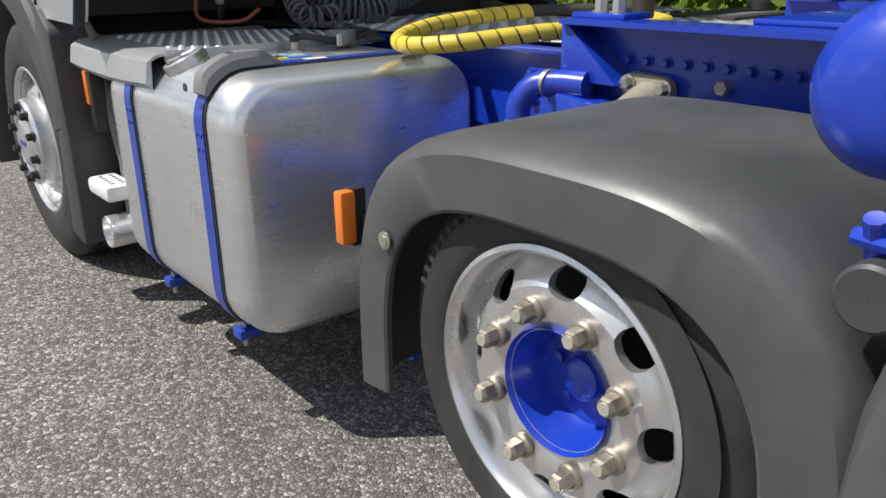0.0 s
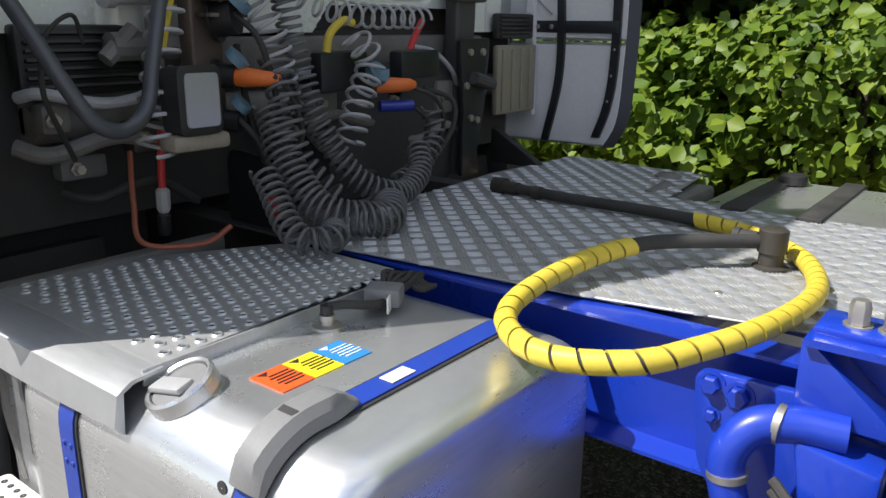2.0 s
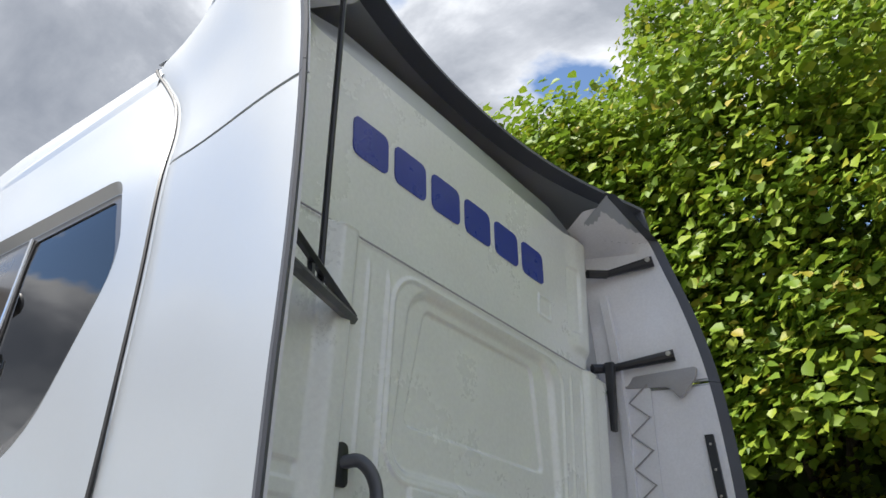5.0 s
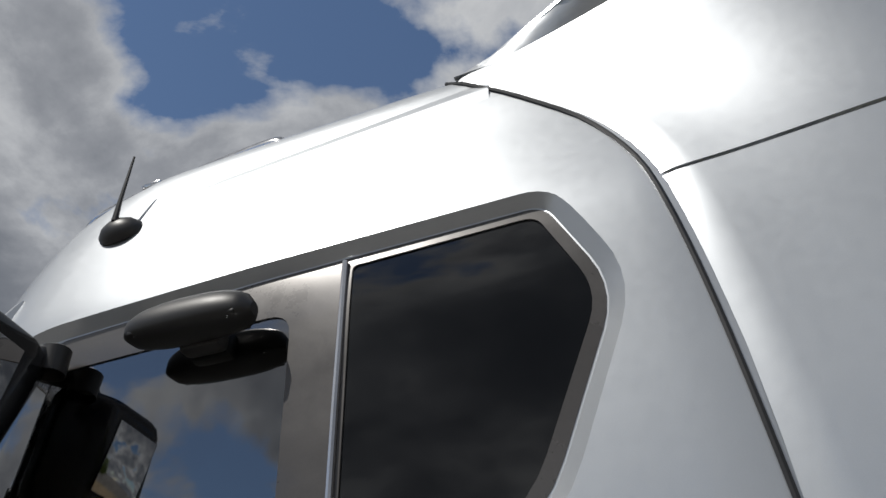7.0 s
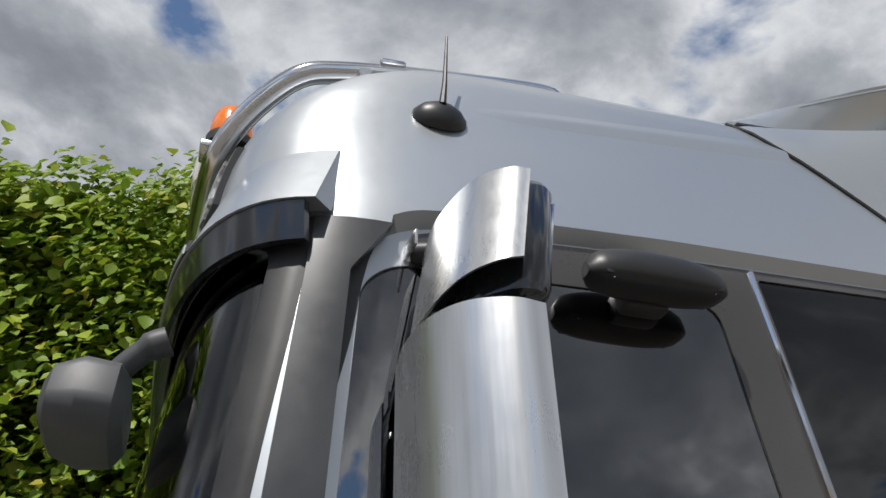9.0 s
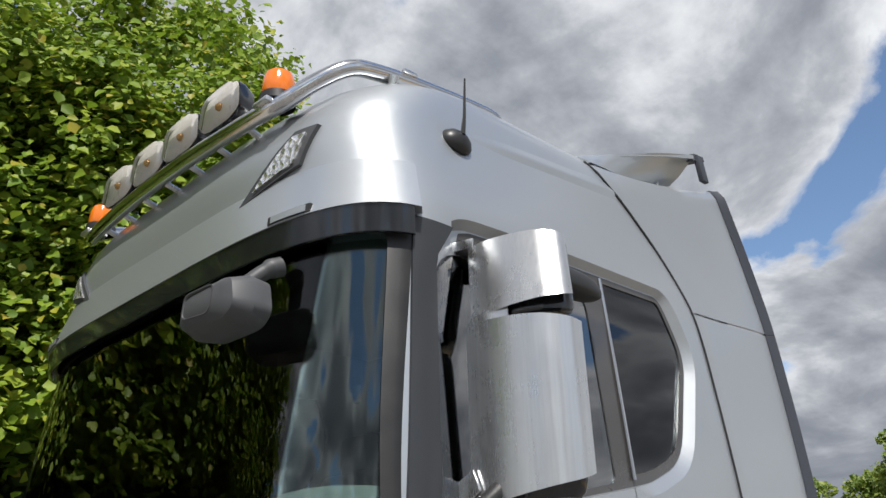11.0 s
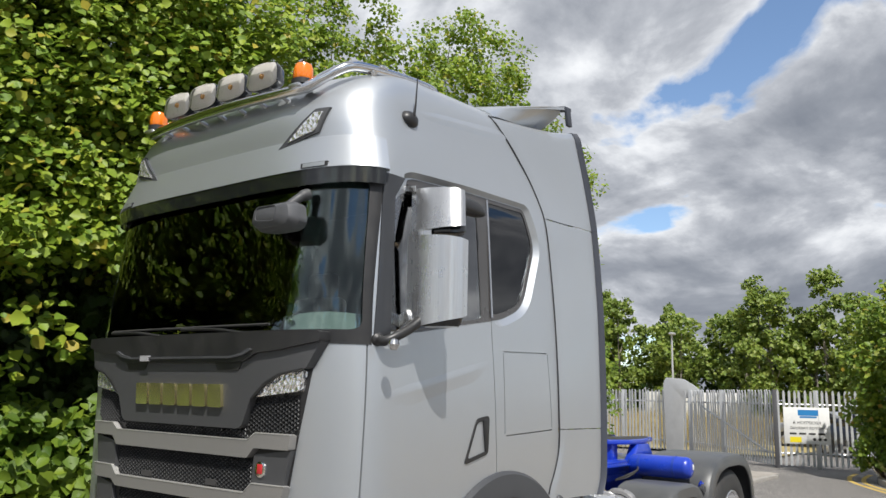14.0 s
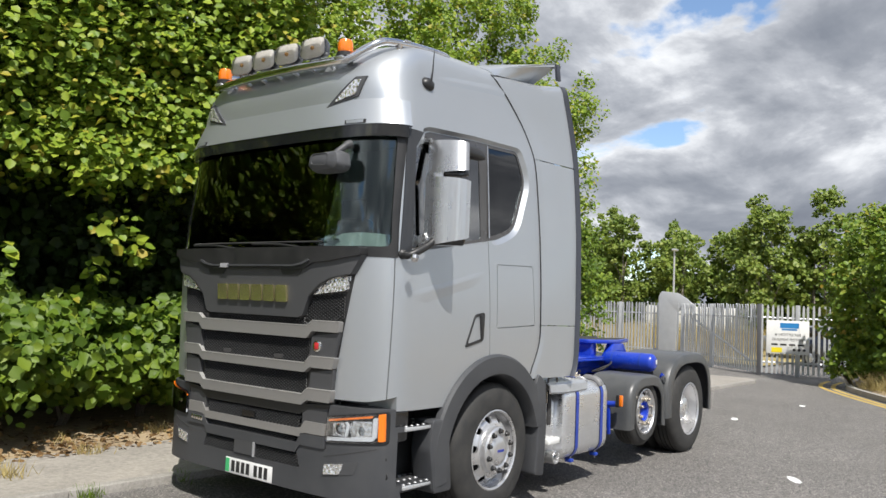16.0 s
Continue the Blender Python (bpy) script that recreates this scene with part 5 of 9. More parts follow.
# ---------------------------------------------------------------- roof deflector, triangular bracket, gas strut
ROOF_Z = [(0.0, 3.600), (0.62, 3.600), (0.75, 3.588), (0.90, 3.553), (1.0, 3.505), (1.05, 3.488)]
SIDE_Y = [(0.0, 0.945), (0.3, 1.015), (0.7, 1.11), (1.0, 1.165)]


def deflector_top(f, t):
    """A place on the roof deflector: f across from -1 to 1, t back from the roof joint to the rubber."""
    g = abs(f)
    fx, rx = -0.05 - 0.02 * g ** 4, -0.60 - 0.20 * g ** 2.2
    fz = lerp_table(ROOF_Z, 0.945 * g) + 0.004
    rz = 3.715 + 0.05 * g ** 2 - 0.02 * g ** 8
    return (fx + (rx - fx) * t, f * lerp_table(SIDE_Y, t), fz + (rz - fz) * t + 0.03 * math.sin(math.pi * t) * (1 - 0.6 * g))


def deflector():
    rings = []
    for i in range(33):
        f = -1 + i / 16
        top = [deflector_top(f, k / 12) for k in range(13)]
        rings.append(top + [(x, y, z - 0.008 - 0.014 * k / 12) for k, (x, y, z) in reversed(list(enumerate(top)))])
    return loft(rings)


part("roof_deflector", deflector(), "paint", truck, "silver roof air deflector")
o = []
for i in range(33):
    f = -1 + i / 16
    x, y, z = deflector_top(f, 1.0)
    o.append([(x + 0.012, y, z + 0.004), (x - 0.055, y * 1.012, z + 0.002), (x - 0.062, y * 1.012, z - 0.02), (x + 0.012, y, z - 0.034)])
part("deflector_edge", loft(o), "edge", truck, "dark rubber edge of the roof deflector")
# block that fills the space under the deflector in the deep-shade colour
part("deflector_frame", box((-0.42, 0, 3.575), (0.28, 1.9, 0.11), 0.03), "void", truck)
for s in (1, -1):
    rings = []
    for k in range(13):
        t = k / 12
        x, y, z = deflector_top(s, t)
        low = lerp_table([(0.0, 3.600), (0.24, 3.560), (0.72, 3.505), (0.82, 3.480)], 0.86 + x) - 0.008
        yl = s * (fair_y(x, low) + 0.006)
        rings.append([(x, y, z), (x, y * 0.55 + yl * 0.45 + s * 0.012, z * 0.5 + low * 0.5), (x, yl, low), (x, yl - s * 0.012, low), (x, y - s * 0.012, z - 0.006)])
    part("deflector_side", loft(rings), "paint", truck, "silver side plate of the roof deflector")
    x, y, z = deflector_top(s, 1.0)
    part("side_rubber", soft_prism([(x + 0.004, z), (x - 0.055, z - 0.012), (x - 0.08, 3.612), (x - 0.02, 3.608)], *((y - 0.012, y + 0.012) if s > 0 else (y - 0.012, y + 0.012)), "y", 0.003), "edge", truck)
    if s > 0:
        part("strut_bracket", joined(tube([(-0.69, 0.635, 2.592), (-0.93, 1.15, 2.62)], 0.013, 6), tube([(-0.69, 0.635, 2.582), (-0.96, 1.15, 2.50)], 0.016, 6), tube([(-0.82, 0.93, 2.61), (-0.83, 0.93, 2.54)], 0.010, 6)), "stay", truck, "black triangular bracket")
part("gas_strut", tube(spline([(-0.80, 0.92, 3.56), (-0.80, 0.905, 3.39), (-0.79, 0.88, 2.95), (-0.78, 0.858, 2.63), (-0.80, 0.875, 2.565), (-0.86, 0.96, 2.54), (-0.96, 1.12, 2.50)], 8), 0.009, 8), "stay", truck, "black support rod")

# ---------------------------------------------------------------- roof bar, lamps, beacons, aerial
bar = new("light_bar")
bar.parent = truck
tagged(bar, "stainless roof light bar with four spotlamps")
pts = [(0.47, 0.945, 3.455), (0.52, 0.945, 3.482), (0.80, 0.92, 3.470), (1.05, 0.905, 3.437), (1.16, 0.885, 3.408), (1.25, 0.82, 3.34), (1.31, 0.74, 3.275), (1.335, 0.62, 3.265), (1.352, 0.3, 3.27)]
full = pts + [(1.356, 0, 3.272)] + [(x, -y, z) for x, y, z in reversed(pts)]
part("bar_tube", tube(spline(full, 6), 0.030, 14), "chrome", bar)
for s in (1, -1):
    part("bar_clip", box((0.93, s * 0.94, 3.475), (0.07, 0.02, 0.018), 0.008, rot_of(0, 5, 0)), "chrome", bar)
    for x, z in ((0.6, 3.44), (1.0, 3.40)):
        part("bar_foot", tube([(x, s * 0.935, z + 0.03), (x, s * 0.90, z - 0.06)], 0.018, 10), "steel", bar)
for i in range(7):
    y = -0.55 + 1.1 * i / 6
    part("bar_foot", tube([(1.345, y, 3.26), (1.25, y, 3.235)], 0.012, 8), "steel", bar)


def spot(y):
    c = (1.345, y, 3.39)
    lp = part("spotlamp", loft([[(c[0] + dx, c[1] + a * w, c[2] + b * h) for a, b in rounded([(-1, -0.72), (-0.62, -1), (0.62, -1), (1, -0.72), (0.9, 0.9), (0, 1.0), (-0.9, 0.9)], 0.35, 3)]
                                for dx, w, h in ((-0.085, 0.05, 0.035), (-0.06, 0.10, 0.062), (-0.01, 0.125, 0.075), (0.014, 0.127, 0.077), (0.016, 0.118, 0.070))]), "gloss", bar, "spotlamp with a clear lens")
    part("lamp_bowl", loft([[(c[0] + dx, c[1] + a * w, c[2] + b * h) for a, b in rounded([(-1, -0.72), (-0.62, -1), (0.62, -1), (1, -0.72), (0.9, 0.9), (0, 1.0), (-0.9, 0.9)], 0.35, 3)]
                            for dx, w, h in ((0.017, 0.123, 0.074), (0.021, 0.110, 0.066), (0.0195, 0.06, 0.036), (0.019, 0.02, 0.012))]), "bowl", lp)
    part("bulb", lathe([(0, 0.016), (0.012, 0.014), (0.018, 0.006), (0.02, 0.001)], (c[0] + 0.018, c[1], c[2]), "x", 14), "bulb", lp)
    ln = part("lamp_lens", loft([[(c[0] + dx, c[1] + a * w, c[2] + b * h) for a, b in rounded([(-1, -0.72), (-0.62, -1), (0.62, -1), (1, -0.72), (0.9, 0.9), (0, 1.0), (-0.9, 0.9)], 0.35, 3)]
                                 for dx, w, h in ((0.017, 0.125, 0.0755), (0.036, 0.114, 0.069), (0.042, 0.07, 0.04), (0.044, 0.02, 0.012))]), "clear", lp)
    part("lamp_bracket", joined(tube([(1.35, y - 0.03, 3.275), (1.325, y - 0.055, 3.325)], 0.007, 6), tube([(1.35, y + 0.03, 3.275), (1.325, y + 0.055, 3.325)], 0.007, 6)), "steel", lp)


for y in (0.415, 0.137, -0.129, -0.39):
    spot(y)
for s in (1, -1):
    y = 0.685 * s
    b = part("beacon", lathe([(0, 0.062), (0.03, 0.062), (0.034, 0.055), (0.034, 0.001)], (1.30, y, 3.292), "z", 28), "black", bar, "amber rotating beacon")
    part("beacon_dome", lathe([(0.0, 0.052), (0.012, 0.056), (0.06, 0.054), (0.085, 0.046), (0.092, 0.036), (0.094, 0.001)], (1.30, y, 3.328), "z", 28), "amber", b, "amber plastic dome")
    part("beacon_foot", box((1.325, y, 3.278), (0.09, 0.08, 0.02), 0.006), "steel", b)
ae = part("aerial", lathe([(0, 0.052), (0.012, 0.050), (0.030, 0.036), (0.040, 0.018), (0.042, 0.001)], (0, 0, 0), "z", 24), "black", truck, "short black whip aerial")
ae.matrix_basis = Matrix.Translation((0.856, cab_y(3.155) - 0.004, 3.158)) @ Matrix.Rotation(radians(-66), 4, "X") @ Matrix.Diagonal((1.25, 1, 1, 1))
part("whip", tube([(0.858, 1.115, 3.175), (0.853, 1.12, 3.24), (0.845, 1.122, 3.40)], [0.009, 0.006, 0.003], 8), "black", truck)

# ---------------------------------------------------------------- mirrors on the near side
mir = new("door_mirror")
mir.parent = truck
tagged(mir, "tall door mirror with stainless steel covers")


def shell_sheet(z0, z1, outline, t=0.004, lean=(0.0, 0.0)):
    """A bent upright sheet: outline is its plan, lean moves the upper edge."""
    rings = []
    P = [Vector(p) for p in outline]
    for k, p in enumerate(P):
        a, b = P[max(0, k - 1)], P[min(len(P) - 1, k + 1)]
        d = (b - a).normalized()
        n = Vector((d.y, -d.x)) * t
        f = k / (len(P) - 1)
        lo, hi = z0[0] + (z0[1] - z0[0]) * f, z1[0] + (z1[1] - z1[0]) * f
        q = p + Vector(lean)
        rings.append([(p.x, p.y, lo), (q.x, q.y, hi), (q.x + n.x, q.y + n.y, hi), (p.x + n.x, p.y + n.y, lo)])
    return loft(rings)


low = [p.xy for p in spline([(0.978, 1.21, 0), (0.990, 1.30, 0), (0.984, 1.39, 0), (0.955, 1.458, 0), (0.905, 1.496, 0), (0.862, 1.503, 0)], 6)]
top = [p.xy for p in spline([(0.962, 1.215, 0), (0.972, 1.30, 0), (0.964, 1.39, 0), (0.945, 1.452, 0), (0.912, 1.490, 0), (0.884, 1.500, 0)], 6)]
part("lower_cover", shell_sheet((1.975, 2.045), (2.462, 2.428), low, 0.004, (0.0, 0.0)), "steel", mir, "brushed stainless mirror cover")
part("upper_cover", shell_sheet((2.478, 2.500), (2.728, 2.700), top, 0.004, (-0.046, -0.042)), "steel", mir, "brushed stainless mirror cover")
part("cover_bridge", shell_sheet((2.455, 2.45), (2.485, 2.49), [p.xy for p in spline([(0.966, 1.21, 0), (0.972, 1.28, 0), (0.960, 1.345, 0)], 5)]), "steel", mir)
part("cover_foot", box((0.99, 1.20, 2.03), (0.010, 0.09, 0.06), 0.003, rot_of(24, 0, -6)), "steel", mir)
part("cover_tongue", box((0.950, 1.175, 2.725), (0.006, 0.09, 0.03), 0.002, rot_of(-8, 0, 0)), "steel", mir)
hs = rounded([(0.968, 1.215), (0.979, 1.30), (0.972, 1.385), (0.944, 1.448), (0.905, 1.485), (0.870, 1.488), (0.846, 1.465), (0.862, 1.32), (0.895, 1.255), (0.930, 1.215)], 0.020)


def housing(z0, z1, shift, lean):
    """A mirror housing with rounded rims, its upper end moved by the lean."""
    c = Vector((0.905, 1.35))
    rings = []
    for f, k in ((0.0, 0.86), (0.03, 0.95), (0.09, 1.0), (0.5, 1.0), (0.90, 1.0), (0.97, 0.94), (1.0, 0.84)):
        rings.append([(c.x + (x - c.x) * k + shift[0] + lean[0] * f, c.y + (y - c.y) * k + shift[1] + lean[1] * f, z0 + (z1 - z0) * f) for x, y in hs])
    return loft(rings)


part("lower_housing", housing(1.99, 2.432, (0.0, 0.0), (0.0, 0.0)), "gloss", mir, "gloss black mirror housing")
part("upper_housing", housing(2.462, 2.708, (-0.020, -0.004), (-0.046, -0.040)), "gloss", mir, "gloss black mirror housing")
part("mirror_glass", box((0.852, 1.392, 2.21), (0.004, 0.125, 0.36), 0.001, rot_of(0, 0, 6.3)), "mirror", mir)
part("wide_glass", box((0.809, 1.368, 2.585), (0.004, 0.125, 0.17), 0.001, rot_of(0, -10, 6.3)), "mirror", mir)
part("upper_arm", joined(tube(spline([(0.93, 1.14, 2.735), (0.88, 1.175, 2.725), (0.85, 1.21, 2.715), (0.86, 1.26, 2.69)], 6), 0.026, 12), lathe([(-0.03, 0.034), (0.03, 0.034), (0.036, 0.025), (0.036, 0.001)], (0.835, 1.195, 2.705), "z", 20)), "black", mir)
part("lower_arm", joined(tube(spline([(1.16, 1.17, 1.915), (1.165, 1.235, 1.905), (1.12, 1.27, 1.93), (1.02, 1.29, 1.985), (0.93, 1.31, 2.06)], 6), [0.036] * 3 + [0.025] * 22, 12)), "black", mir)
part("arm_ball", lathe([(-0.03, 0.001), (-0.026, 0.018), (0, 0.03), (0.022, 0.022), (0.03, 0.001)], (1.20, 1.325, 1.885), "z", 18), "chrome", mir)
# kerb mirror over the door
km = new("kerb_mirror")
km.parent = truck
tagged(km, "black kerb mirror hung over the door window")
rings = []
for i in range(21):
    u = -1 + i / 10
    g = max(0.0, 1 - abs(u) ** 2.8) ** 0.5
    ring_pts = []
    for k in range(20):
        a = 2 * math.pi * k / 20
        ca, sa = math.cos(a), math.sin(a)
        ring_pts.append((0.473 + 0.150 * u, 1.218 + 0.050 * (0.30 + 0.70 * g) * math.copysign(abs(ca) ** 0.7, ca), 2.708 + ((0.016 + 0.046 * g) * sa * (1 - 0.28 * max(0.0, ca)) if sa > 0 else (0.012 + 0.020 * g) * -abs(sa) ** 0.6)))
    rings.append(ring_pts)
part("kerb_housing", loft(rings), "black", km)
part("kerb_lip", box((0.473, 1.218, 2.692), (0.250, 0.074, 0.010), 0.004), "black", km)
part("kerb_glass", box((0.473, 1.218, 2.6855), (0.22, 0.060, 0.004), 0.001), "mirror", km)
part("kerb_stem", box((0.473, 1.160, 2.700), (0.10, 0.05, 0.06), 0.015), "black", km)
# front mirror
fm = new("front_mirror")
fm.parent = truck
tagged(fm, "dark grey front mirror hung before the windscreen")
part("front_housing", loft([[(1.49 + d, 0.755 + a * w, 2.52 + b * h) for a, b in rounded([(-1, -0.55), (-0.6, -1), (0.75, -1), (1, -0.5), (0.85, 0.85), (-0.9, 0.75)], 0.4, 4)] for d, w, h in ((-0.10, 0.12, 0.05), (-0.08, 0.155, 0.075), (-0.02, 0.165, 0.080), (0.03, 0.14, 0.062), (0.045, 0.10, 0.04))]), "mirror_grey", fm)
bz = rounded([(-1, -0.7), (0.8, -1), (1, 0.8), (-0.9, 0.9)], 0.4, 4)
part("front_bezel", loft([[(1.533 + d, 0.735 + a * w, 2.525 + b * h) for a, b in bz] for d, w, h in ((-0.012, 0.086, 0.049), (0.0045, 0.083, 0.046), (0.0045, 0.078, 0.042), (-0.004, 0.072, 0.038), (-0.003, 0.02, 0.01))]), "mirror_grey", fm)
part("front_arm", tube(spline([(1.34, 0.83, 2.655), (1.38, 0.82, 2.635), (1.44, 0.79, 2.575)], 6), [0.030] * 6 + [0.024] * 7, 12), "grey", fm)

# ---------------------------------------------------------------- inside the cab
part("cab_floor", box((0.35, 0, 1.325), (1.85, 2.2, 0.03), 0.0), "seat", truck)
part("dashboard", loft([[(1.31 - 0.05 * abs(f) ** 2 - 0.22 * abs(f) ** 6, 1.08 * f, 1.95), (1.10 - 0.1 * abs(f) ** 4, 1.08 * f, 2.05 - 0.03 * math.cos(5 * f)), (0.92, 1.08 * f, 1.90), (0.90, 1.08 * f, 1.55), (1.20 - 0.25 * abs(f) ** 4, 1.08 * f, 1.45)] for f in [-1 + i / 10 for i in range(21)]]), "dash", truck, "grey dashboard")
for s in (0.58, -0.58):
    st = new("cab_seat")
    st.parent = truck
    tagged(st, "grey fabric cab seat")
    part("seat_base", box((0.20, s, 1.62), (0.52, 0.52, 0.18), 0.05, None, 3), "seat", st)
    part("backrest", box((-0.08, s, 2.0), (0.15, 0.50, 0.72), 0.06, rot_of(0, -8, 0), 3), "seat", st)
    part("headrest", box((-0.15, s, 2.45), (0.10, 0.28, 0.20), 0.04, None, 3), "seat", st)
part("steering_wheel", tube([(0.80 + 0.10 * math.sin(a), -0.58 + 0.22 * math.cos(a), 1.98 + 0.19 * math.sin(a)) for a in [2 * math.pi * k / 28 for k in range(28)]], 0.016, 8, True), "black", truck)
part("curtain_rail", box((1.22, 0, 2.80), (0.06, 1.9, 0.05), 0.01), "dash", truck)
part("bunk", box((-0.33, 0, 1.75), (0.45, 2.0, 0.30), 0.05), "seat", truck)
part("headliner", box((0.25, 0, 3.10), (1.5, 1.9, 0.03), 0.0), "dash", truck)

# ---------------------------------------------------------------- wheels
def wheel(c, tyre_r, rim_r, width, style, side=1, hub="rim"):
    """A road wheel whose outer face looks to the given side; c is the middle of the outer tyre face."""
    w = new("wheel")
    w.parent = truck
    x, y, z = c
    W = width
    k = side
    prof = [(-0.02, rim_r * 0.97), (0.0, rim_r + 0.012), (0.006, rim_r + 0.03), (0.008, rim_r + 0.07), (0.004, tyre_r - 0.085), (-0.006, tyre_r - 0.05),
            (-0.022, tyre_r - 0.022), (-0.04, tyre_r - 0.006), (-0.055, tyre_r)]
    rib = (W - 0.11) / 4
    for i in range(4):
        a = -0.055 - i * rib
        prof += [(a - rib + 0.014, tyre_r), (a - rib + 0.012, tyre_r - 0.012), (a - rib + 0.002, tyre_r - 0.012), (a - rib, tyre_r)] if i < 3 else [(a - rib, tyre_r)]
    prof += [(-W + 0.04, tyre_r - 0.006), (-W + 0.022, tyre_r - 0.022), (-W, tyre_r - 0.09), (-W, rim_r + 0.03), (-W + 0.02, rim_r * 0.97)]
    V, Q = lathe(prof, c, "y", 72, k)
    tyre = part("tyre", (V, Q), "rubber", w, "worn black road tyre")
    # raised marks on the side wall
    for i in range(2):
        for j in range(9):
            a = math.pi * i + 0.35 + 0.085 * j
            r = rim_r + 0.075
            d = Vector((math.cos(a), 0, math.sin(a)))
            bm = box((0, 0, 0), (0.010, 0.001, 0.016), 0.0)
            bmesh.ops.transform(bm, matrix=Matrix.Translation(Vector(c) + d * r + Vector((0, k * 0.0080, 0))) @ Matrix.Rotation(-a + math.pi / 2, 4, "Y"), verts=bm.verts)
            part("side_wall_mark", bm, "rubber", tyre)
    return w


def nut(parent, c, r, h, side=1, mat="nut", cap="nutcap", turn=0.0):
    """A six-sided wheel nut on its washer."""
    n = part("wheel_nut", joined(lathe([(0, r * 1.35), (h * 0.18, r * 1.35), (h * 0.28, r * 1.12), (h * 0.3, r * 0.9)], c, "y", 20, side),
                                 lathe([(h * 0.25, r), (h * 0.85, r), (h, r * 0.82), (h, 0.001)], c, "y", 6, side)), mat, parent, sharp=25)
    if cap:
        part("nut_face", lathe([(0, r * 0.62), (0.002, r * 0.6), (0.002, 0.001)], (c[0], c[1] + side * h, c[2]), "y", 16, side), cap, n)
    return n


def ring_disc(c, prof_fn, r0, r1, holes, side, rings=9, seg=96):
    """A wheel disc from r0 to r1 whose height follows prof_fn, with rounded openings left out (angle, radius, half length, half height)."""
    geo = joined(lathe([(prof_fn(r0 + (r1 - r0) * i / rings), r0 + (r1 - r0) * i / rings) for i in range(rings + 1)]
                       + [(prof_fn(r1 - (r1 - r0) * i / rings) - 0.016, r1 - (r1 - r0) * i / rings) for i in range(rings + 1)]
                       + [(prof_fn(r0), r0)], c, "y", seg, side))
    cutters = []
    for a, rr, hl, hh in holes:
        o = [(hl * math.cos(2 * math.pi * k / 20), hh * math.sin(2 * math.pi * k / 20)) for k in range(20)]
        p = [(c[0] + math.cos(a) * (rr + v) - math.sin(a) * u, c[2] + math.sin(a) * (rr + v) + math.cos(a) * u) for u, v in o]
        cutters.append(prism(p, c[1] - 0.5, c[1] + 0.3, "y"))
    return cut(geo, cutters) if cutters else geo


MID_X, MID_Z, DRV_X = -2.862, 0.566, -4.085

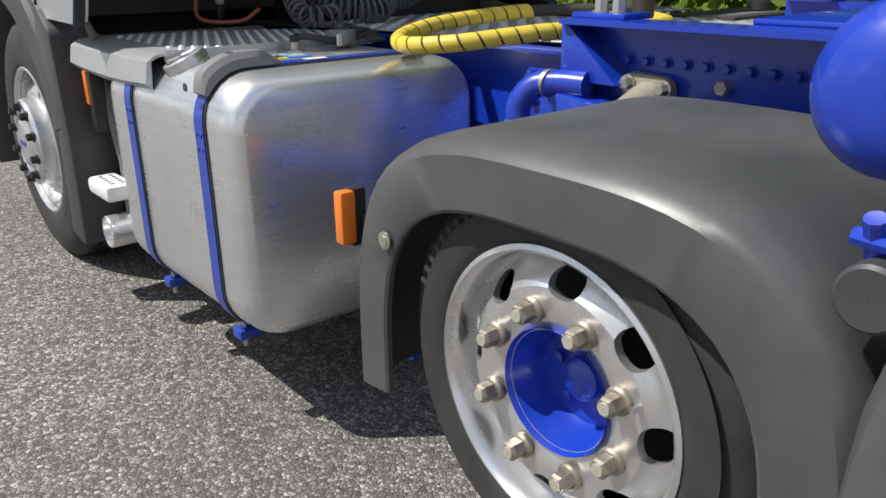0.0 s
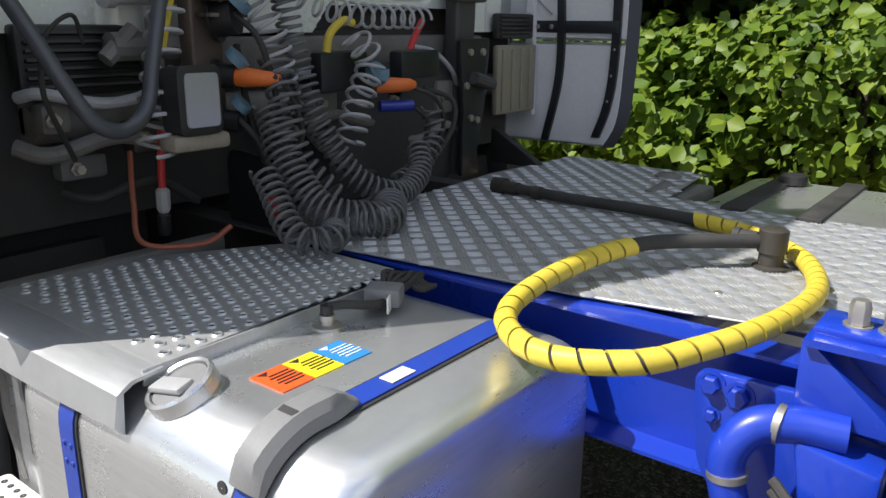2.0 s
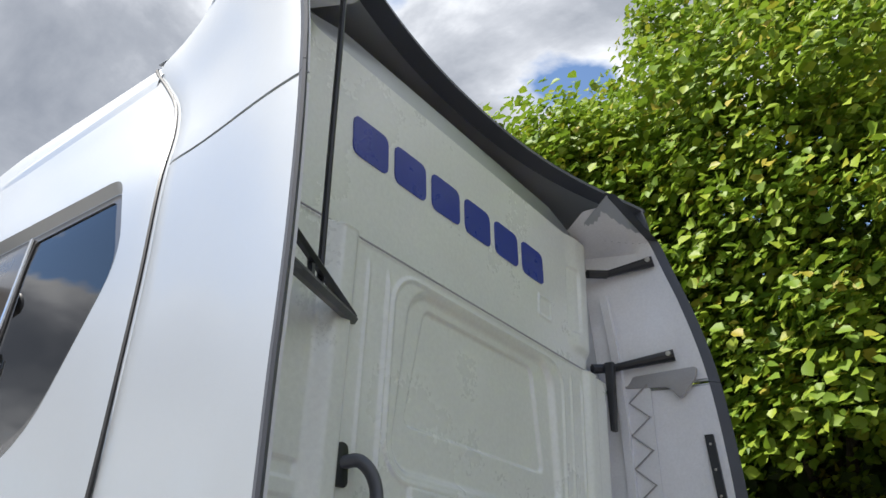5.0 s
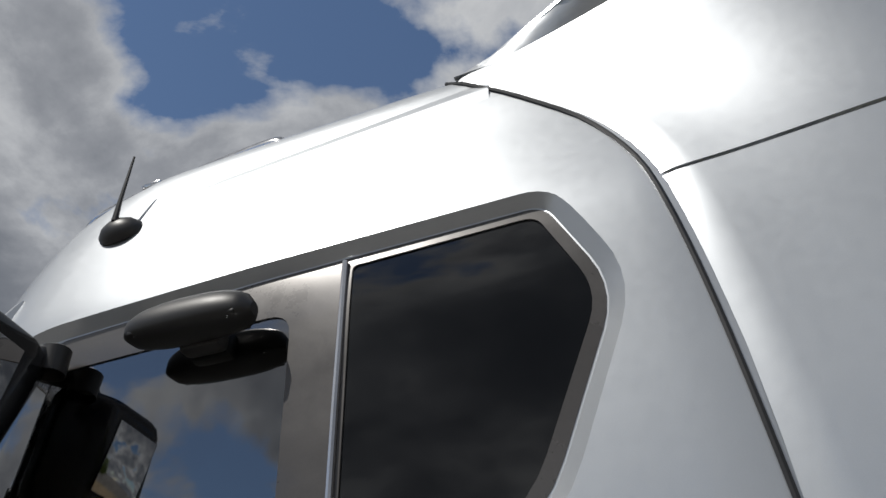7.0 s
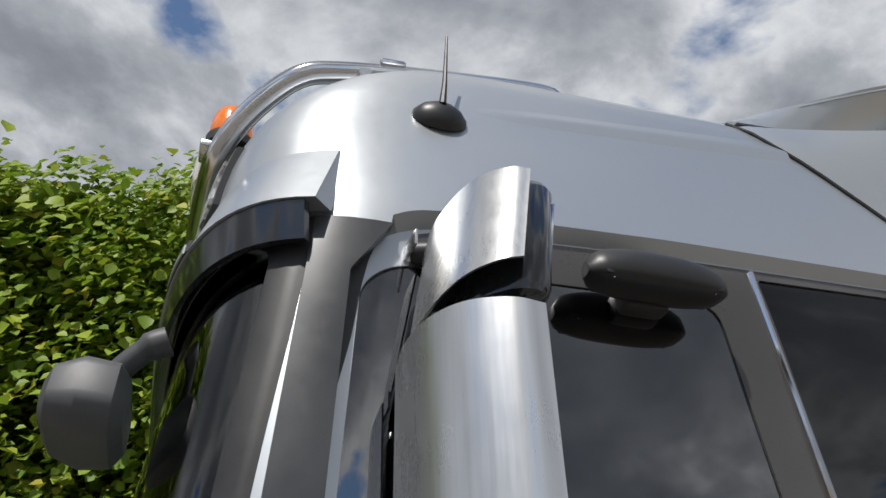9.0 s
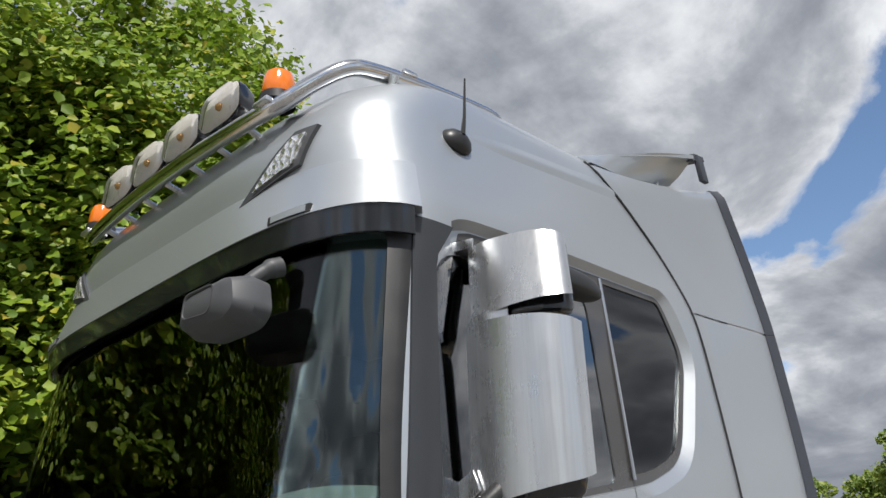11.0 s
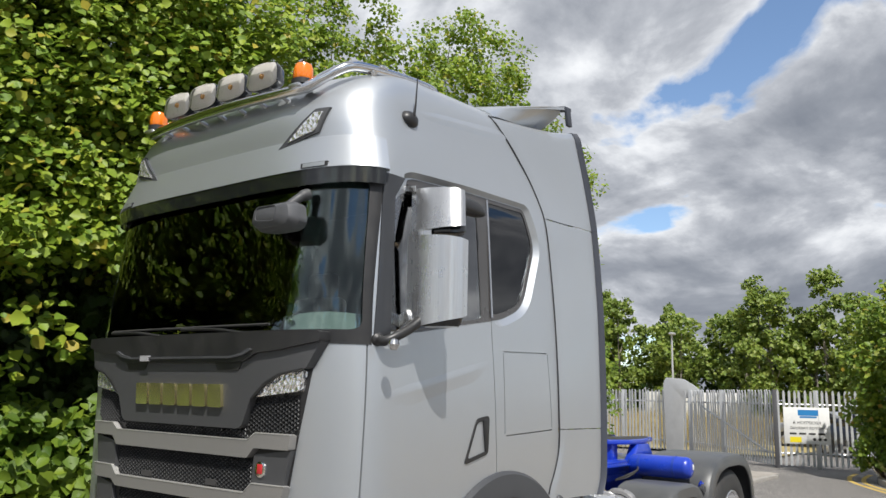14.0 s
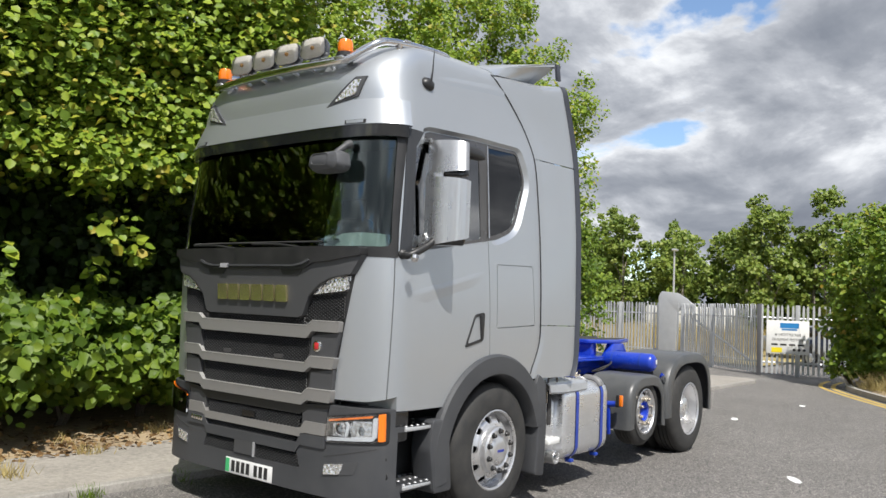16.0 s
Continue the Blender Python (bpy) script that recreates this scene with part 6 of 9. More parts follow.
for s in (1, -1):
    # steered front wheel, bright rim with a protruding nut cover
    c = (0.0, s * 1.205, 0.50)
    w = wheel(c, 0.505, 0.292, 0.30, "front", s)
    fp = lambda r: -0.10 + 0.085 * sstep(0.30, 0.20, r) - 0.0 * r
    holes = [(2 * math.pi * i / 10 + 0.1, 0.232, 0.028, 0.030) for i in range(10)]
    part("rim", ring_disc(c, fp, 0.13, 0.292, holes, s), "rim", w, "polished ten-hole wheel rim")
    part("rim_flange", lathe([(-0.11, 0.285), (-0.03, 0.283), (-0.004, 0.288), (0.004, 0.297), (0.0, 0.305), (-0.02, 0.306)], c, "y", 72, s), "rim", w)
    hub = part("hub_cover", lathe([(-0.03, 0.185), (0.03, 0.178), (0.042, 0.165), (0.046, 0.13), (0.035, 0.115), (0.050, 0.095), (0.056, 0.06), (0.056, 0.001)], c, "y", 48, s), "rim", w, "polished hub cover")
    part("hub_print", box((0.0, c[1] + s * 0.0575, 0.50), (0.085, 0.002, 0.018), 0.0), "logo", hub)
    for i in range(10):
        a = 2 * math.pi * (i + 0.5) / 10
        nut(hub, (c[0] + 0.148 * math.cos(a), c[1] + s * 0.040, c[2] + 0.148 * math.sin(a)), 0.0165, 0.030, s, "black", None)
    # disc behind the rim, the wheel's inner shade put into its colour
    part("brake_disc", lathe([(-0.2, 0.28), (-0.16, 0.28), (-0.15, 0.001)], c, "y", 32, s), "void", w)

    # raised middle wheel, deep dish with a blue hub
    c = (MID_X, s * 1.195, MID_Z)
    w = wheel(c, 0.362, 0.226, 0.25, "mid", s)
    mp = lambda r: -0.012 - 0.045 * sstep(0.165, 0.222, r) - 0.010 * sstep(0.13, 0.10, r)
    holes = [(2 * math.pi * (i + 0.5) / 8 + 0.44, 0.181, 0.031, 0.0235) for i in range(8)]
    part("rim", ring_disc(c, mp, 0.098, 0.226, holes, s), "rim", w, "bright eight-hole wheel rim with brown stains")
    part("rim_flange", lathe([(-0.09, 0.219), (-0.02, 0.2185), (-0.002, 0.222), (0.006, 0.230), (0.003, 0.238), (-0.018, 0.239)], c, "y", 72, s), "rim", w)
    hub = part("hub", lathe([(-0.012, 0.103), (-0.026, 0.097), (-0.075, 0.090), (-0.09, 0.082), (-0.093, 0.001)], c, "y", 48, s), "blue", w, "blue recessed hub")
    for i in range(5):
        a = 2 * math.pi * i / 5 + 0.3
        part("hub_bolt", lathe([(0, 0.011), (0.012, 0.011), (0.014, 0.001)], (c[0] + 0.055 * math.cos(a), c[1] - s * 0.093, c[2] + 0.055 * math.sin(a)), "y", 6, s), "blue", hub)
    part("hub_cap", lathe([(0, 0.036), (0.02, 0.036), (0.028, 0.026), (0.03, 0.001)], (c[0], c[1] - s * 0.093, c[2]), "y", 24, s), "blue", hub)
    for i in range(8):
        a = 2 * math.pi * i / 8 + 0.44
        nut(w, (c[0] + 0.133 * math.cos(a), c[1] - s * 0.012, c[2] + 0.133 * math.sin(a)), 0.0165, 0.036, s)
    part("valve_stem", tube([(c[0] - 0.165, c[1] - s * 0.05, c[2] + 0.05), (c[0] - 0.155, c[1] + s * 0.004, c[2] + 0.048)], 0.005, 8), "steel", w)
    # drum behind the rim openings, drawn in the deep-shade colour
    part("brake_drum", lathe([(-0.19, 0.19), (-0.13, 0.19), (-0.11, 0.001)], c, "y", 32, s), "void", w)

    # twin driven wheels, the outer rim deeply dished
    for j, yo in enumerate((1.215, 0.895)):
        c = (DRV_X, s * yo, 0.505)
        w = wheel(c, 0.51, 0.292, 0.30, "drive", s)
        if j == 0:
            dp = lambda r: -0.16 - 0.02 * sstep(0.2, 0.29, r)
            holes = [(2 * math.pi * i / 10, 0.236, 0.026, 0.026) for i in range(10)]
            part("rim", ring_disc(c, dp, 0.13, 0.285, holes, s), "rim", w, "deep-dished bright wheel rim")
            part("rim_barrel", lathe([(-0.18, 0.275), (-0.03, 0.284), (-0.004, 0.288), (0.004, 0.297), (0.0, 0.305), (-0.02, 0.306)], c, "y", 72, s), "rim", w)
            part("hub", lathe([(-0.17, 0.14), (-0.09, 0.135), (-0.06, 0.12), (-0.05, 0.10), (-0.05, 0.001)], c, "y", 40, s), "rim", w)
            for i in range(10):
                a = 2 * math.pi * (i + 0.5) / 10
                nut(w, (c[0] + 0.167 * math.cos(a), c[1] - s * 0.16, c[2] + 0.167 * math.sin(a)), 0.016, 0.034, s)
        else:
            part("rim", lathe([(-0.02, 0.287), (-0.05, 0.26), (-0.09, 0.001)], c, "y", 40, s), "grimy", w)


# ---------------------------------------------------------------- fenders
def fender(name, cx, cz, r, half, y0, y1, front_z, rear_z, thick, s, a0, a1, label, ahead=None):
    """A quarter-round mudguard over a wheel: an arched roof with a turned-down outer rim."""
    n = 44
    rings = []
    for i in range(n + 1):
        a = a0 + (a1 - a0) * i / n
        ca, sa = math.cos(a), math.sin(a)
        # squarish arch
        q = (abs(ca) ** 3.2 + abs(sa) ** 3.2) ** (-1 / 3.2)
        rx, rz = (ahead or half if ca > 0 else half) * q * ca, r * q * sa
        def at(k, y):
            return (cx + rx * k, s * y, cz + rz * k)
        lip = 0.115
        sec = [at(1.0, y0), at(1.0, y1 - 0.10), at(0.995, y1 - 0.05), at(0.975, y1 - 0.018), at(0.94, y1 - 0.004), at(1 - lip / r * 0.95, y1), at(1 - lip / r, y1 - 0.004),
               at(1 - lip / r, y1 - 0.014), at(0.93, y1 - 0.018), at(0.955, y1 - 0.035), at(0.972, y1 - 0.06), at(0.98, y1 - 0.10), at(0.98, y0)]
        rings.append(sec)
    return part(name, loft(rings), "fender", truck, label)


for s in (1, -1):
    fender("mid_fender", MID_X, 0.475, 0.475, 0.475, 0.72, 1.235, 0, 0, 0, s, radians(-8), radians(192), "dark grey plastic mudguard over the raised wheel")
    fender("rear_fender", DRV_X, 0.50, 0.66, 0.64, 0.60, 1.262, 0, 0, 0, s, radians(-4), radians(184), "large dark grey plastic mudguard", 0.80)


# ---------------------------------------------------------------- fuel tank on the near side
def rounded_box_rings(xs, y0, y1, z0, z1, r, seg=7):
    ring = []
    for cx, cz, a0 in ((y1 - r, z1 - r, 0), (y0 + r, z1 - r, 90), (y0 + r, z0 + r, 180), (y1 - r, z0 + r, 270)):
        for k in range(seg + 1):
            a = radians(a0 + 90 * k / seg)
            ring.append((cx + r * math.cos(a), cz + r * math.sin(a)))
    cy, cz = (y0 + y1) / 2, (z0 + z1) / 2
    rings = []
    for x, f in xs:
        rings.append([(x, cy + (y - cy) * f[0] , cz + (z - cz) * f[1]) for y, z in ring])
    return rings


tank = new("fuel_tank")
tank.parent = truck
tagged(tank, "brushed aluminium fuel tank with two blue straps")
TX0, TX1, TY0, TY1, TZ0, TZ1 = -1.915, -1.065, 0.47, 1.225, 0.275, 0.945
e = []
for d, f in ((0.0, 0.90), (0.008, 0.945), (0.022, 0.972), (0.045, 0.991), (0.075, 1.0)):
    e.append((TX0 + d, (f, f)))
for d, f in ((0.075, 1.0), (0.045, 0.991), (0.022, 0.972), (0.008, 0.945), (0.0, 0.90)):
    e.append((TX1 - d, (f, f)))
part("tank_body", loft(rounded_box_rings(e, TY0, TY1, TZ0, TZ1, 0.12)), "tank", tank)


def strap_line(y0, y1, z0, z1, r, off):
    pts = []
    for cy, cz, a0 in ((y0 + r, z1 - r, 90), (y1 - r, z1 - r, 0), (y1 - r, z0 + r, -90), (y0 + r, z0 + r, -180)):
        for k in range(9):
            a = radians(a0 + 90 - 90 * k / 8)
            pts.append((cy + (r + off) * math.cos(a), cz + (r + off) * math.sin(a)))
    return pts


def strap(x, w, mat, off, thick, inner=False):
    L = strap_line(TY0, TY1, TZ0, TZ1, 0.12, off)
    L2 = strap_line(TY0, TY1, TZ0, TZ1, 0.12, off + thick)
    rings = [[(x - w / 2, a[0], a[1]), (x + w / 2, a[0], a[1]), (x + w / 2, b[0], b[1]), (x - w / 2, b[0], b[1])] for a, b in zip(L, L2)]
    return loft(rings)


for x in (-1.275, -1.755):
    part("strap_liner", strap(x, 0.062, "rubber", 0.0005, 0.003), "rubber", tank)
    st = part("tank_strap", strap(x, 0.048, "strap", 0.0036, 0.003), "strap", tank, "blue painted steel strap")
    for i in range(4):
        part("rivet", lathe([(0, 0.006), (0.003, 0.005), (0.004, 0.001)], (x + (-0.011 if i % 2 else 0.011), TY1 + 0.0062, 0.80 - 0.036 * (i // 2)), "y", 10), "strap", st)
    foot = part("strap_foot", box((x, 1.16, 0.255), (0.05, 0.07, 0.03), 0.006), "strap", tank)
    part("foot_bolt", tube([(x, 1.17, 0.30), (x, 1.17, 0.215)], 0.008, 8), "zinc", foot)

# ---------------------------------------------------------------- chassis frame
for s in (1, -1):
    o = [(0.385, 0.70), (0.465, 0.70), (0.465, 0.708), (0.395, 0.708), (0.395, 0.962), (0.465, 0.962), (0.465, 0.97), (0.385, 0.97)]
    sec = [(s * y, z) for y, z in o]
    part("frame_rail", prism(sec, -4.95, -1.18, "x"), "blue", truck, "blue painted channel frame rail", sharp=20)
    # same rail under the cab, its shade put into the colour
    part("frame_horn_rail", prism(sec, -1.178, 1.15, "x"), "void", truck, "front part of the frame rail, shade under the cab put into its colour", sharp=20)
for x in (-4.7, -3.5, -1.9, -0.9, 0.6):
    # cross members under the cab take the deep-shade colour instead of blue
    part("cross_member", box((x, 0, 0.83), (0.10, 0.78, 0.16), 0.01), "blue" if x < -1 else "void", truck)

# ---------------------------------------------------------------- walkway plates
def chequer(x0, x1, y0, y1, z, pitch=0.044, keep=None):
    """Five-bar chequer plate: small groups of raised bars, turned both ways like a weave."""
    V, Q = [], []
    i = 0
    y = y0 + pitch / 2
    while y < y1 - pitch / 3:
        j = 0
        x = x0 + pitch / 2
        while x < x1 - pitch / 3:
            if keep is None or keep(x, y):
                a = radians(45) if (i + j) % 2 else radians(-45)
                ca, sa = math.cos(a), math.sin(a)
                for b in range(4):
                    l, w, h, c = pitch * 0.42, 0.0026, 0.0030, (b - 1.5) * pitch * 0.205
                    o = len(V)
                    for u, v, q in ((-l, 0, 0), (0, -w, 0), (l, 0, 0), (0, w, 0), (-l * 0.75, 0, h), (0, -w * 0.55, h), (l * 0.75, 0, h), (0, w * 0.55, h)):
                        v += c
                        V.append((x + u * ca - v * sa, y + u * sa + v * ca, z + q))
                    for k in range(4):
                        Q.append((o + k, o + (k + 1) % 4, o + 4 + (k + 1) % 4, o + 4 + k))
                    Q.append((o + 4, o + 5, o + 6, o + 7))
            x += pitch
            j += 1
        y += pitch
        i += 1
    return V, Q


DZ = 0.982
deck_outline = [(-1.02, 0.505), (-1.40, 0.455), (-1.82, 0.415), (-2.25, 0.33), (-2.40, 0.315), (-2.40, -0.62), (-1.60, -0.62), (-1.55, -1.10), (-0.96, -1.16), (-0.92, -0.60), (-0.98, 0.10)]


def in_deck(x, y):
    inside = False
    n = len(deck_outline)
    for i in range(n):
        (xa, ya), (xb, yb) = deck_outline[i], deck_outline[(i + 1) % n]
        if (ya > y) != (yb > y) and x < (xb - xa) * (y - ya) / (yb - ya) + xa:
            inside = not inside
    return inside


walkway = part("walkway_plate", soft_prism(deck_outline, DZ - 0.006, DZ, "z", 0.002, 1), "alu_dull", truck, "aluminium chequer plate walkway")
part("chequer_pattern", chequer(-2.40, -0.92, -1.16, 0.50, DZ - 0.0002, 0.044, in_deck), "alu", walkway, sharp=80)
for x, y in ((-2.06, 0.22), (-1.7, -0.1), (-1.3, 0.3)):
    part("plate_screw", lathe([(0, 0.012), (0.004, 0.009), (0.004, 0.001)], (x, y, DZ), "z", 12), "zinc", walkway)

# perforated tread plate over the tank, its outer edge turned down
TP = [(-0.97, 1.13), (-1.02, 0.80), (-1.20, 0.475), (-1.555, 0.475), (-1.60, 1.13)]
tread = new("tread_plate")
tread.parent = truck
tagged(tread, "perforated aluminium tread plate over the fuel tank")
tread.location = (0.165, 0.012, 0.0)
holes = []
bumps_v, bumps_q = [], []
for i in range(14):
    for j in range(18):
        x = -1.57 + 0.042 * i
        y = 0.51 + 0.0365 * j + (0.018 if i % 2 else 0)
        lim = lerp_table([(0.475, -1.20), (0.80, -1.02), (1.13, -0.97)], y) - 0.03
        if x > lim or y > 1.11:
            continue
        g = lathe([(0.0, 0.0130), (0.003, 0.0108), (0.004, 0.0090), (0.001, 0.0078), (-0.006, 0.0075)], (x, y, 0.966), "z", 10)
        b = joined((bumps_v, bumps_q), g)
        bumps_v, bumps_q = b
me = prism(TP, 0.962, 0.966, "z")
part("plate_sheet", me, "alu_dull", tread)
part("anti_slip_relief", (bumps_v, bumps_q), "alu", tread, "raised anti-slip holes")
# dark discs stand for the shaded holes; the sheet itself is not pierced
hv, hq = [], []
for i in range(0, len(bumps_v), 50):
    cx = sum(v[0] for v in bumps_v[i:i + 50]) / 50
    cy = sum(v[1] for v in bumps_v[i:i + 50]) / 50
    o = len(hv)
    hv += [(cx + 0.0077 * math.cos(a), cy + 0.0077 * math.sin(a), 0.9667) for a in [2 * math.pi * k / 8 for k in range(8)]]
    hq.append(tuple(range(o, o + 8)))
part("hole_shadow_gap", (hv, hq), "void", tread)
rings = []
for k in range(15):
    t = k / 14
    x = -0.95 + (-1.615 + 0.95) * t
    drop = 0.07 + 0.012 * math.sin(t * 3)
    rings.append([(x, 1.125, 0.966), (x, 1.185, 0.962), (x, 1.212, 0.945), (x, 1.222, 0.962 - drop), (x, 1.205, 0.945 - drop), (x, 1.20, 0.945), (x, 1.18, 0.955), (x, 1.125, 0.961)])
part("turned_edge", loft(rings), "alu", tread, "bright turned-down outer edge")
part("edge_lip", box((-1.605, 0.82, 0.955), (0.006, 0.68, 0.03), 0.002), "alu", tread)
part("tread_handle", tube(spline([(-1.02, 1.15, 0.965), (-1.01, 1.165, 1.005), (-1.09, 1.19, 1.01), (-1.11, 1.185, 0.97)], 6), 0.010, 8), "grimy", tread)
part("rear_under_edge", box((-0.985, 0.85, 0.945), (0.05, 0.62, 0.05), 0.01), "grimy", tread)

# tank fittings
cap = part("filler_neck", lathe([(-0.05, 0.078), (-0.020, 0.062), (-0.004, 0.058), (-0.002, 0.061), (0.022, 0.061), (0.027, 0.057), (0.024, 0.052), (0.012, 0.050), (0.012, 0.001)], (0, 0, 0), "z", 32), "rim", tank, "bright filler neck with a black folding cap")
cap.matrix_basis = Matrix.Translation((-1.505, 1.135, 0.935)) @ Matrix.Rotation(radians(-24), 4, "X") @ Matrix.Rotation(radians(10), 4, "Y")
part("cap_disc", lathe([(0, 0.050), (0.010, 0.049), (0.012, 0.040), (0.012, 0.001)], (0, 0, 0.010), "z", 28), "cover_grey", cap)
part("cap_grip", box((0.004, 0.012, 0.026), (0.080, 0.036, 0.012), 0.004, rot_of(10, 0, 8)), "rib", cap, "grey folding flap of the cap")
secs = []
for k in range(15):
    t = k / 14
    if t < 0.55:
        a = radians(32 + 58 * t / 0.55)
        py, pz, ny, nz = 1.085 + 0.127 * math.cos(a), 0.825 + 0.127 * math.sin(a), math.cos(a), math.sin(a)
    else:
        py, pz, ny, nz = 1.085 - 0.095 * (t - 0.55) / 0.45, 0.952, 0.0, 1.0
    w = 0.034 if t < 0.75 else 0.034 - 0.012 * (t - 0.75) / 0.25
    h = 0.036 * min(1, 0.4 + 4 * t) * (1 if t < 0.8 else 1 - 0.7 * (t - 0.8) / 0.2)
    secs.append([(-1.755 + u * w, py + 0.02 + ny * v * h, pz + nz * v * h) for u, v in ((-1, 0), (-0.95, 0.6), (-0.6, 1), (0.6, 1), (0.95, 0.6), (1, 0))])
cv = part("strap_tensioner", loft(secs), "cover_grey", tank, "grey plastic strap cover")
# block and disc in the deep-shade colour stand for openings, nothing is cut
part("cover_slot", box((-1.755, 1.14, 0.978), (0.034, 0.030, 0.012), 0.002, rot_of(-18, 0, 0)), "void", cv)
part("cover_hole", lathe([(0, 0.010), (0.003, 0.010), (0.003, 0.001)], (-1.75, 1.248, 0.915), "y", 12), "void", cv)
vl = part("tank_sender", lathe([(0, 0.032), (0.004, 0.030), (0.006, 0.014), (0.016, 0.013), (0.016, 0.016), (0.026, 0.016), (0.028, 0.001)], (-1.493, 0.804, 0.945), "z", 18), "zinc", tank)
part("sender_cap", lathe([(0, 0.013), (0.018, 0.013), (0.020, 0.001)], (-1.493, 0.804, 0.972), "z", 16), "black", vl)
part("sender_hose", tube(spline([(-1.493, 0.804, 0.986), (-1.508, 0.765, 0.984), (-1.533, 0.694, 0.970), (-1.513, 0.614, 0.972), (-1.493, 0.514, 0.98)], 6), 0.010, 8), "rubber", tank)
part("level_sensor", joined(lathe([(0, 0.02), (0.03, 0.02), (0.03, 0.001)], (-1.493, 0.634, 0.947), "z", 12), tube([(-1.533, 0.654, 0.972), (-1.453, 0.574, 0.978)], 0.018, 8)), "grimy", tank)
part("connector_block", box((-1.515, 0.660, 0.978), (0.075, 0.060, 0.040), 0.006, rot_of(0, 0, 30)), "cover_grey", tank, "grey cable connector block")
for k in range(5):
    part("block_rib", box((-1.553 + 0.007 * k, 0.690 - 0.012 * k, 0.972), (0.004, 0.022, 0.034), 0.001, rot_of(0, 0, 30)), "white", tank)
for k in range(4):
    y = 0.645 - 0.012 * k
    part("cable_loop", tube(spline([(-1.500, y, 0.985), (-1.475 - 0.01 * k, y - 0.03, 1.008 - 0.006 * k), (-1.490, y - 0.07, 0.990), (-1.515, y - 0.085, 0.965), (-1.535, y - 0.10, 0.960)], 6), 0.006, 7), "rubber", tank)
for nm, mt, y0, y1 in (("warning_sticker", "label_o", 0.982, 1.052), ("warning_sticker", "label_y", 0.912, 0.980), ("warning_sticker", "label_b", 0.842, 0.910)):
    st = part(nm, box((-1.605, (y0 + y1) / 2, 0.9465), (0.085, y1 - y0, 0.002), 0.0), mt, tank, "printed warning sticker on the tank")
    for k in range(5):
        part("text_bar", box((-1.587 - 0.010 * k, (y0 + y1) / 2 - 0.008, 0.9483), (0.003, (y1 - y0) * (0.75 if k % 2 else 0.6), 0.001), 0.0), "ink" if mt != "label_b" else "white", st)
    part("warning_triangle", prism([(-1.569, (y0 + y1) / 2 + 0.024), (-1.569, (y0 + y1) / 2 + 0.002), (-1.582, (y0 + y1) / 2 + 0.013)], 0.9478, 0.9486, "z"), "ink" if mt != "label_b" else "white", st)
part("strap_sticker", box((-1.755, 0.895, 0.9535), (0.03, 0.06, 0.001), 0.0), "white", tank)

# ---------------------------------------------------------------- hose lying on the walkway
hose = thing("coolant_hose", "black hose with a yellow spiral guard looped on the walkway", "hose", (-2.0, 0.0, DZ))
HP = [(-2.15, -0.07, 1.045), (-2.05, 0.01, 1.045), (-1.948, 0.108, 1.044), (-1.89, 0.243, 1.037), (-1.869, 0.377, 1.028), (-1.86, 0.49, 1.016), (-1.866, 0.574, 1.002), (-1.90, 0.636, 0.992),
      (-1.976, 0.688, 0.988), (-2.062, 0.696, 0.99), (-2.166, 0.65, 1.0), (-2.222, 0.575, 1.01), (-2.28, 0.462, 1.02), (-2.311, 0.295, 1.018), (-2.307, 0.112, 1.012), (-2.24, -0.085, 1.007),
      (-2.14, -0.21, 1.005), (-2.0, -0.30, 1.005), (-1.76, -0.345, 1.005), (-1.50, -0.345, 1.005), (-1.29, -0.365, 1.005)]
off = Vector((2.072, 0.04, -DZ))
line = [p + off for p in spline(HP, 14)]
part("hose_pipe", tube(line, 0.0170, 14), "rubber", hose, "black rubber hose")
# flat band wound round the hose with narrow gaps
cum = [0.0]
for a, b in zip(line, line[1:]):
    cum.append(cum[-1] + (b - a).length)
P, F = frames_along(line)


def on_line(d):
    j = 0
    while j < len(cum) - 2 and cum[j + 1] < d:
        j += 1
    f = (d - cum[j]) / max(1e-9, cum[j + 1] - cum[j])
    t, s, u = F[j]
    return P[j].lerp(P[j + 1], f), t, s, u


def wound_band(d0, d1, pitch, gap, r, rt):
    V, Q = [], []
    n = int((d1 - d0) / pitch * 16)
    for i in range(n + 1):
        a = 2 * math.pi * i / 16
        d = d0 + pitch * i / 16
        for e, rr in ((0, r), (pitch - gap, r), (pitch - gap, r + rt), (0, r + rt)):
            p, t, s, u = on_line(d + e)
            V.append(p + (s * math.cos(a) + u * math.sin(a)) * rr)
    for i in range(n):
        for k in range(4):
            l = (k + 1) % 4
            Q.append((i * 4 + k, i * 4 + l, i * 4 + 4 + l, i * 4 + 4 + k))
    Q += [(0, 1, 2, 3), (n * 4 + 3, n * 4 + 2, n * 4 + 1, n * 4)]
    return V, Q


total = cum[-1]
part("spiral_guard", wound_band(0.30, total - 0.62, 0.046, 0.006, 0.0172, 0.0045), "yellow", hose, "yellow plastic spiral guard")
e0 = line[-1]
d = (line[-1] - line[-3]).normalized()
part("end_fitting", tube([e0 - d * 0.09, e0 - d * 0.06, e0 - d * 0.06, e0, e0, e0 + d * 0.055, e0 + d * 0.055, e0 + d * 0.10], [0.021, 0.021, 0.017, 0.017, 0.021, 0.021, 0.028, 0.028], 16), "cast_dark", hose, "brass-brown end coupling")
s0 = line[0]
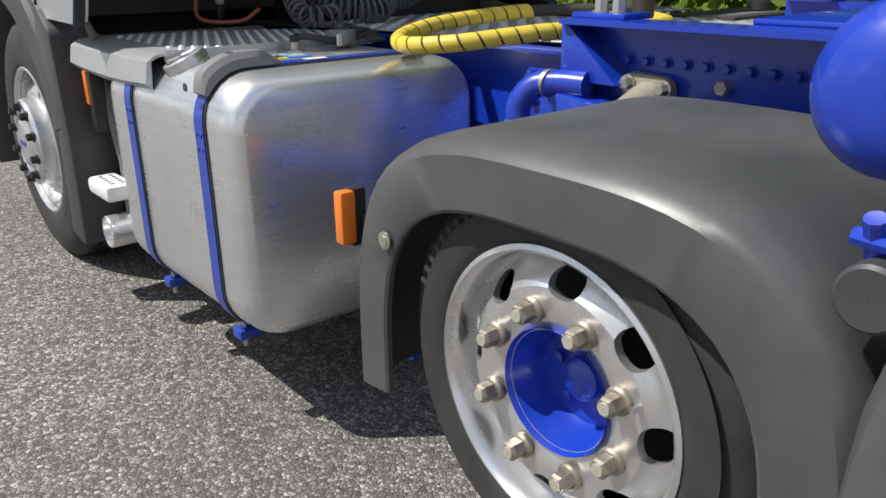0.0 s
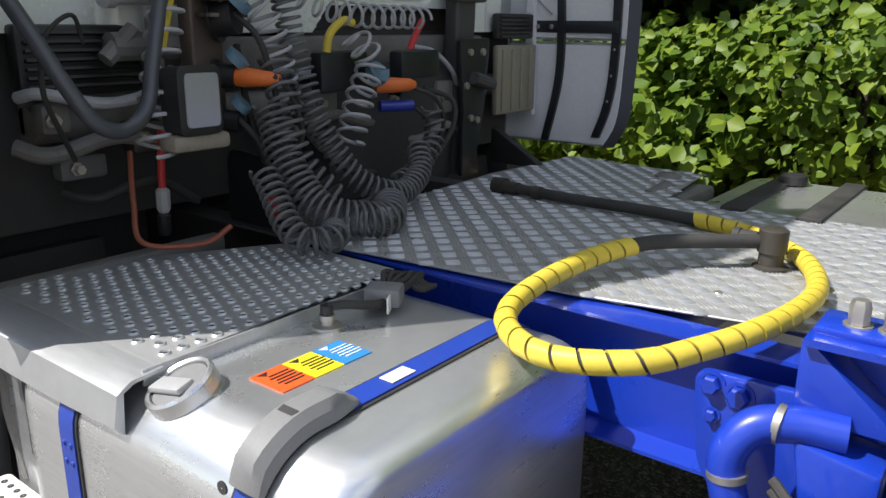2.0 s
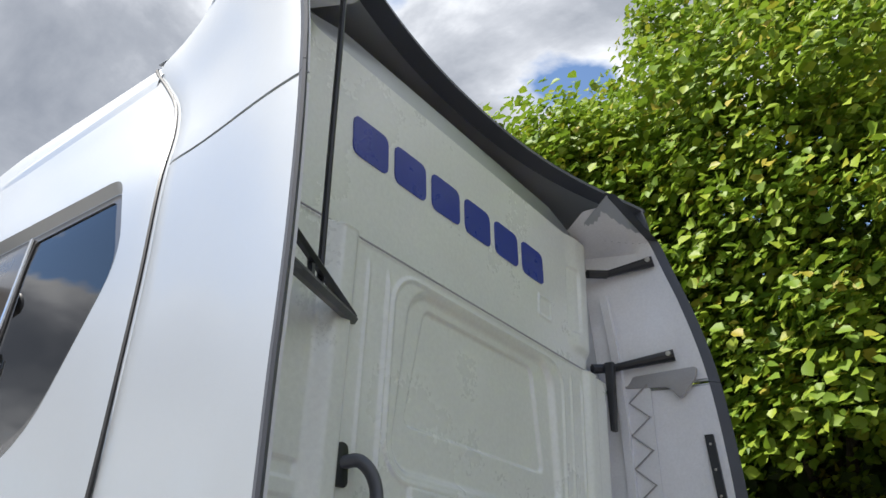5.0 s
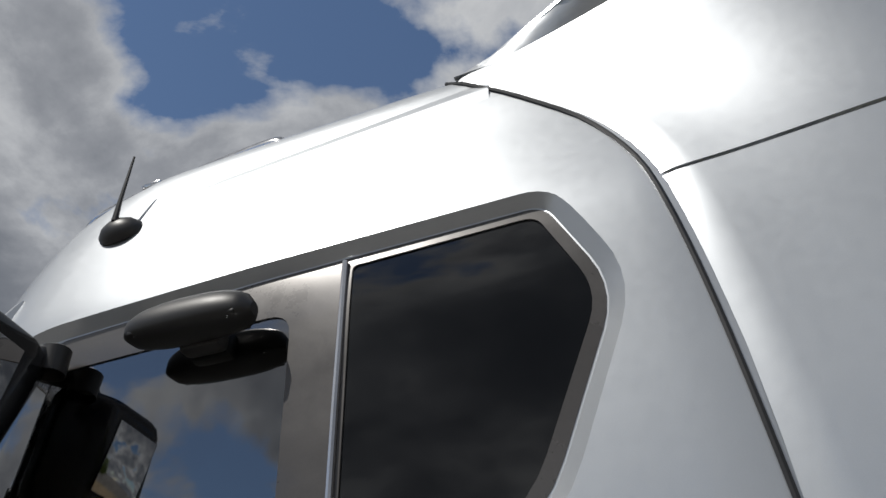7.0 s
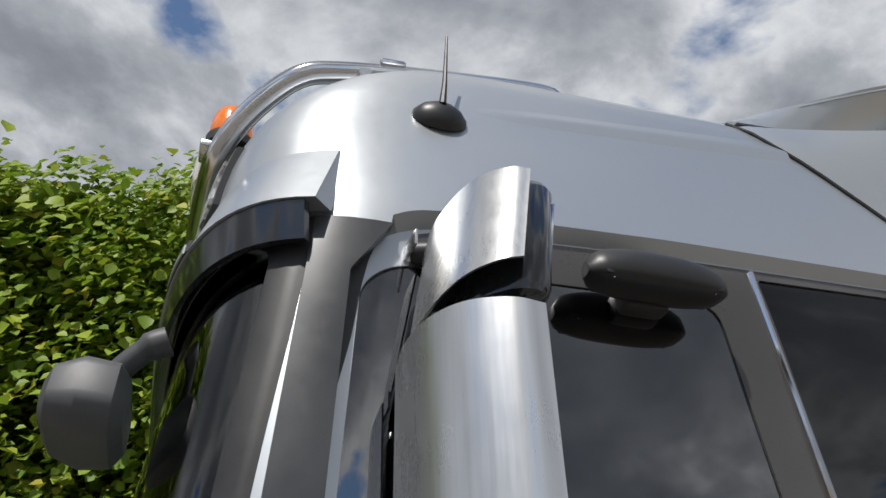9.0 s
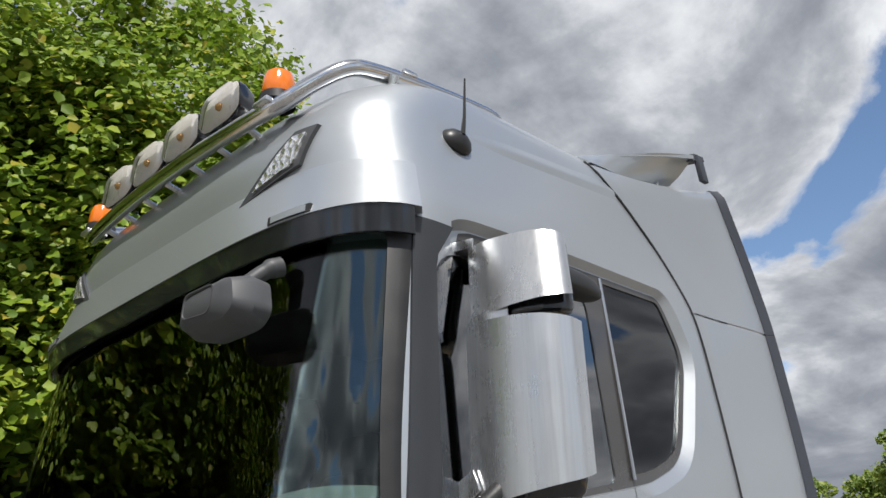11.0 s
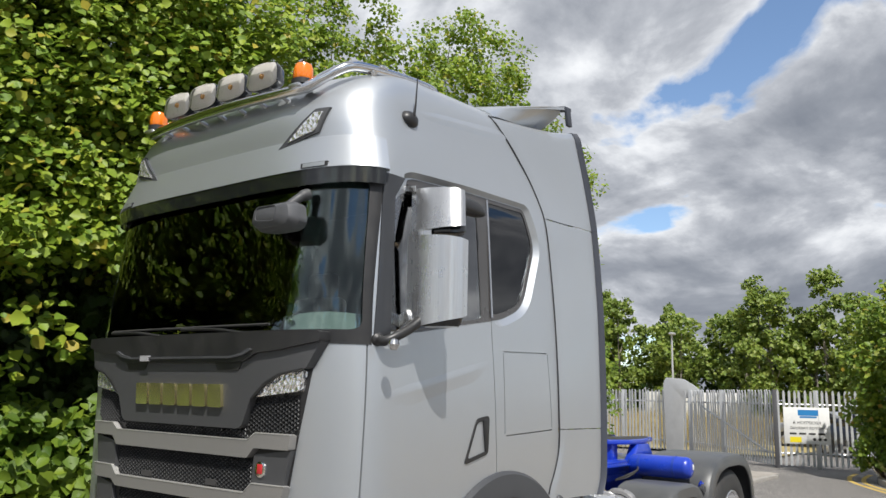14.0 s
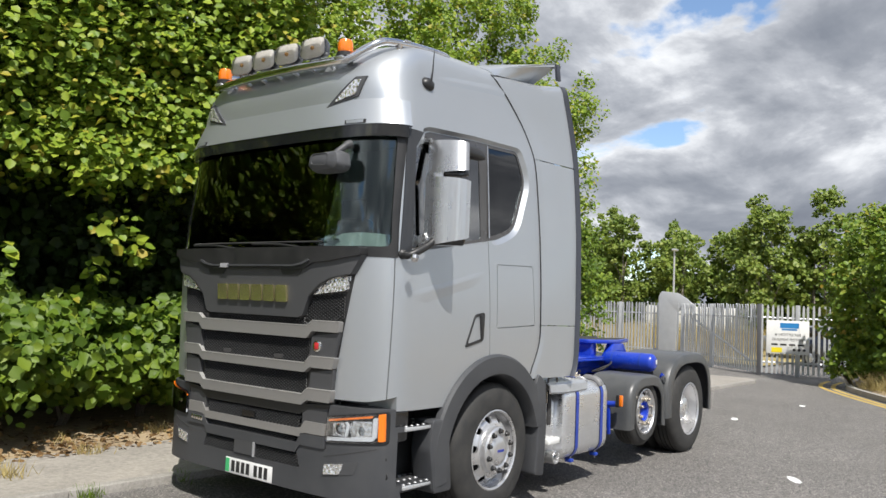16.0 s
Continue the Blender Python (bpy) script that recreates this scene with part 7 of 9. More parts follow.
part("sleeve", tube([s0 + Vector((0.02, 0, 0)), s0 + Vector((0.06, 0.0, 0)), s0 + Vector((0.06, 0, 0)), s0 + Vector((0.075, 0, 0))], [0.020, 0.020, 0.023, 0.023], 16), "rubber", hose)
elb = part("elbow_fitting", lathe([(-0.062, 0.040), (-0.056, 0.040), (-0.052, 0.028), (-0.024, 0.028), (-0.022, 0.033), (0.030, 0.033), (0.034, 0.026), (0.034, 0.001)], s0 + Vector((-0.015, 0.0, 0.0)), "z", 20), "cast_dark", hose, "dark elbow coupling")

# ---------------------------------------------------------------- blue chassis fittings behind the tank
before = set(truck.children)


def bolt(parent, c, r, h, axis="y", sign=1, mat="blue"):
    return part("bolt", joined(lathe([(0, r * 1.4), (h * 0.2, r * 1.4), (h * 0.2, r)], c, axis, 14, sign), lathe([(h * 0.15, r), (h * 0.8, r), (h, r * 0.8), (h, 0.001)], c, axis, 6, sign)), mat, parent, sharp=25)


for s in (1, -1):
    sub = new("fifth_wheel_bracket")
    sub.parent = truck
    tagged(sub, "blue angle bracket with a row of bolts")
    o = [(0.470, 0.885), (0.482, 0.885), (0.482, 1.022), (0.575, 1.028), (0.575, 1.040), (0.470, 1.040)]
    part("angle_plate", prism([(s * a, b) for a, b in o], -3.75, -2.39, "x"), "blue", sub, sharp=20)
    part("front_gusset", soft_prism([(-2.385, 0.90), (-2.40, 0.90), (-2.55, 0.90), (-2.40, 1.03), (-2.385, 1.03)], *((0.482, 0.56) if s > 0 else (-0.56, -0.482)), "y", 0.003), "blue", sub)
    for k in range(18):
        bolt(sub, (-2.477 - 0.0495 * k, s * 0.482, 0.952), 0.0105, 0.015, "y", s)
    for k in range(2):
        bolt(sub, (-2.45 - 0.05 * k, s * 0.50, 1.046), 0.016, 0.05, "z", 1, "zinc")
    part("top_plate", box((-2.47, s * 0.49, 1.046), (0.15, 0.10, 0.014), 0.004), "blue", sub)
    # coolant and suspension bits on the rail's flank
    pl = part("side_plate", soft_prism(rounded([(-2.20, 0.905), (-2.56, 0.915), (-2.55, 0.62), (-2.47, 0.52), (-2.36, 0.52), (-2.22, 0.72)], 0.03), *((0.468, 0.49) if s > 0 else (-0.49, -0.468)), "y", 0.004), "blue", truck, "blue suspension bracket plate")
    for x, z, r in ((-2.235, 0.885, 0.018), (-2.285, 0.875, 0.020), (-2.42, 0.86, 0.020), (-2.485, 0.845, 0.021), (-2.47, 0.785, 0.012), (-2.47, 0.735, 0.012), (-2.24, 0.825, 0.012)):
        bolt(pl, (x, s * 0.49, z), r, r * 1.1, "y", s)
    part("bracket_rib", soft_prism([(-2.40, 0.88), (-2.53, 0.86), (-2.52, 0.56), (-2.46, 0.54)], *((0.49, 0.60) if s > 0 else (-0.60, -0.49)), "y", 0.01), "blue", truck)
    pp = part("blue_pipe", tube(spline([(-2.47, s * 0.56, 0.895), (-2.40, s * 0.575, 0.895), (-2.345, s * 0.60, 0.885), (-2.315, s * 0.62, 0.845), (-2.315, s * 0.625, 0.79), (-2.345, s * 0.63, 0.70), (-2.38, s * 0.635, 0.58), (-2.40, s * 0.64, 0.42)], 7), 0.031, 16), "blue", truck, "blue painted pipe with hose clips")
    for p, dd in (((-2.375, s * 0.587, 0.893), (1, 0, 0.1)), ((-2.316, s * 0.625, 0.80), (0.1, 0, 1)), ((-2.352, s * 0.631, 0.675), (0.25, 0, 1)), ((-2.365, s * 0.633, 0.63), (0.25, 0, 1))):
        v = Vector(dd).normalized() * 0.006
        part("hose_clip", tube([Vector(p) - v, Vector(p) + v], 0.0335, 16), "zinc", pp)
    # cross tube that carries the fender and its side marker
    arm = part("fender_arm", tube([(-2.385, s * 0.50, 0.585), (-2.392, s * 1.12, 0.655)], 0.030, 14), "blue", truck, "blue fender arm")
    part("arm_cap", lathe([(0, 0.033), (0.018, 0.033), (0.02, 0.030), (0.02, 0.001)], (-2.392, s * 1.12, 0.655), "y", 20, s), "dark", arm)
    mk = part("marker_bracket", box((-2.372, s * 1.145, 0.685), (0.03, 0.035, 0.12), 0.004), "black", arm)
    part("amber_marker", box((-2.380, s * 1.175, 0.690), (0.030, 0.035, 0.110), 0.006), "amber", mk, "amber side marker lamp")
    part("arm_brace", soft_prism([(-2.375, 0.65), (-2.405, 0.65), (-2.425, 0.34), (-2.395, 0.34)], *((1.02, 1.05) if s > 0 else (-1.05, -1.02)), "y", 0.004), "blue", arm)
    part("fender_screw", lathe([(0, 0.016), (0.003, 0.016), (0.004, 0.010), (0.006, 0.010), (0.006, 0.001)], (-2.605, s * 1.240, 0.716), "y", 18, s), "zinc", truck)
    # sandy cast damper mount and damper
    cm = part("damper_mount", soft_prism(rounded([(-2.53, 0.93), (-2.66, 0.925), (-2.67, 0.80), (-2.63, 0.77), (-2.55, 0.78), (-2.53, 0.83)], 0.03), *((0.486, 0.515) if s > 0 else (-0.515, -0.486)), "y", 0.008), "cast", truck, "sandy cast iron damper mount")
    part("mount_boss", tube([(-2.60, s * 0.50, 0.865), (-2.59, s * 0.60, 0.835)], [0.050, 0.036], 14), "cast", cm)
    for x, z in ((-2.55, 0.905), (-2.645, 0.90), (-2.645, 0.80), (-2.555, 0.80)):
        bolt(cm, (x, s * 0.515, z), 0.014, 0.022, "y", s, "zinc")
    bolt(cm, (-2.585, s * 0.60, 0.835), 0.020, 0.03, "y", s, "cast")
    part("damper", joined(tube([(-2.585, s * 0.60, 0.85), (-2.585, s * 0.60, 0.79)], [0.036, 0.030], 14), tube([(-2.585, s * 0.60, 0.80), (-2.66, s * 0.62, 0.45)], 0.034, 16)), "cast", truck, "dusty sand-coloured damper")
    for k in range(2):
        part("side_cable", tube(spline([(-2.38, s * 0.60, 0.80 - 0.02 * k), (-2.44, s * 0.63, 0.775 - 0.02 * k), (-2.54, s * 0.60, 0.765 - 0.025 * k), (-2.60, s * 0.56, 0.75 - 0.02 * k)], 6), 0.009, 8), "rubber", truck)
    for z in (0.915, 0.868):
        bolt(truck, (-2.772, s * 0.472, z), 0.018, 0.035, "y", s, "zinc")

# transverse air cylinder between the fenders, brackets and hoses
for s in (1,):
    air = new("air_cylinder")
    air.parent = truck
    tagged(air, "blue air cylinder lying across the chassis")
    part("cylinder", lathe([(-0.62, 0.001), (-0.61, 0.05), (-0.585, 0.085), (-0.54, 0.1), (-0.06, 0.1), (-0.03, 0.092), (-0.008, 0.068), (0.0, 0.03), (0.0, 0.001)], (-3.325, 1.135, 1.035), "y", 36), "blue", air)
    part("cylinder_label", box((-3.345, 1.137, 1.045), (0.03, 0.003, 0.05), 0.001), "white", air)
    for y in (0.65, 0.98):
        part("cylinder_band", lathe([(-0.012, 0.1005), (-0.012, 0.103), (0.012, 0.103), (0.012, 0.1005)], (-3.325, y, 1.035), "y", 32), "strap", air)
    part("cylinder_tap", joined(tube([(-3.36, 1.20, 0.93), (-3.36, 1.17, 0.86)], 0.012, 8), tube([(-3.34, 1.19, 0.905), (-3.40, 1.20, 0.905)], 0.010, 8)), "blue", truck)
    part("rubber_stop", lathe([(0, 0.036), (0.05, 0.036), (0.054, 0.032), (0.054, 0.001)], (-3.375, 1.17, 0.855), "y", 22), "dark", truck)
    for k in range(2):
        part("air_line", tube(spline([(-3.05, 0.50, 0.90), (-3.10, 0.60, 0.93 + 0.02 * k), (-3.20, 0.66, 1.0), (-3.28, 0.60, 1.04 + 0.02 * k)], 6), 0.009, 8), "rubber", truck)

# fifth wheel with its dark lining
fw = new("fifth_wheel")
fw.parent = truck
tagged(fw, "blue fifth wheel coupling with a greasy top")
plate_o = rounded([(-3.35, 0.30), (-3.55, 0.44), (-3.95, 0.44), (-4.45, 0.30), (-4.55, 0.18), (-4.05, 0.06), (-4.05, -0.06), (-4.55, -0.18), (-4.45, -0.30), (-3.95, -0.44), (-3.55, -0.44), (-3.35, -0.30)], 0.06)
tp = part("top_plate", soft_prism(plate_o, 1.20, 1.245, "z", 0.012), "blue", fw)
part("grease_pad", prism(grown(plate_o, 0.9), 1.2455, 1.249, "z"), "rubber", tp)
for s in (1, -1):
    part("pedestal", soft_prism([(-3.55, 1.04), (-4.10, 1.04), (-3.96, 1.20), (-3.70, 1.20)], *((0.36, 0.46) if s > 0 else (-0.46, -0.36)), "y", 0.012), "blue", fw)
part("lead_ramp", soft_prism([(-3.40, 1.04), (-3.42, 1.22), (-3.55, 1.235), (-3.55, 1.04)], -0.30, 0.30, "y", 0.01), "blue", fw)
part("base_plate", box((-3.6, 0, 1.045), (1.6, 0.92, 0.014), 0.004), "blue", fw)
part("rear_light_board", box((-4.93, 0, 0.75), (0.05, 2.2, 0.14), 0.01), "black", truck)

# the fittings were drawn up from their own datum: set the group to its place on the frame
for ob in truck.children:
    if ob not in before:
        ob.location = Vector(ob.location) + Vector((0.085, 0.0, 0.02))

# far-side tank with black straps
ft = new("second_tank")
ft.parent = truck
tagged(ft, "grey aluminium tank with black straps on the far side")
e = [(-2.32 + d, (f, f)) for d, f in ((0.0, 0.92), (0.01, 0.965), (0.03, 0.99), (0.05, 1.0))] + [(-1.70 - d, (f, f)) for d, f in ((0.05, 1.0), (0.03, 0.99), (0.01, 0.965), (0.0, 0.92))]
part("tank_shell", loft(rounded_box_rings(e, -1.22, -0.56, 0.30, 0.985, 0.06)), "tank", ft)
for x in (-1.83, -2.05):
    part("tank_band", box((x, -0.89, 0.988), (0.07, 0.66, 0.014), 0.004), "rubber", ft)
part("tank_cap", lathe([(0, 0.045), (0.03, 0.045), (0.034, 0.038), (0.036, 0.001)], (-1.87, -1.10, 0.99), "z", 24), "black", ft)
part("side_box", box((-1.50, -0.86, 0.93), (0.24, 0.36, 0.06), 0.015), "grimy", truck)
part("valve_block", tube([(-1.52, -0.66, 0.96), (-1.52, -0.82, 0.97)], 0.03, 10), "grimy", truck)
part("valve_cap", lathe([(0, 0.05), (0.03, 0.05), (0.04, 0.03), (0.04, 0.001)], (-1.46, -0.98, 0.955), "z", 18), "grimy", truck)
part("red_label", box((-2.435, -0.25, 0.974), (0.05, 0.34, 0.002), 0.0), "red", truck)
part("deck_beam", box((-2.44, -0.05, 0.945), (0.10, 0.86, 0.052), 0.006), "blue", truck)

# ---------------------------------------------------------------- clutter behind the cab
# blocks in the deep-shade colour darken the space behind the cab
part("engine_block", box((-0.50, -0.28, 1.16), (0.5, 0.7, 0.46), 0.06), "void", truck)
# panel added over the silver lower back, shade put into its colour
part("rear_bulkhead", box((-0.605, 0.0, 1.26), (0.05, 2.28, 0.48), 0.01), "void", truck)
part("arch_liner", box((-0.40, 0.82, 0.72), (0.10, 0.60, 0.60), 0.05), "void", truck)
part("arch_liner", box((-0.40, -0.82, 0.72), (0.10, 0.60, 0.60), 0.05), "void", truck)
part("gearbox", loft(rounded_box_rings([(-1.6, (0.7, 0.7)), (-1.5, (1, 1)), (-0.6, (1.2, 1.2)), (-0.4, (1.2, 1.2))], -0.25, 0.25, 0.45, 0.90, 0.1)), "grimy", truck)
part("cross_tube", tube([(-0.66, 0.95, 1.28), (-0.66, -0.95, 1.28)], 0.045, 14), "grimy", truck)
part("cab_beam", box((-0.66, 0.05, 1.43), (0.07, 1.8, 0.10), 0.015), "grimy", truck)
part("suspension_beam", box((-0.64, 0.70, 1.30), (0.06, 0.5, 0.12), 0.02), "grimy", truck)
# pipes, unions and valve bodies on the dark rear panel
for ctrl, r, mt in (([(-0.70, 0.98, 1.35), (-0.76, 0.95, 1.36), (-0.77, 0.80, 1.33), (-0.78, 0.66, 1.36), (-0.73, 0.60, 1.40)], 0.014, "coil"),
                    ([(-0.70, 1.0, 1.24), (-0.75, 0.94, 1.22), (-0.76, 0.78, 1.25), (-0.75, 0.62, 1.20)], 0.020, "grimy"),
                    ([(-0.69, 0.90, 1.12), (-0.74, 0.84, 1.10), (-0.76, 0.70, 1.13), (-0.74, 0.56, 1.05)], 0.012, "rubber"),
                    ([(-0.68, 0.28, 1.22), (-0.74, 0.20, 1.20), (-0.75, 0.05, 1.24), (-0.74, -0.12, 1.20), (-0.70, -0.22, 1.22)], 0.018, "grimy"),
                    ([(-0.68, 0.18, 1.36), (-0.74, 0.10, 1.37), (-0.75, -0.10, 1.34), (-0.74, -0.32, 1.38)], 0.011, "coil"),
                    ([(-0.69, -0.30, 1.14), (-0.76, -0.36, 1.12), (-0.78, -0.50, 1.16), (-0.74, -0.62, 1.12)], 0.016, "grimy"),
                    ([(-0.70, -0.42, 1.44), (-0.76, -0.46, 1.42), (-0.77, -0.56, 1.34), (-0.74, -0.62, 1.24)], 0.009, "coil"),
                    ([(-0.69, 0.36, 1.08), (-0.78, 0.36, 1.06), (-0.84, 0.30, 1.03), (-0.86, 0.16, 1.02)], 0.013, "rubber")):
    part("pipe", tube(spline(ctrl, 8), r, 10), mt, truck)
for x, y, z, dx, dy, dz, mt in ((-0.72, 0.92, 1.30, 0.06, 0.07, 0.07, "grimy"), (-0.73, 0.70, 1.24, 0.07, 0.09, 0.08, "cast_dark"), (-0.72, 0.58, 1.34, 0.05, 0.05, 0.09, "coil"), (-0.72, 0.08, 1.28, 0.06, 0.12, 0.09, "grimy"),
                                (-0.72, -0.25, 1.27, 0.06, 0.09, 0.07, "cast_dark"), (-0.73, -0.52, 1.26, 0.07, 0.10, 0.12, "grimy"), (-0.71, 0.86, 1.18, 0.05, 0.12, 0.06, "coil_dark")):
    vb = part("valve_body", box((x, y, z), (dx, dy, dz), 0.012), mt, truck)
    part("union", lathe([(0, 0.017), (0.012, 0.017), (0.012, 0.012), (0.03, 0.012), (0.03, 0.001)], (x - dx / 2, y + dy * 0.2, z), "x", 6, -1), "zinc", vb)
# intake vent with dark fins
vt = part("air_intake", box((-0.70, 0.83, 1.43), (0.05, 0.30, 0.16), 0.01), "black", truck, "dark slatted air intake")
for k in range(7):
    part("intake_slat", box((-0.728, 0.83, 1.37 + 0.02 * k), (0.02, 0.27, 0.007), 0.0, rot_of(0, 20, 0)), "black", vt)
part("valve_unit", joined(tube([(-0.76, 0.78, 1.46), (-0.76, 0.60, 1.46)], 0.035, 10), tube([(-0.77, 0.80, 1.43), (-0.77, 0.72, 1.50)], 0.022, 8), tube([(-0.76, 0.66, 1.40), (-0.76, 0.66, 1.53)], 0.02, 8)), "grimy", truck)
part("breather_pipe", joined(tube([(-0.76, 0.78, 1.580), (-0.74, 0.56, 1.585)], 0.026, 14), tube([(-0.761, 0.785, 1.580), (-0.759, 0.76, 1.580)], 0.033, 14)), "coil", truck)
# bent grab tube
grab = part("grab_tube", tube(spline([(-0.69, 0.63, 2.20), (-0.73, 0.60, 2.205), (-0.76, 0.575, 2.155), (-0.785, 0.59, 2.05), (-0.845, 0.66, 1.72), (-0.905, 0.76, 1.44), (-0.925, 0.80, 1.33), (-0.94, 0.865, 1.288), (-0.945, 0.93, 1.305), (-0.925, 0.975, 1.38), (-0.88, 1.02, 1.50), (-0.86, 1.045, 1.56)], 7), 0.0175, 14), "tubegrey", truck, "dark grey bent grab tube")
part("tube_flange", soft_prism(rounded([(0.605, 2.14), (0.66, 2.14), (0.655, 2.25), (0.615, 2.25)], 0.02), -0.70, -0.688, "x", 0.003), "stay", grab)
# rusty bracket carrying the sockets
rp = new("socket_bracket")
rp.parent = truck
tagged(rp, "rusty upright bracket with trailer sockets")
rp.location = (-0.05, 0.115, 0.0)
part("bracket_plate", box((-0.745, 0.43, 1.53), (0.012, 0.115, 0.54), 0.004), "rust", rp)
part("bracket_flange", box((-0.765, 0.49, 1.53), (0.05, 0.010, 0.54), 0.003), "rust", rp)
for z in (1.655, 1.61, 1.575, 1.535):
    part("cable_clip", box((-0.785, 0.395, z), (0.065, 0.115, 0.010), 0.003), "rust", rp)


def socket(y, z, cap, dirn=(-1, -0.75, -0.15), big=1.0, x=-0.79):
    d = Vector(dirn).normalized()
    c = Vector((x, y, z))
    so = part("socket", joined(tube([c - d * 0.02, c + d * 0.035], 0.036 * big, 18), tube([c - d * 0.025, c - d * 0.015], 0.046 * big, 18)), "black", rp, "round trailer socket")
    if cap:
        part("socket_cap", joined(tube([c + d * 0.03 + Vector((0, 0, 0.038)), c + d * 0.03 + Vector((-0.012, -0.01, 0.052))], 0.036 * big, 18)), cap, so)
    return c + d * 0.035, d


p0, d0 = socket(0.405, 1.74, None, (-1, -0.9, -0.1), 1.15)
part("socket_hood", box((-0.80, 0.37, 1.79), (0.10, 0.11, 0.012), 0.004, rot_of(0, 8, 0)), "black", rp)
part("plug_body", tube([p0, p0 + d0 * 0.06], 0.026, 14), "black", rp)
p1, d1 = socket(0.395, 1.525, "cap_blue", (-1, -0.6, 0.2), 1.2)
p2, d2 = socket(0.405, 1.385, "cap_blue", (-1, -0.6, -0.05), 0.9)
part("orange_plug", tube([p2, p2 + d2 * 0.02, p2 + d2 * 0.09, p2 + d2 * 0.115], [0.024, 0.026, 0.019, 0.012], 14), "orange", rp, "orange trailer plug")
p3, d3 = socket(0.40, 1.27, "cap_blue", (-1, -0.6, -0.1), 0.8)
# second bracket further across
part("suzie_bracket", box((-0.84, 0.10, 1.38), (0.05, 0.20, 0.12), 0.012), "stay", truck)
part("suzie_bracket", box((-0.84, -0.25, 1.39), (0.06, 0.20, 0.09), 0.012), "stay", truck)
c = Vector((-0.88, -0.01, 1.335))
part("orange_plug", tube([c, c + Vector((-0.03, -0.05, 0)), c + Vector((-0.055, -0.10, 0)), c + Vector((-0.06, -0.12, 0))], [0.024, 0.024, 0.02, 0.011], 14), "orange", truck, "orange trailer plug")
part("blue_plug", tube([(-0.88, -0.03, 1.27), (-0.93, -0.13, 1.27)], 0.018, 12), "logo", truck)
part("socket_cap", tube([(-0.89, 0.0, 1.365), (-0.91, 0.0, 1.38)], 0.036, 16), "cap_blue", truck)
# work lamp
wl = new("work_lamp")
wl.parent = truck
tagged(wl, "square work lamp with a ribbed glass")
wl.location = (-0.10, 0.152, 0.078)
part("lamp_arm", box((-0.79, 0.49, 1.165), (0.14, 0.05, 0.03), 0.008, rot_of(0, 0, -35)), "cast", wl)
part("lamp_case", loft([[(-0.86 + 0.02 - dx, 0.545 + a * w * 0.9 + dx * -0.35, 1.265 + b * h) for a, b in rounded([(-1, -1), (1, -1), (1, 1), (-1, 1)], 0.3, 4)] for dx, w, h in ((-0.05, 0.03, 0.04), (-0.02, 0.062, 0.075), (0.03, 0.066, 0.08), (0.034, 0.055, 0.068))]), "black", wl)
part("lamp_face", loft([[(-0.86 + 0.02 - dx, 0.545 + a * w * 0.9 + dx * -0.35, 1.265 + b * h) for a, b in rounded([(-1, -1), (1, -1), (1, 1), (-1, 1)], 0.25, 4)] for dx, w, h in ((0.030, 0.052, 0.064), (0.037, 0.050, 0.062))]), "worklens", wl, "ribbed lamp glass")
part("lamp_mount", box((-0.83, 0.53, 1.165), (0.07, 0.16, 0.04), 0.012), "cast", wl)
# coiled leads
LEAD_Y = [(-0.9, 0.10), (-0.7, 0.15), (-0.5, 0.215), (-0.3, 0.23), (-0.05, 0.235), (0.15, 0.165), (0.35, 0.125), (0.5, 0.115), (0.7, 0.11)]


def hung(ctrl):
    """The leads hang a hand's width clear of the wall, gathered towards the near side."""
    return [Vector((p[0] - 0.05, p[1] + lerp_table(LEAD_Y, p[1]), p[2] + 0.01)) for p in ctrl]


def lead(name, ctrl, turns, rad, r, mat, label, seg=7):
    ctrl = hung(ctrl)
    slim = 0.90 if "electric" in name else 0.98
    part(name, tube(helix(ctrl, turns, rad * slim, 15), r * 0.66, seg), mat, truck, label)


lead("air_coil", [(-0.80, 0.335, 1.685), (-0.83, 0.20, 1.62), (-0.85, 0.02, 1.555), (-0.85, -0.22, 1.53), (-0.82, -0.47, 1.525)], 15, 0.034, 0.0075, "coil", "grey coiled air line")
lead("air_coil", [(-0.80, 0.33, 1.60), (-0.84, 0.28, 1.52), (-0.86, 0.25, 1.40), (-0.87, 0.22, 1.28)], 9, 0.040, 0.0080, "coil", "grey coiled air line")
lead("air_coil", [(-0.78, 0.60, 1.66), (-0.80, 0.565, 1.58), (-0.82, 0.60, 1.46), (-0.84, 0.64, 1.32), (-0.85, 0.66, 1.20)], 10, 0.040, 0.0080, "coil", "grey coiled air line")
lead("air_coil", [(-0.85, -0.13, 1.48), (-0.87, -0.18, 1.40), (-0.88, -0.12, 1.30), (-0.90, -0.06, 1.17)], 9, 0.042, 0.0085, "coil", "grey coiled air line")
lead("electric_coil", [(-0.82, 0.20, 1.62), (-0.86, 0.18, 1.45), (-0.92, 0.17, 1.27), (-1.00, 0.10, 1.12), (-1.06, -0.04, 1.05), (-1.03, -0.20, 1.06), (-0.96, -0.30, 1.14)], 44, 0.036, 0.0072, "coil_dark", "dark coiled electric lead")
lead("electric_coil", [(-0.88, 0.32, 1.30), (-0.95, 0.34, 1.18), (-1.03, 0.34, 1.08), (-1.12, 0.28, 1.03), (-1.16, 0.14, 1.02), (-1.10, 0.02, 1.03)], 30, 0.048, 0.0075, "coil_dark", "dark coiled electric lead")
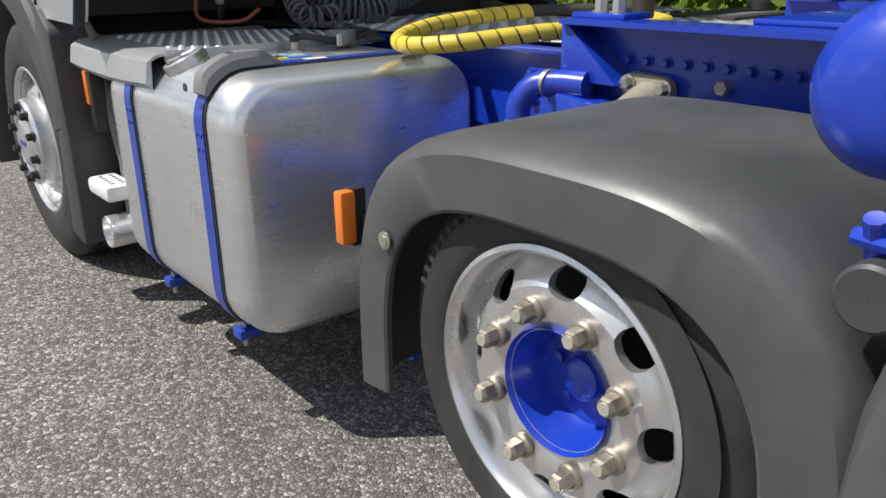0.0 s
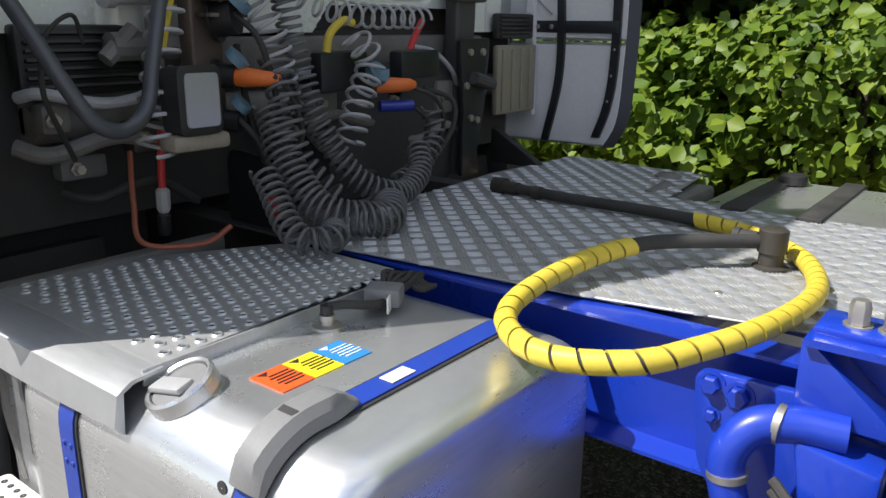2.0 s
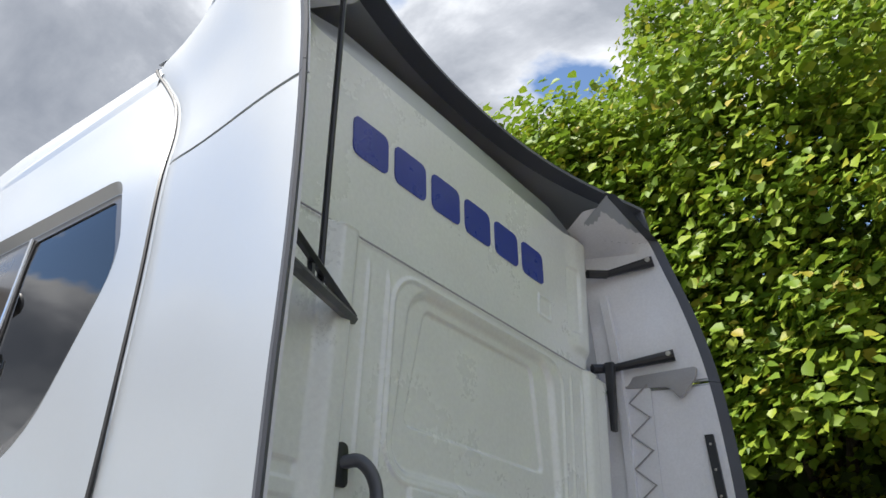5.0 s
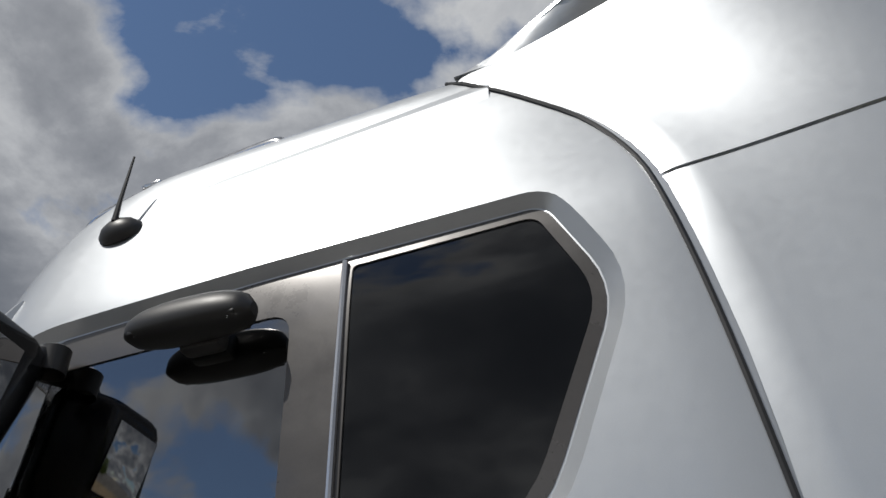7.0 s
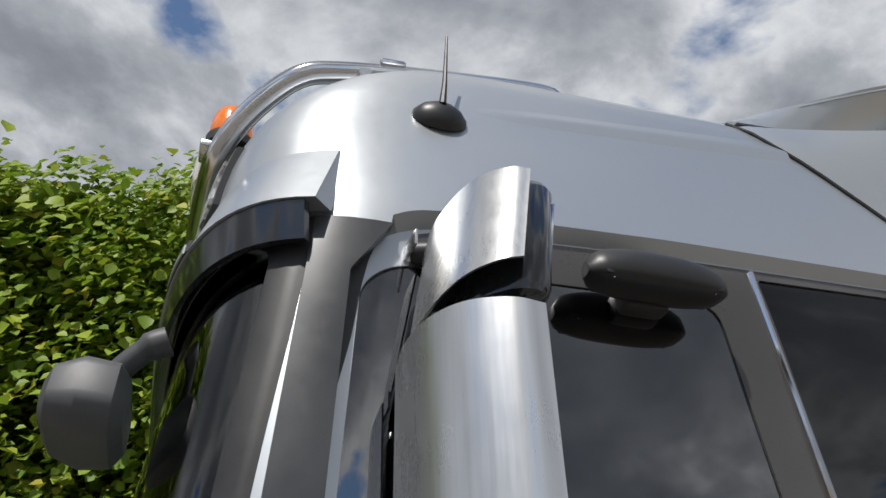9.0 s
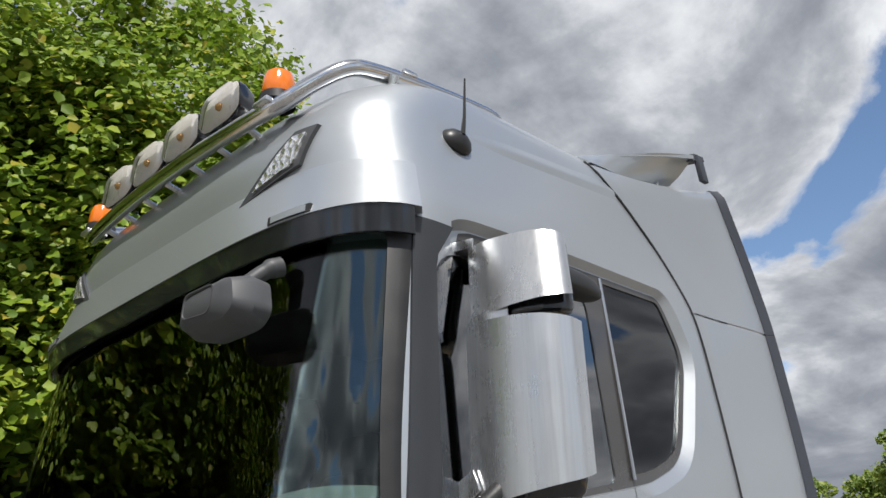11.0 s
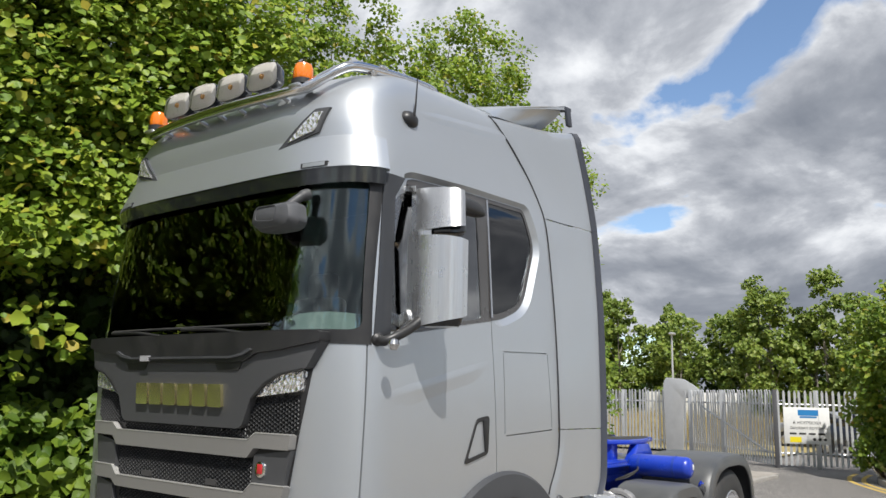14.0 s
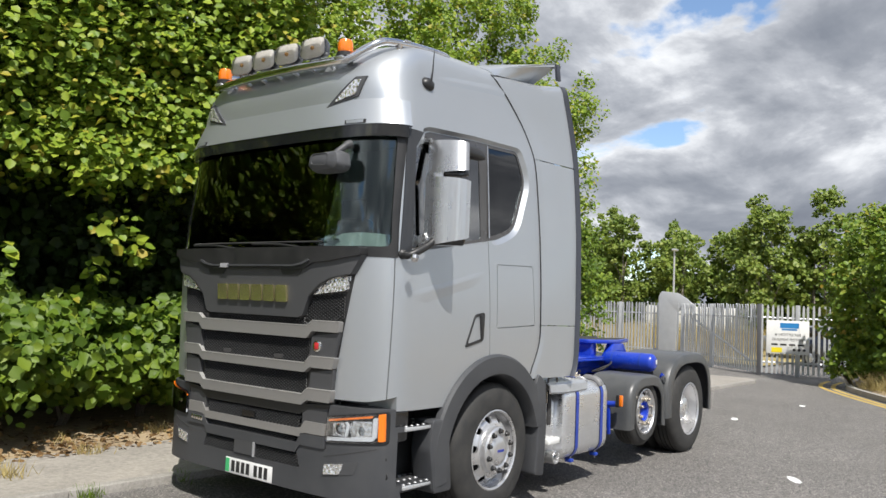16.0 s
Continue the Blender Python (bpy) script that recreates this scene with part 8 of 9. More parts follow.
lead("electric_coil", [(-0.86, 0.27, 1.42), (-0.92, 0.30, 1.30), (-0.97, 0.30, 1.16), (-1.04, 0.24, 1.06)], 13, 0.044, 0.0085, "coil_dark", "dark coiled electric lead")
lead("electric_coil", [(-0.95, 0.42, 1.15), (-1.04, 0.45, 1.07), (-1.14, 0.47, 1.01), (-1.17, 0.40, 1.005), (-1.12, 0.34, 1.01)], 16, 0.036, 0.0075, "coil_dark", "dark coiled electric lead")
lead("electric_coil", [(-0.90, -0.42, 1.25), (-0.93, -0.40, 1.15), (-0.96, -0.30, 1.08), (-0.98, -0.18, 1.05)], 12, 0.034, 0.007, "coil_dark", "dark coiled electric lead")
for ctrl, r, mt in (([p0 + d0 * 0.05, p0 + d0 * 0.10 + Vector((0, 0, -0.02)), (-0.90, 0.24, 1.66), (-0.88, 0.22, 1.60), (-0.83, 0.20, 1.61)], 0.011, "rubber"),
                    ([p2 + d2 * 0.11, (-0.93, 0.28, 1.33), (-0.94, 0.25, 1.22), (-0.92, 0.30, 1.12), (-0.94, 0.28, 1.04)], 0.007, "rubber"),
                    ([p1 + d1 * 0.0, (-0.86, 0.33, 1.47), (-0.88, 0.30, 1.36), (-0.90, 0.30, 1.26)], 0.008, "rubber"),
                    ([p3 + d3 * 0.0, (-0.88, 0.36, 1.20), (-0.92, 0.36, 1.10)], 0.008, "rubber"),
                    ([(-0.88, -0.36, 1.315), (-0.92, -0.42, 1.28), (-0.92, -0.46, 1.20), (-0.90, -0.44, 1.10)], 0.007, "rubber"),
                    ([(-0.88, -0.37, 1.25), (-0.91, -0.40, 1.20), (-0.91, -0.36, 1.12), (-0.93, -0.30, 1.07)], 0.007, "rubber"),
                    ([(-0.80, -0.50, 1.30), (-0.86, -0.56, 1.26), (-0.88, -0.55, 1.18), (-0.88, -0.48, 1.08)], 0.009, "rubber"),
                    ([(-0.74, 0.30, 1.45), (-0.80, 0.33, 1.30), (-0.83, 0.30, 1.15), (-0.80, 0.20, 1.05)], 0.010, "rubber"),
                    ([(-0.72, 0.65, 1.20), (-0.78, 0.69, 1.08), (-0.84, 0.71, 1.0), (-0.92, 0.60, 0.99), (-0.96, 0.54, 1.03)], 0.007, "copper"),
                    ([(-0.76, 0.10, 1.30), (-0.82, 0.05, 1.18), (-0.90, -0.05, 1.10), (-0.86, -0.20, 1.06)], 0.012, "rubber"),
                    ([(-0.76, 0.86, 1.42), (-0.80, 0.88, 1.35), (-0.78, 0.84, 1.26), (-0.74, 0.80, 1.20)], 0.006, "rubber"),
                    ([(-0.76, 0.76, 1.46), (-0.80, 0.80, 1.52), (-0.80, 0.86, 1.48), (-0.77, 0.87, 1.40)], 0.005, "rubber")):
    part("cable", tube(spline(hung(ctrl), 8), r, 8), mt, truck)
part("yellow_hose_end", tube(spline(hung([(-0.83, -0.04, 1.43), (-0.84, -0.05, 1.48), (-0.85, -0.09, 1.515), (-0.85, -0.13, 1.51)]), 6), 0.012, 10), "yellow", truck, "yellow air hose end")
part("yellow_hose_end", tube(spline(hung([(-0.80, 0.55, 1.57), (-0.81, 0.575, 1.51), (-0.82, 0.60, 1.45)]), 6), 0.010, 10), "yellow", truck, "yellow air hose end")
part("red_hose_end", tube(spline(hung([(-0.83, -0.46, 1.52), (-0.83, -0.43, 1.48), (-0.82, -0.41, 1.43)]), 6), 0.011, 10), "red", truck, "red air hose end")
part("red_hose", tube(spline([(-0.80, 0.69, 1.262), (-0.812, 0.698, 1.235), (-0.806, 0.702, 1.17), (-0.802, 0.702, 1.112)], 6), 0.0095, 10), "red", truck, "red air hose with a clear coupling")
part("coupling", tube([(-0.802, 0.702, 1.115), (-0.802, 0.702, 1.108), (-0.800, 0.702, 1.06), (-0.799, 0.702, 1.05)], [0.011, 0.018, 0.018, 0.012], 8), "coil", truck, "clear plastic hose coupling")
part("coupling_end", tube([(-0.799, 0.702, 1.05), (-0.799, 0.702, 1.044), (-0.797, 0.702, 1.0), (-0.797, 0.702, 0.99)], [0.012, 0.017, 0.017, 0.012], 10), "black", truck)
part("red_tag", box((-0.97, 0.485, 1.05), (0.01, 0.035, 0.06), 0.003), "red", truck)
# frame extension plates at the sides of the leads
part("frame_horn", soft_prism(rounded([(-0.72, 1.18), (-0.98, 1.16), (-1.02, 1.04), (-0.96, 0.94), (-0.72, 0.90)], 0.05), 0.425, 0.44, "y", 0.004), "stay", truck, "black frame end plate")
lf = new("cab_latch")
lf.parent = truck
tagged(lf, "grey cab latch post bolted to the frame")
lf.location = (0.03, 0.07, 0.0)
part("latch_post", loft([[(-0.77 + a * 0.03 - dz * 0.02, -0.70 + b * w, 1.30 + dz) for a, b in rounded([(-1, -1), (1, -1), (1, 1), (-1, 1)], 0.4, 3)] for dz, w in ((-0.34, 0.05), (0.0, 0.055), (0.25, 0.062), (0.38, 0.062), (0.44, 0.045), (0.46, 0.02))]), "grey", lf)
part("latch_bar", box((-0.80, -0.70, 1.615), (0.06, 0.20, 0.035), 0.012), "grey", lf)
part("latch_plate", soft_prism(rounded([(-0.60, 1.47), (-0.79, 1.47), (-0.77, 1.25), (-0.72, 1.05), (-0.74, 0.96), (-0.62, 0.96), (-0.63, 1.2)], 0.02), -0.85, -0.83, "x", 0.003), "stay", lf)
for y, z in ((-0.66, 1.42), (-0.74, 1.42), (-0.67, 1.18), (-0.71, 1.17), (-0.64, 1.30)):
    part("latch_bolt", lathe([(0, 0.014), (0.01, 0.013), (0.012, 0.001)], (-0.85, y, z), "x", 8, -1), "zinc", lf)
part("latch_link", tube([(-0.87, -0.78, 1.30), (-0.87, -0.66, 1.33)], 0.024, 10), "grey", lf)
part("side_shield", soft_prism(rounded([(-0.74, 1.12), (-0.98, 0.98), (-1.0, 0.97), (-0.74, 0.97)], 0.02), -0.90, -0.86, "y", 0.004), "black", truck)
# between front wheel and tank: brackets, exhaust, step
part("exhaust_tail", lathe([(-0.20, 0.055), (0.0, 0.056), (0.004, 0.053), (-0.01, 0.050), (-0.20, 0.049)], (-0.90, 1.235, 0.335), "y", 26), "rim", truck, "bright exhaust tail pipe")
part("exhaust_body", loft(rounded_box_rings([(-1.05, (0.9, 0.9)), (-1.02, (1, 1)), (-0.78, (1, 1)), (-0.74, (0.9, 0.9))], 0.62, 1.13, 0.27, 0.84, 0.08)), "tank", truck, "bright aluminium silencer body")
part("exhaust_clamp", lathe([(-0.012, 0.0565), (-0.012, 0.062), (0.012, 0.062), (0.012, 0.0565)], (-0.90, 1.12, 0.335), "y", 24), "zinc", truck)
sp = part("white_cover", box((-0.86, 1.19, 0.475), (0.20, 0.10, 0.055), 0.014), "white", truck, "white perforated cover over the exhaust")
# dark discs on the cover stand for its shaded perforations
for k in range(5):
    for j in range(2):
        part("cover_hole", lathe([(0, 0.008), (0.001, 0.008), (0.001, 0.001)], (-0.80 - 0.03 * k, 1.17 + 0.035 * j, 0.5025), "z", 8), "void", sp)
am = part("marker_post", box((-0.76, 1.16, 0.80), (0.05, 0.05, 0.30), 0.01), "black", truck)
part("amber_marker", box((-0.752, 1.178, 0.80), (0.035, 0.03, 0.115), 0.006), "amber", am, "amber side marker lamp")
part("front_post", joined(tube(spline([(-0.74, 1.13, 0.97), (-0.78, 1.13, 0.70), (-0.82, 1.12, 0.50)], 5), 0.016, 8), tube([(-0.86, 1.10, 0.93), (-0.86, 1.10, 0.72)], 0.012, 8)), "grimy", truck)
# block in the deep-shade colour darkens the gap ahead of the tank
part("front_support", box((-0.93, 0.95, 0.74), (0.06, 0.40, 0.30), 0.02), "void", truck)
part("bright_rod", tube([(-0.885, 1.135, 0.92), (-0.885, 1.135, 0.78)], 0.008, 8), "chrome", truck)
part("junction", box((-0.90, 1.10, 0.62), (0.05, 0.04, 0.035), 0.006), "white", truck)

# ---------------------------------------------------------------- ground, kerb, verge
def ground():
    bm = bmesh.new()
    bmesh.ops.create_grid(bm, x_segments=40, y_segments=40, size=900)
    return bm


g = part("ground", ground(), "asphalt")
tagged(g, "worn grey asphalt yard with coarse stone chips", "ground", kind="structure")

rng = np.random.default_rng(7)


def uneven_sheet(x0, x1, y0, y1, nx, ny, zf):
    V = [(x0 + (x1 - x0) * i / nx, y0 + (y1 - y0) * j / ny, zf(x0 + (x1 - x0) * i / nx, y0 + (y1 - y0) * j / ny)) for j in range(ny + 1) for i in range(nx + 1)]
    Q = [(j * (nx + 1) + i, j * (nx + 1) + i + 1, (j + 1) * (nx + 1) + i + 1, (j + 1) * (nx + 1) + i) for j in range(ny) for i in range(nx)]
    return V, Q


pv = part("pavement", uneven_sheet(-16, 14, -2.75, -1.385, 120, 12, lambda x, y: 0.058 + 0.012 * noise.noise((x * 0.7, y * 2, 0))), "path")
tagged(pv, "cracked grey tarmac footway", "pavement", kind="structure")
so = part("verge", uneven_sheet(-16, 14, -14.0, -2.45, 150, 60, lambda x, y: 0.045 + 0.10 * sstep(-2.5, -4.5, y) + 0.05 * noise.noise((x * 1.3, y * 1.3, 3)) * sstep(-2.5, -2.9, y) + 0.35 * sstep(-5, -12, y)), "soil")
tagged(so, "bare brown soil with leaf litter under the hedge", "verge", kind="structure")
kerb = thing("kerb", "weathered grey concrete kerb stones along the yard", "kerb", (0, -1.325, -0.045), kind="structure")
bm = soft_prism([(-0.455, -0.06), (0.455, -0.06), (0.455, 0.06), (-0.455, 0.06)], -0.05, 0.115, "z", 0.012)
kerb_mesh = None
for i in range(32):
    if kerb_mesh is None:
        st = part("kerb_stone", bm, "concrete", kerb)
        kerb_mesh = st.data
    else:
        st = new("kerb_stone", kerb_mesh)
        st.parent = kerb
    st.location = (13.5 - 0.918 * i, rng.uniform(-0.006, 0.006), rng.uniform(-0.008, 0.006))
    st.rotation_euler = (0, rng.uniform(-0.006, 0.006), rng.uniform(-0.008, 0.008))


def strip(pts, w, z0, z1, mat, name, label, kind="structure", cat="road marking"):
    P = spline([(x, y, 0) for x, y in pts], 10)
    rings = []
    for k, p in enumerate(P):
        a, b = P[max(0, k - 1)], P[min(len(P) - 1, k + 1)]
        d = (b - a).normalized()
        n = Vector((-d.y, d.x, 0)) * w / 2
        rings.append([(p.x + n.x, p.y + n.y, z0), (p.x - n.x, p.y - n.y, z0), (p.x - n.x, p.y - n.y, z1), (p.x + n.x, p.y + n.y, z1)])
    return tagged(part(name, loft(rings), mat), label, cat, kind=kind)


strip([(-18.2, -0.15), (-17.0, -0.08), (-15.7, 0.22), (-14.0, 1.05), (-12.2, 2.07), (-8, 4.55), (-2, 8)], 0.10, 0.0, 0.004, "yellow_line", "yellow_line", "faded yellow no-parking line")
strip([(-18.2, 0.17), (-16.9, 0.24), (-15.5, 0.54), (-13.8, 1.38), (-12.0, 2.38), (-7.8, 4.85), (-2, 8.4)], 0.10, 0.0, 0.004, "yellow_line", "yellow_line", "faded yellow no-parking line")
strip([(-18.4, 0.55), (-16.8, 0.62), (-15.3, 0.92), (-13.6, 1.76), (-11.8, 2.78), (-7.5, 5.25), (-1.8, 8.9)], 0.13, -0.02, 0.12, "concrete", "kerb_curve", "curved concrete kerb", cat="kerb")
v2 = part("verge", uneven_sheet(-19, -3, 0.7, 14, 60, 50, lambda x, y: (0.10 + 0.05 * noise.noise((x, y, 1)) if y > 0.80 + 0.57 * max(0, x + 15.6) + 0.12 else -0.05)), "soil")
tagged(v2, "weedy strip behind the curved kerb", "verge", kind="structure")
for x, y, a in ((-7.66, 0.63, 0.3), (-10.8, 0.9, 0.2), (-3.4, 2.54, 0.5)):
    bm = bmesh.new()
    bmesh.ops.create_circle(bm, cap_ends=True, radius=0.11, segments=9)
    for v in bm.verts:
        v.co.x *= 1.4 + 0.4 * rng.random()
        v.co.y *= 0.4 + 0.2 * rng.random()
        v.co.z = 0.004
    sc = part("paint_scrap", bm, "white", None)
    sc.location, sc.rotation_euler = (x, y, 0), (0, 0, a)
    tagged(sc, "scrap of worn white road paint", "road marking", kind="structure")

# ---------------------------------------------------------------- leaves
def leaf_cloud(centres, radii, per, size, rng, face=(0.25, 0.55, 0.75), jitter=0.75, curl=0.25, flat=0.85):
    """Leaf blades round many clump centres: each blade is four triangles, folded along its rib."""
    n = len(centres)
    C = np.repeat(np.asarray(centres, float), per, axis=0)
    R = np.repeat(np.asarray(radii, float), per, axis=0)
    m = len(C)
    d = rng.normal(size=(m, 3))
    d /= np.linalg.norm(d, axis=1)[:, None]
    r = rng.random(m) ** 0.45
    P = C + d * (r * R)[:, None] * np.array([1.0, 1.0, flat])
    nrm = rng.normal(size=(m, 3)) * jitter + np.asarray(face) + d * 0.35
    nrm /= np.linalg.norm(nrm, axis=1)[:, None]
    t = np.cross(nrm, rng.normal(size=(m, 3)))
    t /= np.linalg.norm(t, axis=1)[:, None]
    b = np.cross(nrm, t)
    L = size * (0.55 + 0.75 * rng.random(m))
    W = L * (0.38 + 0.12 * rng.random(m))
    k = curl * L
    pts = np.empty((m, 6, 3))
    pts[:, 0] = P - t * (L / 2)[:, None]
    pts[:, 1] = P - t * (L * 0.12)[:, None] + b * W[:, None] + nrm * (k * 0.45)[:, None]
    pts[:, 2] = P + t * (L * 0.22)[:, None] + b * (W * 0.78)[:, None] + nrm * (k * 0.35)[:, None]
    pts[:, 3] = P + t * (L / 2)[:, None] - nrm * (k * 0.4)[:, None]
    pts[:, 4] = P + t * (L * 0.22)[:, None] - b * (W * 0.78)[:, None] + nrm * (k * 0.35)[:, None]
    pts[:, 5] = P - t * (L * 0.12)[:, None] - b * W[:, None] + nrm * (k * 0.45)[:, None]
    base = np.arange(m)[:, None] * 6
    F = np.concatenate([base + np.array([0, 1, 2, 3]), base + np.array([0, 3, 4, 5])], axis=1).reshape(-1, 4)
    return pts.reshape(-1, 3), F


def fast_mesh(name, V, F, mat, parent=None, label=""):
    me = bpy.data.meshes.new(name)
    me.vertices.add(len(V))
    me.vertices.foreach_set("co", np.ascontiguousarray(V, dtype=np.float32).ravel())
    nf = len(F)
    me.loops.add(nf * 4)
    me.loops.foreach_set("vertex_index", np.ascontiguousarray(F, dtype=np.int32).ravel())
    me.polygons.add(nf)
    me.polygons.foreach_set("loop_start", np.arange(0, nf * 4, 4, dtype=np.int32))
    me.update(calc_edges=True)
    me.validate()
    me.materials.append(M[mat])
    ob = new(name, me)
    if parent is not None:
        ob.parent = parent
    if label:
        tagged(ob, label)
    return ob


def limbs(base, tips, r0, rng, seg=7):
    """A tapered trunk that splits towards the tips."""
    geos = []
    top = Vector(base) + Vector((rng.uniform(-0.2, 0.2), rng.uniform(-0.2, 0.2), max(t[2] for t in tips) * 0.72))
    trunk = spline([base, Vector(base).lerp(top, 0.35) + Vector((rng.uniform(-0.12, 0.12), rng.uniform(-0.12, 0.12), 0)), Vector(base).lerp(top, 0.7) + Vector((rng.uniform(-0.15, 0.15), rng.uniform(-0.15, 0.15), 0)), top], 5)
    n = len(trunk)
    geos.append(tube(trunk, [r0 * (1 - 0.78 * k / (n - 1)) for k in range(n)], seg))
    for t in tips:
        t = Vector(t)
        h = max(0.12, min(0.92, (t.z / top.z) * 0.62 + rng.uniform(-0.1, 0.1)))
        k = int(h * (n - 1))
        a = trunk[k]
        mid = a.lerp(t, 0.5) + Vector((rng.uniform(-0.12, 0.12), rng.uniform(-0.12, 0.12), 0.12))
        P = spline([a, mid, t], 4)
        ra = r0 * (1 - 0.78 * k / (n - 1)) * 0.5
        geos.append(tube(P, [max(0.006, ra * (1 - 0.88 * q / (len(P) - 1))) for q in range(len(P))], 5))
    return joined(*geos)


def tree(x, y, h, rx, ry, clumps, per, size, rng, name="tree", label="", mat="leaf", z_lo=1.2, group="", face=(0.25, 0.55, 0.75), front=0.65, crad=(0.28, 0.50), jitter=0.6):
    """A tree: trunk with limbs, and a crown of leaf clumps that crowds towards its outside."""
    t = thing(name, label, "tree" if name == "tree" else "shrub", (x, y, 0.1), group)
    cs, rs = [], []
    cz, rz = (h + z_lo) / 2, (h - z_lo) / 2
    while len(cs) < clumps:
        d = rng.normal(size=3)
        d /= np.linalg.norm(d)
        if d[1] < -0.2 and rng.random() < front:
            d[1] = -d[1]
        r = 0.55 + 0.45 * rng.random() ** 0.6
        bulge = 1 + 0.28 * noise.noise((d[0] * 2.1 + x, d[1] * 2.1, d[2] * 2.1 + y))
        p = np.array([d[0] * rx, d[1] * ry, d[2] * rz]) * r * bulge + np.array([0, 0, cz])
        if p[2] < 0.25:
            continue
        cs.append(p)
        rs.append(rng.uniform(*crad))
    V, F = leaf_cloud(cs, rs, per, size, rng, face, jitter)
    fast_mesh("crown", V, F, mat, t)
    idx = rng.choice(len(cs), min(26, len(cs)), replace=False)
    part("trunk", limbs((0, 0, -0.15), [tuple(cs[i]) for i in idx], 0.05 + 0.011 * h, rng), "bark", t)
    return t


big = "broad-leaved tree in full green leaf behind the truck"
for x, y, h, rx, ry, n in ((3.9, -5.3, 6.0, 1.9, 2.0, 170), (1.6, -5.6, 6.9, 2.0, 2.2, 270), (-0.7, -5.5, 8.2, 2.1, 2.3, 290), (-3.0, -5.8, 8.0, 2.0, 2.3, 190), (-5.4, -5.7, 8.6, 2.0, 2.2, 190),
                           (-7.9, -5.6, 9.6, 1.9, 2.1, 190), (-10.3, -5.3, 8.4, 1.7, 1.9, 150), (6.2, -5.4, 6.2, 2.0, 2.0, 130)):
    tr = tree(x, y - (0.15 if x > -1 else 0.0), h + (0.6 if x > -1 else 0.0), rx, ry, n, (72 if x > 2 else 105) if x > -1 else 110, (0.118 if x > 2 else 0.092) if x > -1 else 0.080, rng, "tree", big, "leaf_sunlit", 2.9 if x > -1 else 1.6, "trees behind the truck", crad=(0.28, 0.50) if x > -1 else (0.20, 0.42))
    if x > -1.5:
        # sparse overhanging sprays of leaves at the crown's sunny edge, in the sun-brightened colour
        m = 430
        u = rng.random(m)
        cs = np.column_stack([rng.uniform(-1.4, 1.4, m), -2.75 - 1.0 * u ** 1.3 - y + rng.normal(0, 0.12, m) - 0.15, 2.75 + 3.4 * rng.random(m) ** 0.9])
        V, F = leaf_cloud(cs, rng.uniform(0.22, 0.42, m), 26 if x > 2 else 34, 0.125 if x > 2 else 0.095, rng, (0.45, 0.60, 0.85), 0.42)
        fast_mesh("leaf_spray", V, F, "leaf_sunlit", tr, "yellow-green outer leaves with sunlight put into their colour")
for i, (x, y, h, n) in enumerate(((6.6, -3.9, 1.4, 60), (4.9, -3.85, 1.5, 80), (3.2, -3.85, 1.35, 80), (2.0, -3.75, 1.5, 80), (0.9, -3.95, 1.35, 70), (-0.2, -3.9, 1.4, 65), (-1.5, -3.9, 1.7, 90), (-3.0, -3.85, 4.4, 140), (-4.6, -4.0, 4.4, 110), (-6.2, -4.0, 4.0, 90), (-8.2, -4.0, 4.0, 90), (-10.4, -4.0, 3.8, 90))):
    tree(x, y, h, 1.15, 0.95, n, 36 if x > -1 else 34, 0.12 if x > -1 else 0.085, rng, "shrub", "dense hazel-like hedge shrub with bright green leaves", "leaf_hedge", 0.30, "hedge along the kerb", (0.35, 0.65, 0.75), 0.8, (0.16, 0.36), 0.55)
# single sprays between hedge and crown, their sunlight put into the leaf colour
m = 46
cs = np.column_stack([rng.uniform(0.2, 5.5, m), rng.uniform(-3.7, -3.0, m), rng.uniform(1.3, 3.2, m)])
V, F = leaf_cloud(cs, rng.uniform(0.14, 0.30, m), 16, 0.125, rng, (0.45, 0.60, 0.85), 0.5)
tagged(fast_mesh("leaf_spray", V, F, "leaf_sunlit"), "leaf sprays reaching out of the hedge, sunlight put into their colour", "leaves", kind="stuff")
tree(-17.0, 1.15, 4.3, 1.15, 1.15, 150, 60, 0.12, rng, "shrub", "tall green roadside shrub beside the curved kerb", "leaf", 0.2, "", (0.6, 0.2, 0.7), 0.0)
tree(-15.6, 2.1, 3.6, 0.9, 0.9, 90, 60, 0.12, rng, "shrub", "tall green roadside shrub beside the curved kerb", "leaf_hedge", 0.2, "", (0.6, 0.2, 0.7), 0.0)
tree(-16.3, 0.75, 0.9, 0.8, 0.5, 45, 50, 0.09, rng, "shrub", "low weedy growth at the kerb's end", "leaf_hedge", 0.05, "", (0.6, 0.2, 0.7), 0.0, (0.15, 0.25))

# inner growth that closes the hedge from behind, its leaves coloured as if in shade
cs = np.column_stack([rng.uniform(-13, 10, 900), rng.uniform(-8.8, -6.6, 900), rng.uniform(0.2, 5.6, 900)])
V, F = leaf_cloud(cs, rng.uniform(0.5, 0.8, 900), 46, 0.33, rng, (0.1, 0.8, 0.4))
tagged(fast_mesh("undergrowth", V, F, "leaf_shaded"), "tangled undergrowth behind the hedge, shade put into its leaf colour", "undergrowth", kind="stuff")
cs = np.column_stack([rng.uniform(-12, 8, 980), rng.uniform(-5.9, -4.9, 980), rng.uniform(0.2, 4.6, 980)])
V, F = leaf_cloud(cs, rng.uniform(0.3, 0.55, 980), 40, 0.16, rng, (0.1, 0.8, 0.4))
tagged(fast_mesh("undergrowth", V, F, "leaf_shaded"), "tangled undergrowth behind the hedge, shade put into its leaf colour", "undergrowth", kind="stuff")

# leaf litter, dry grass and weeds on the verge
n = 2600
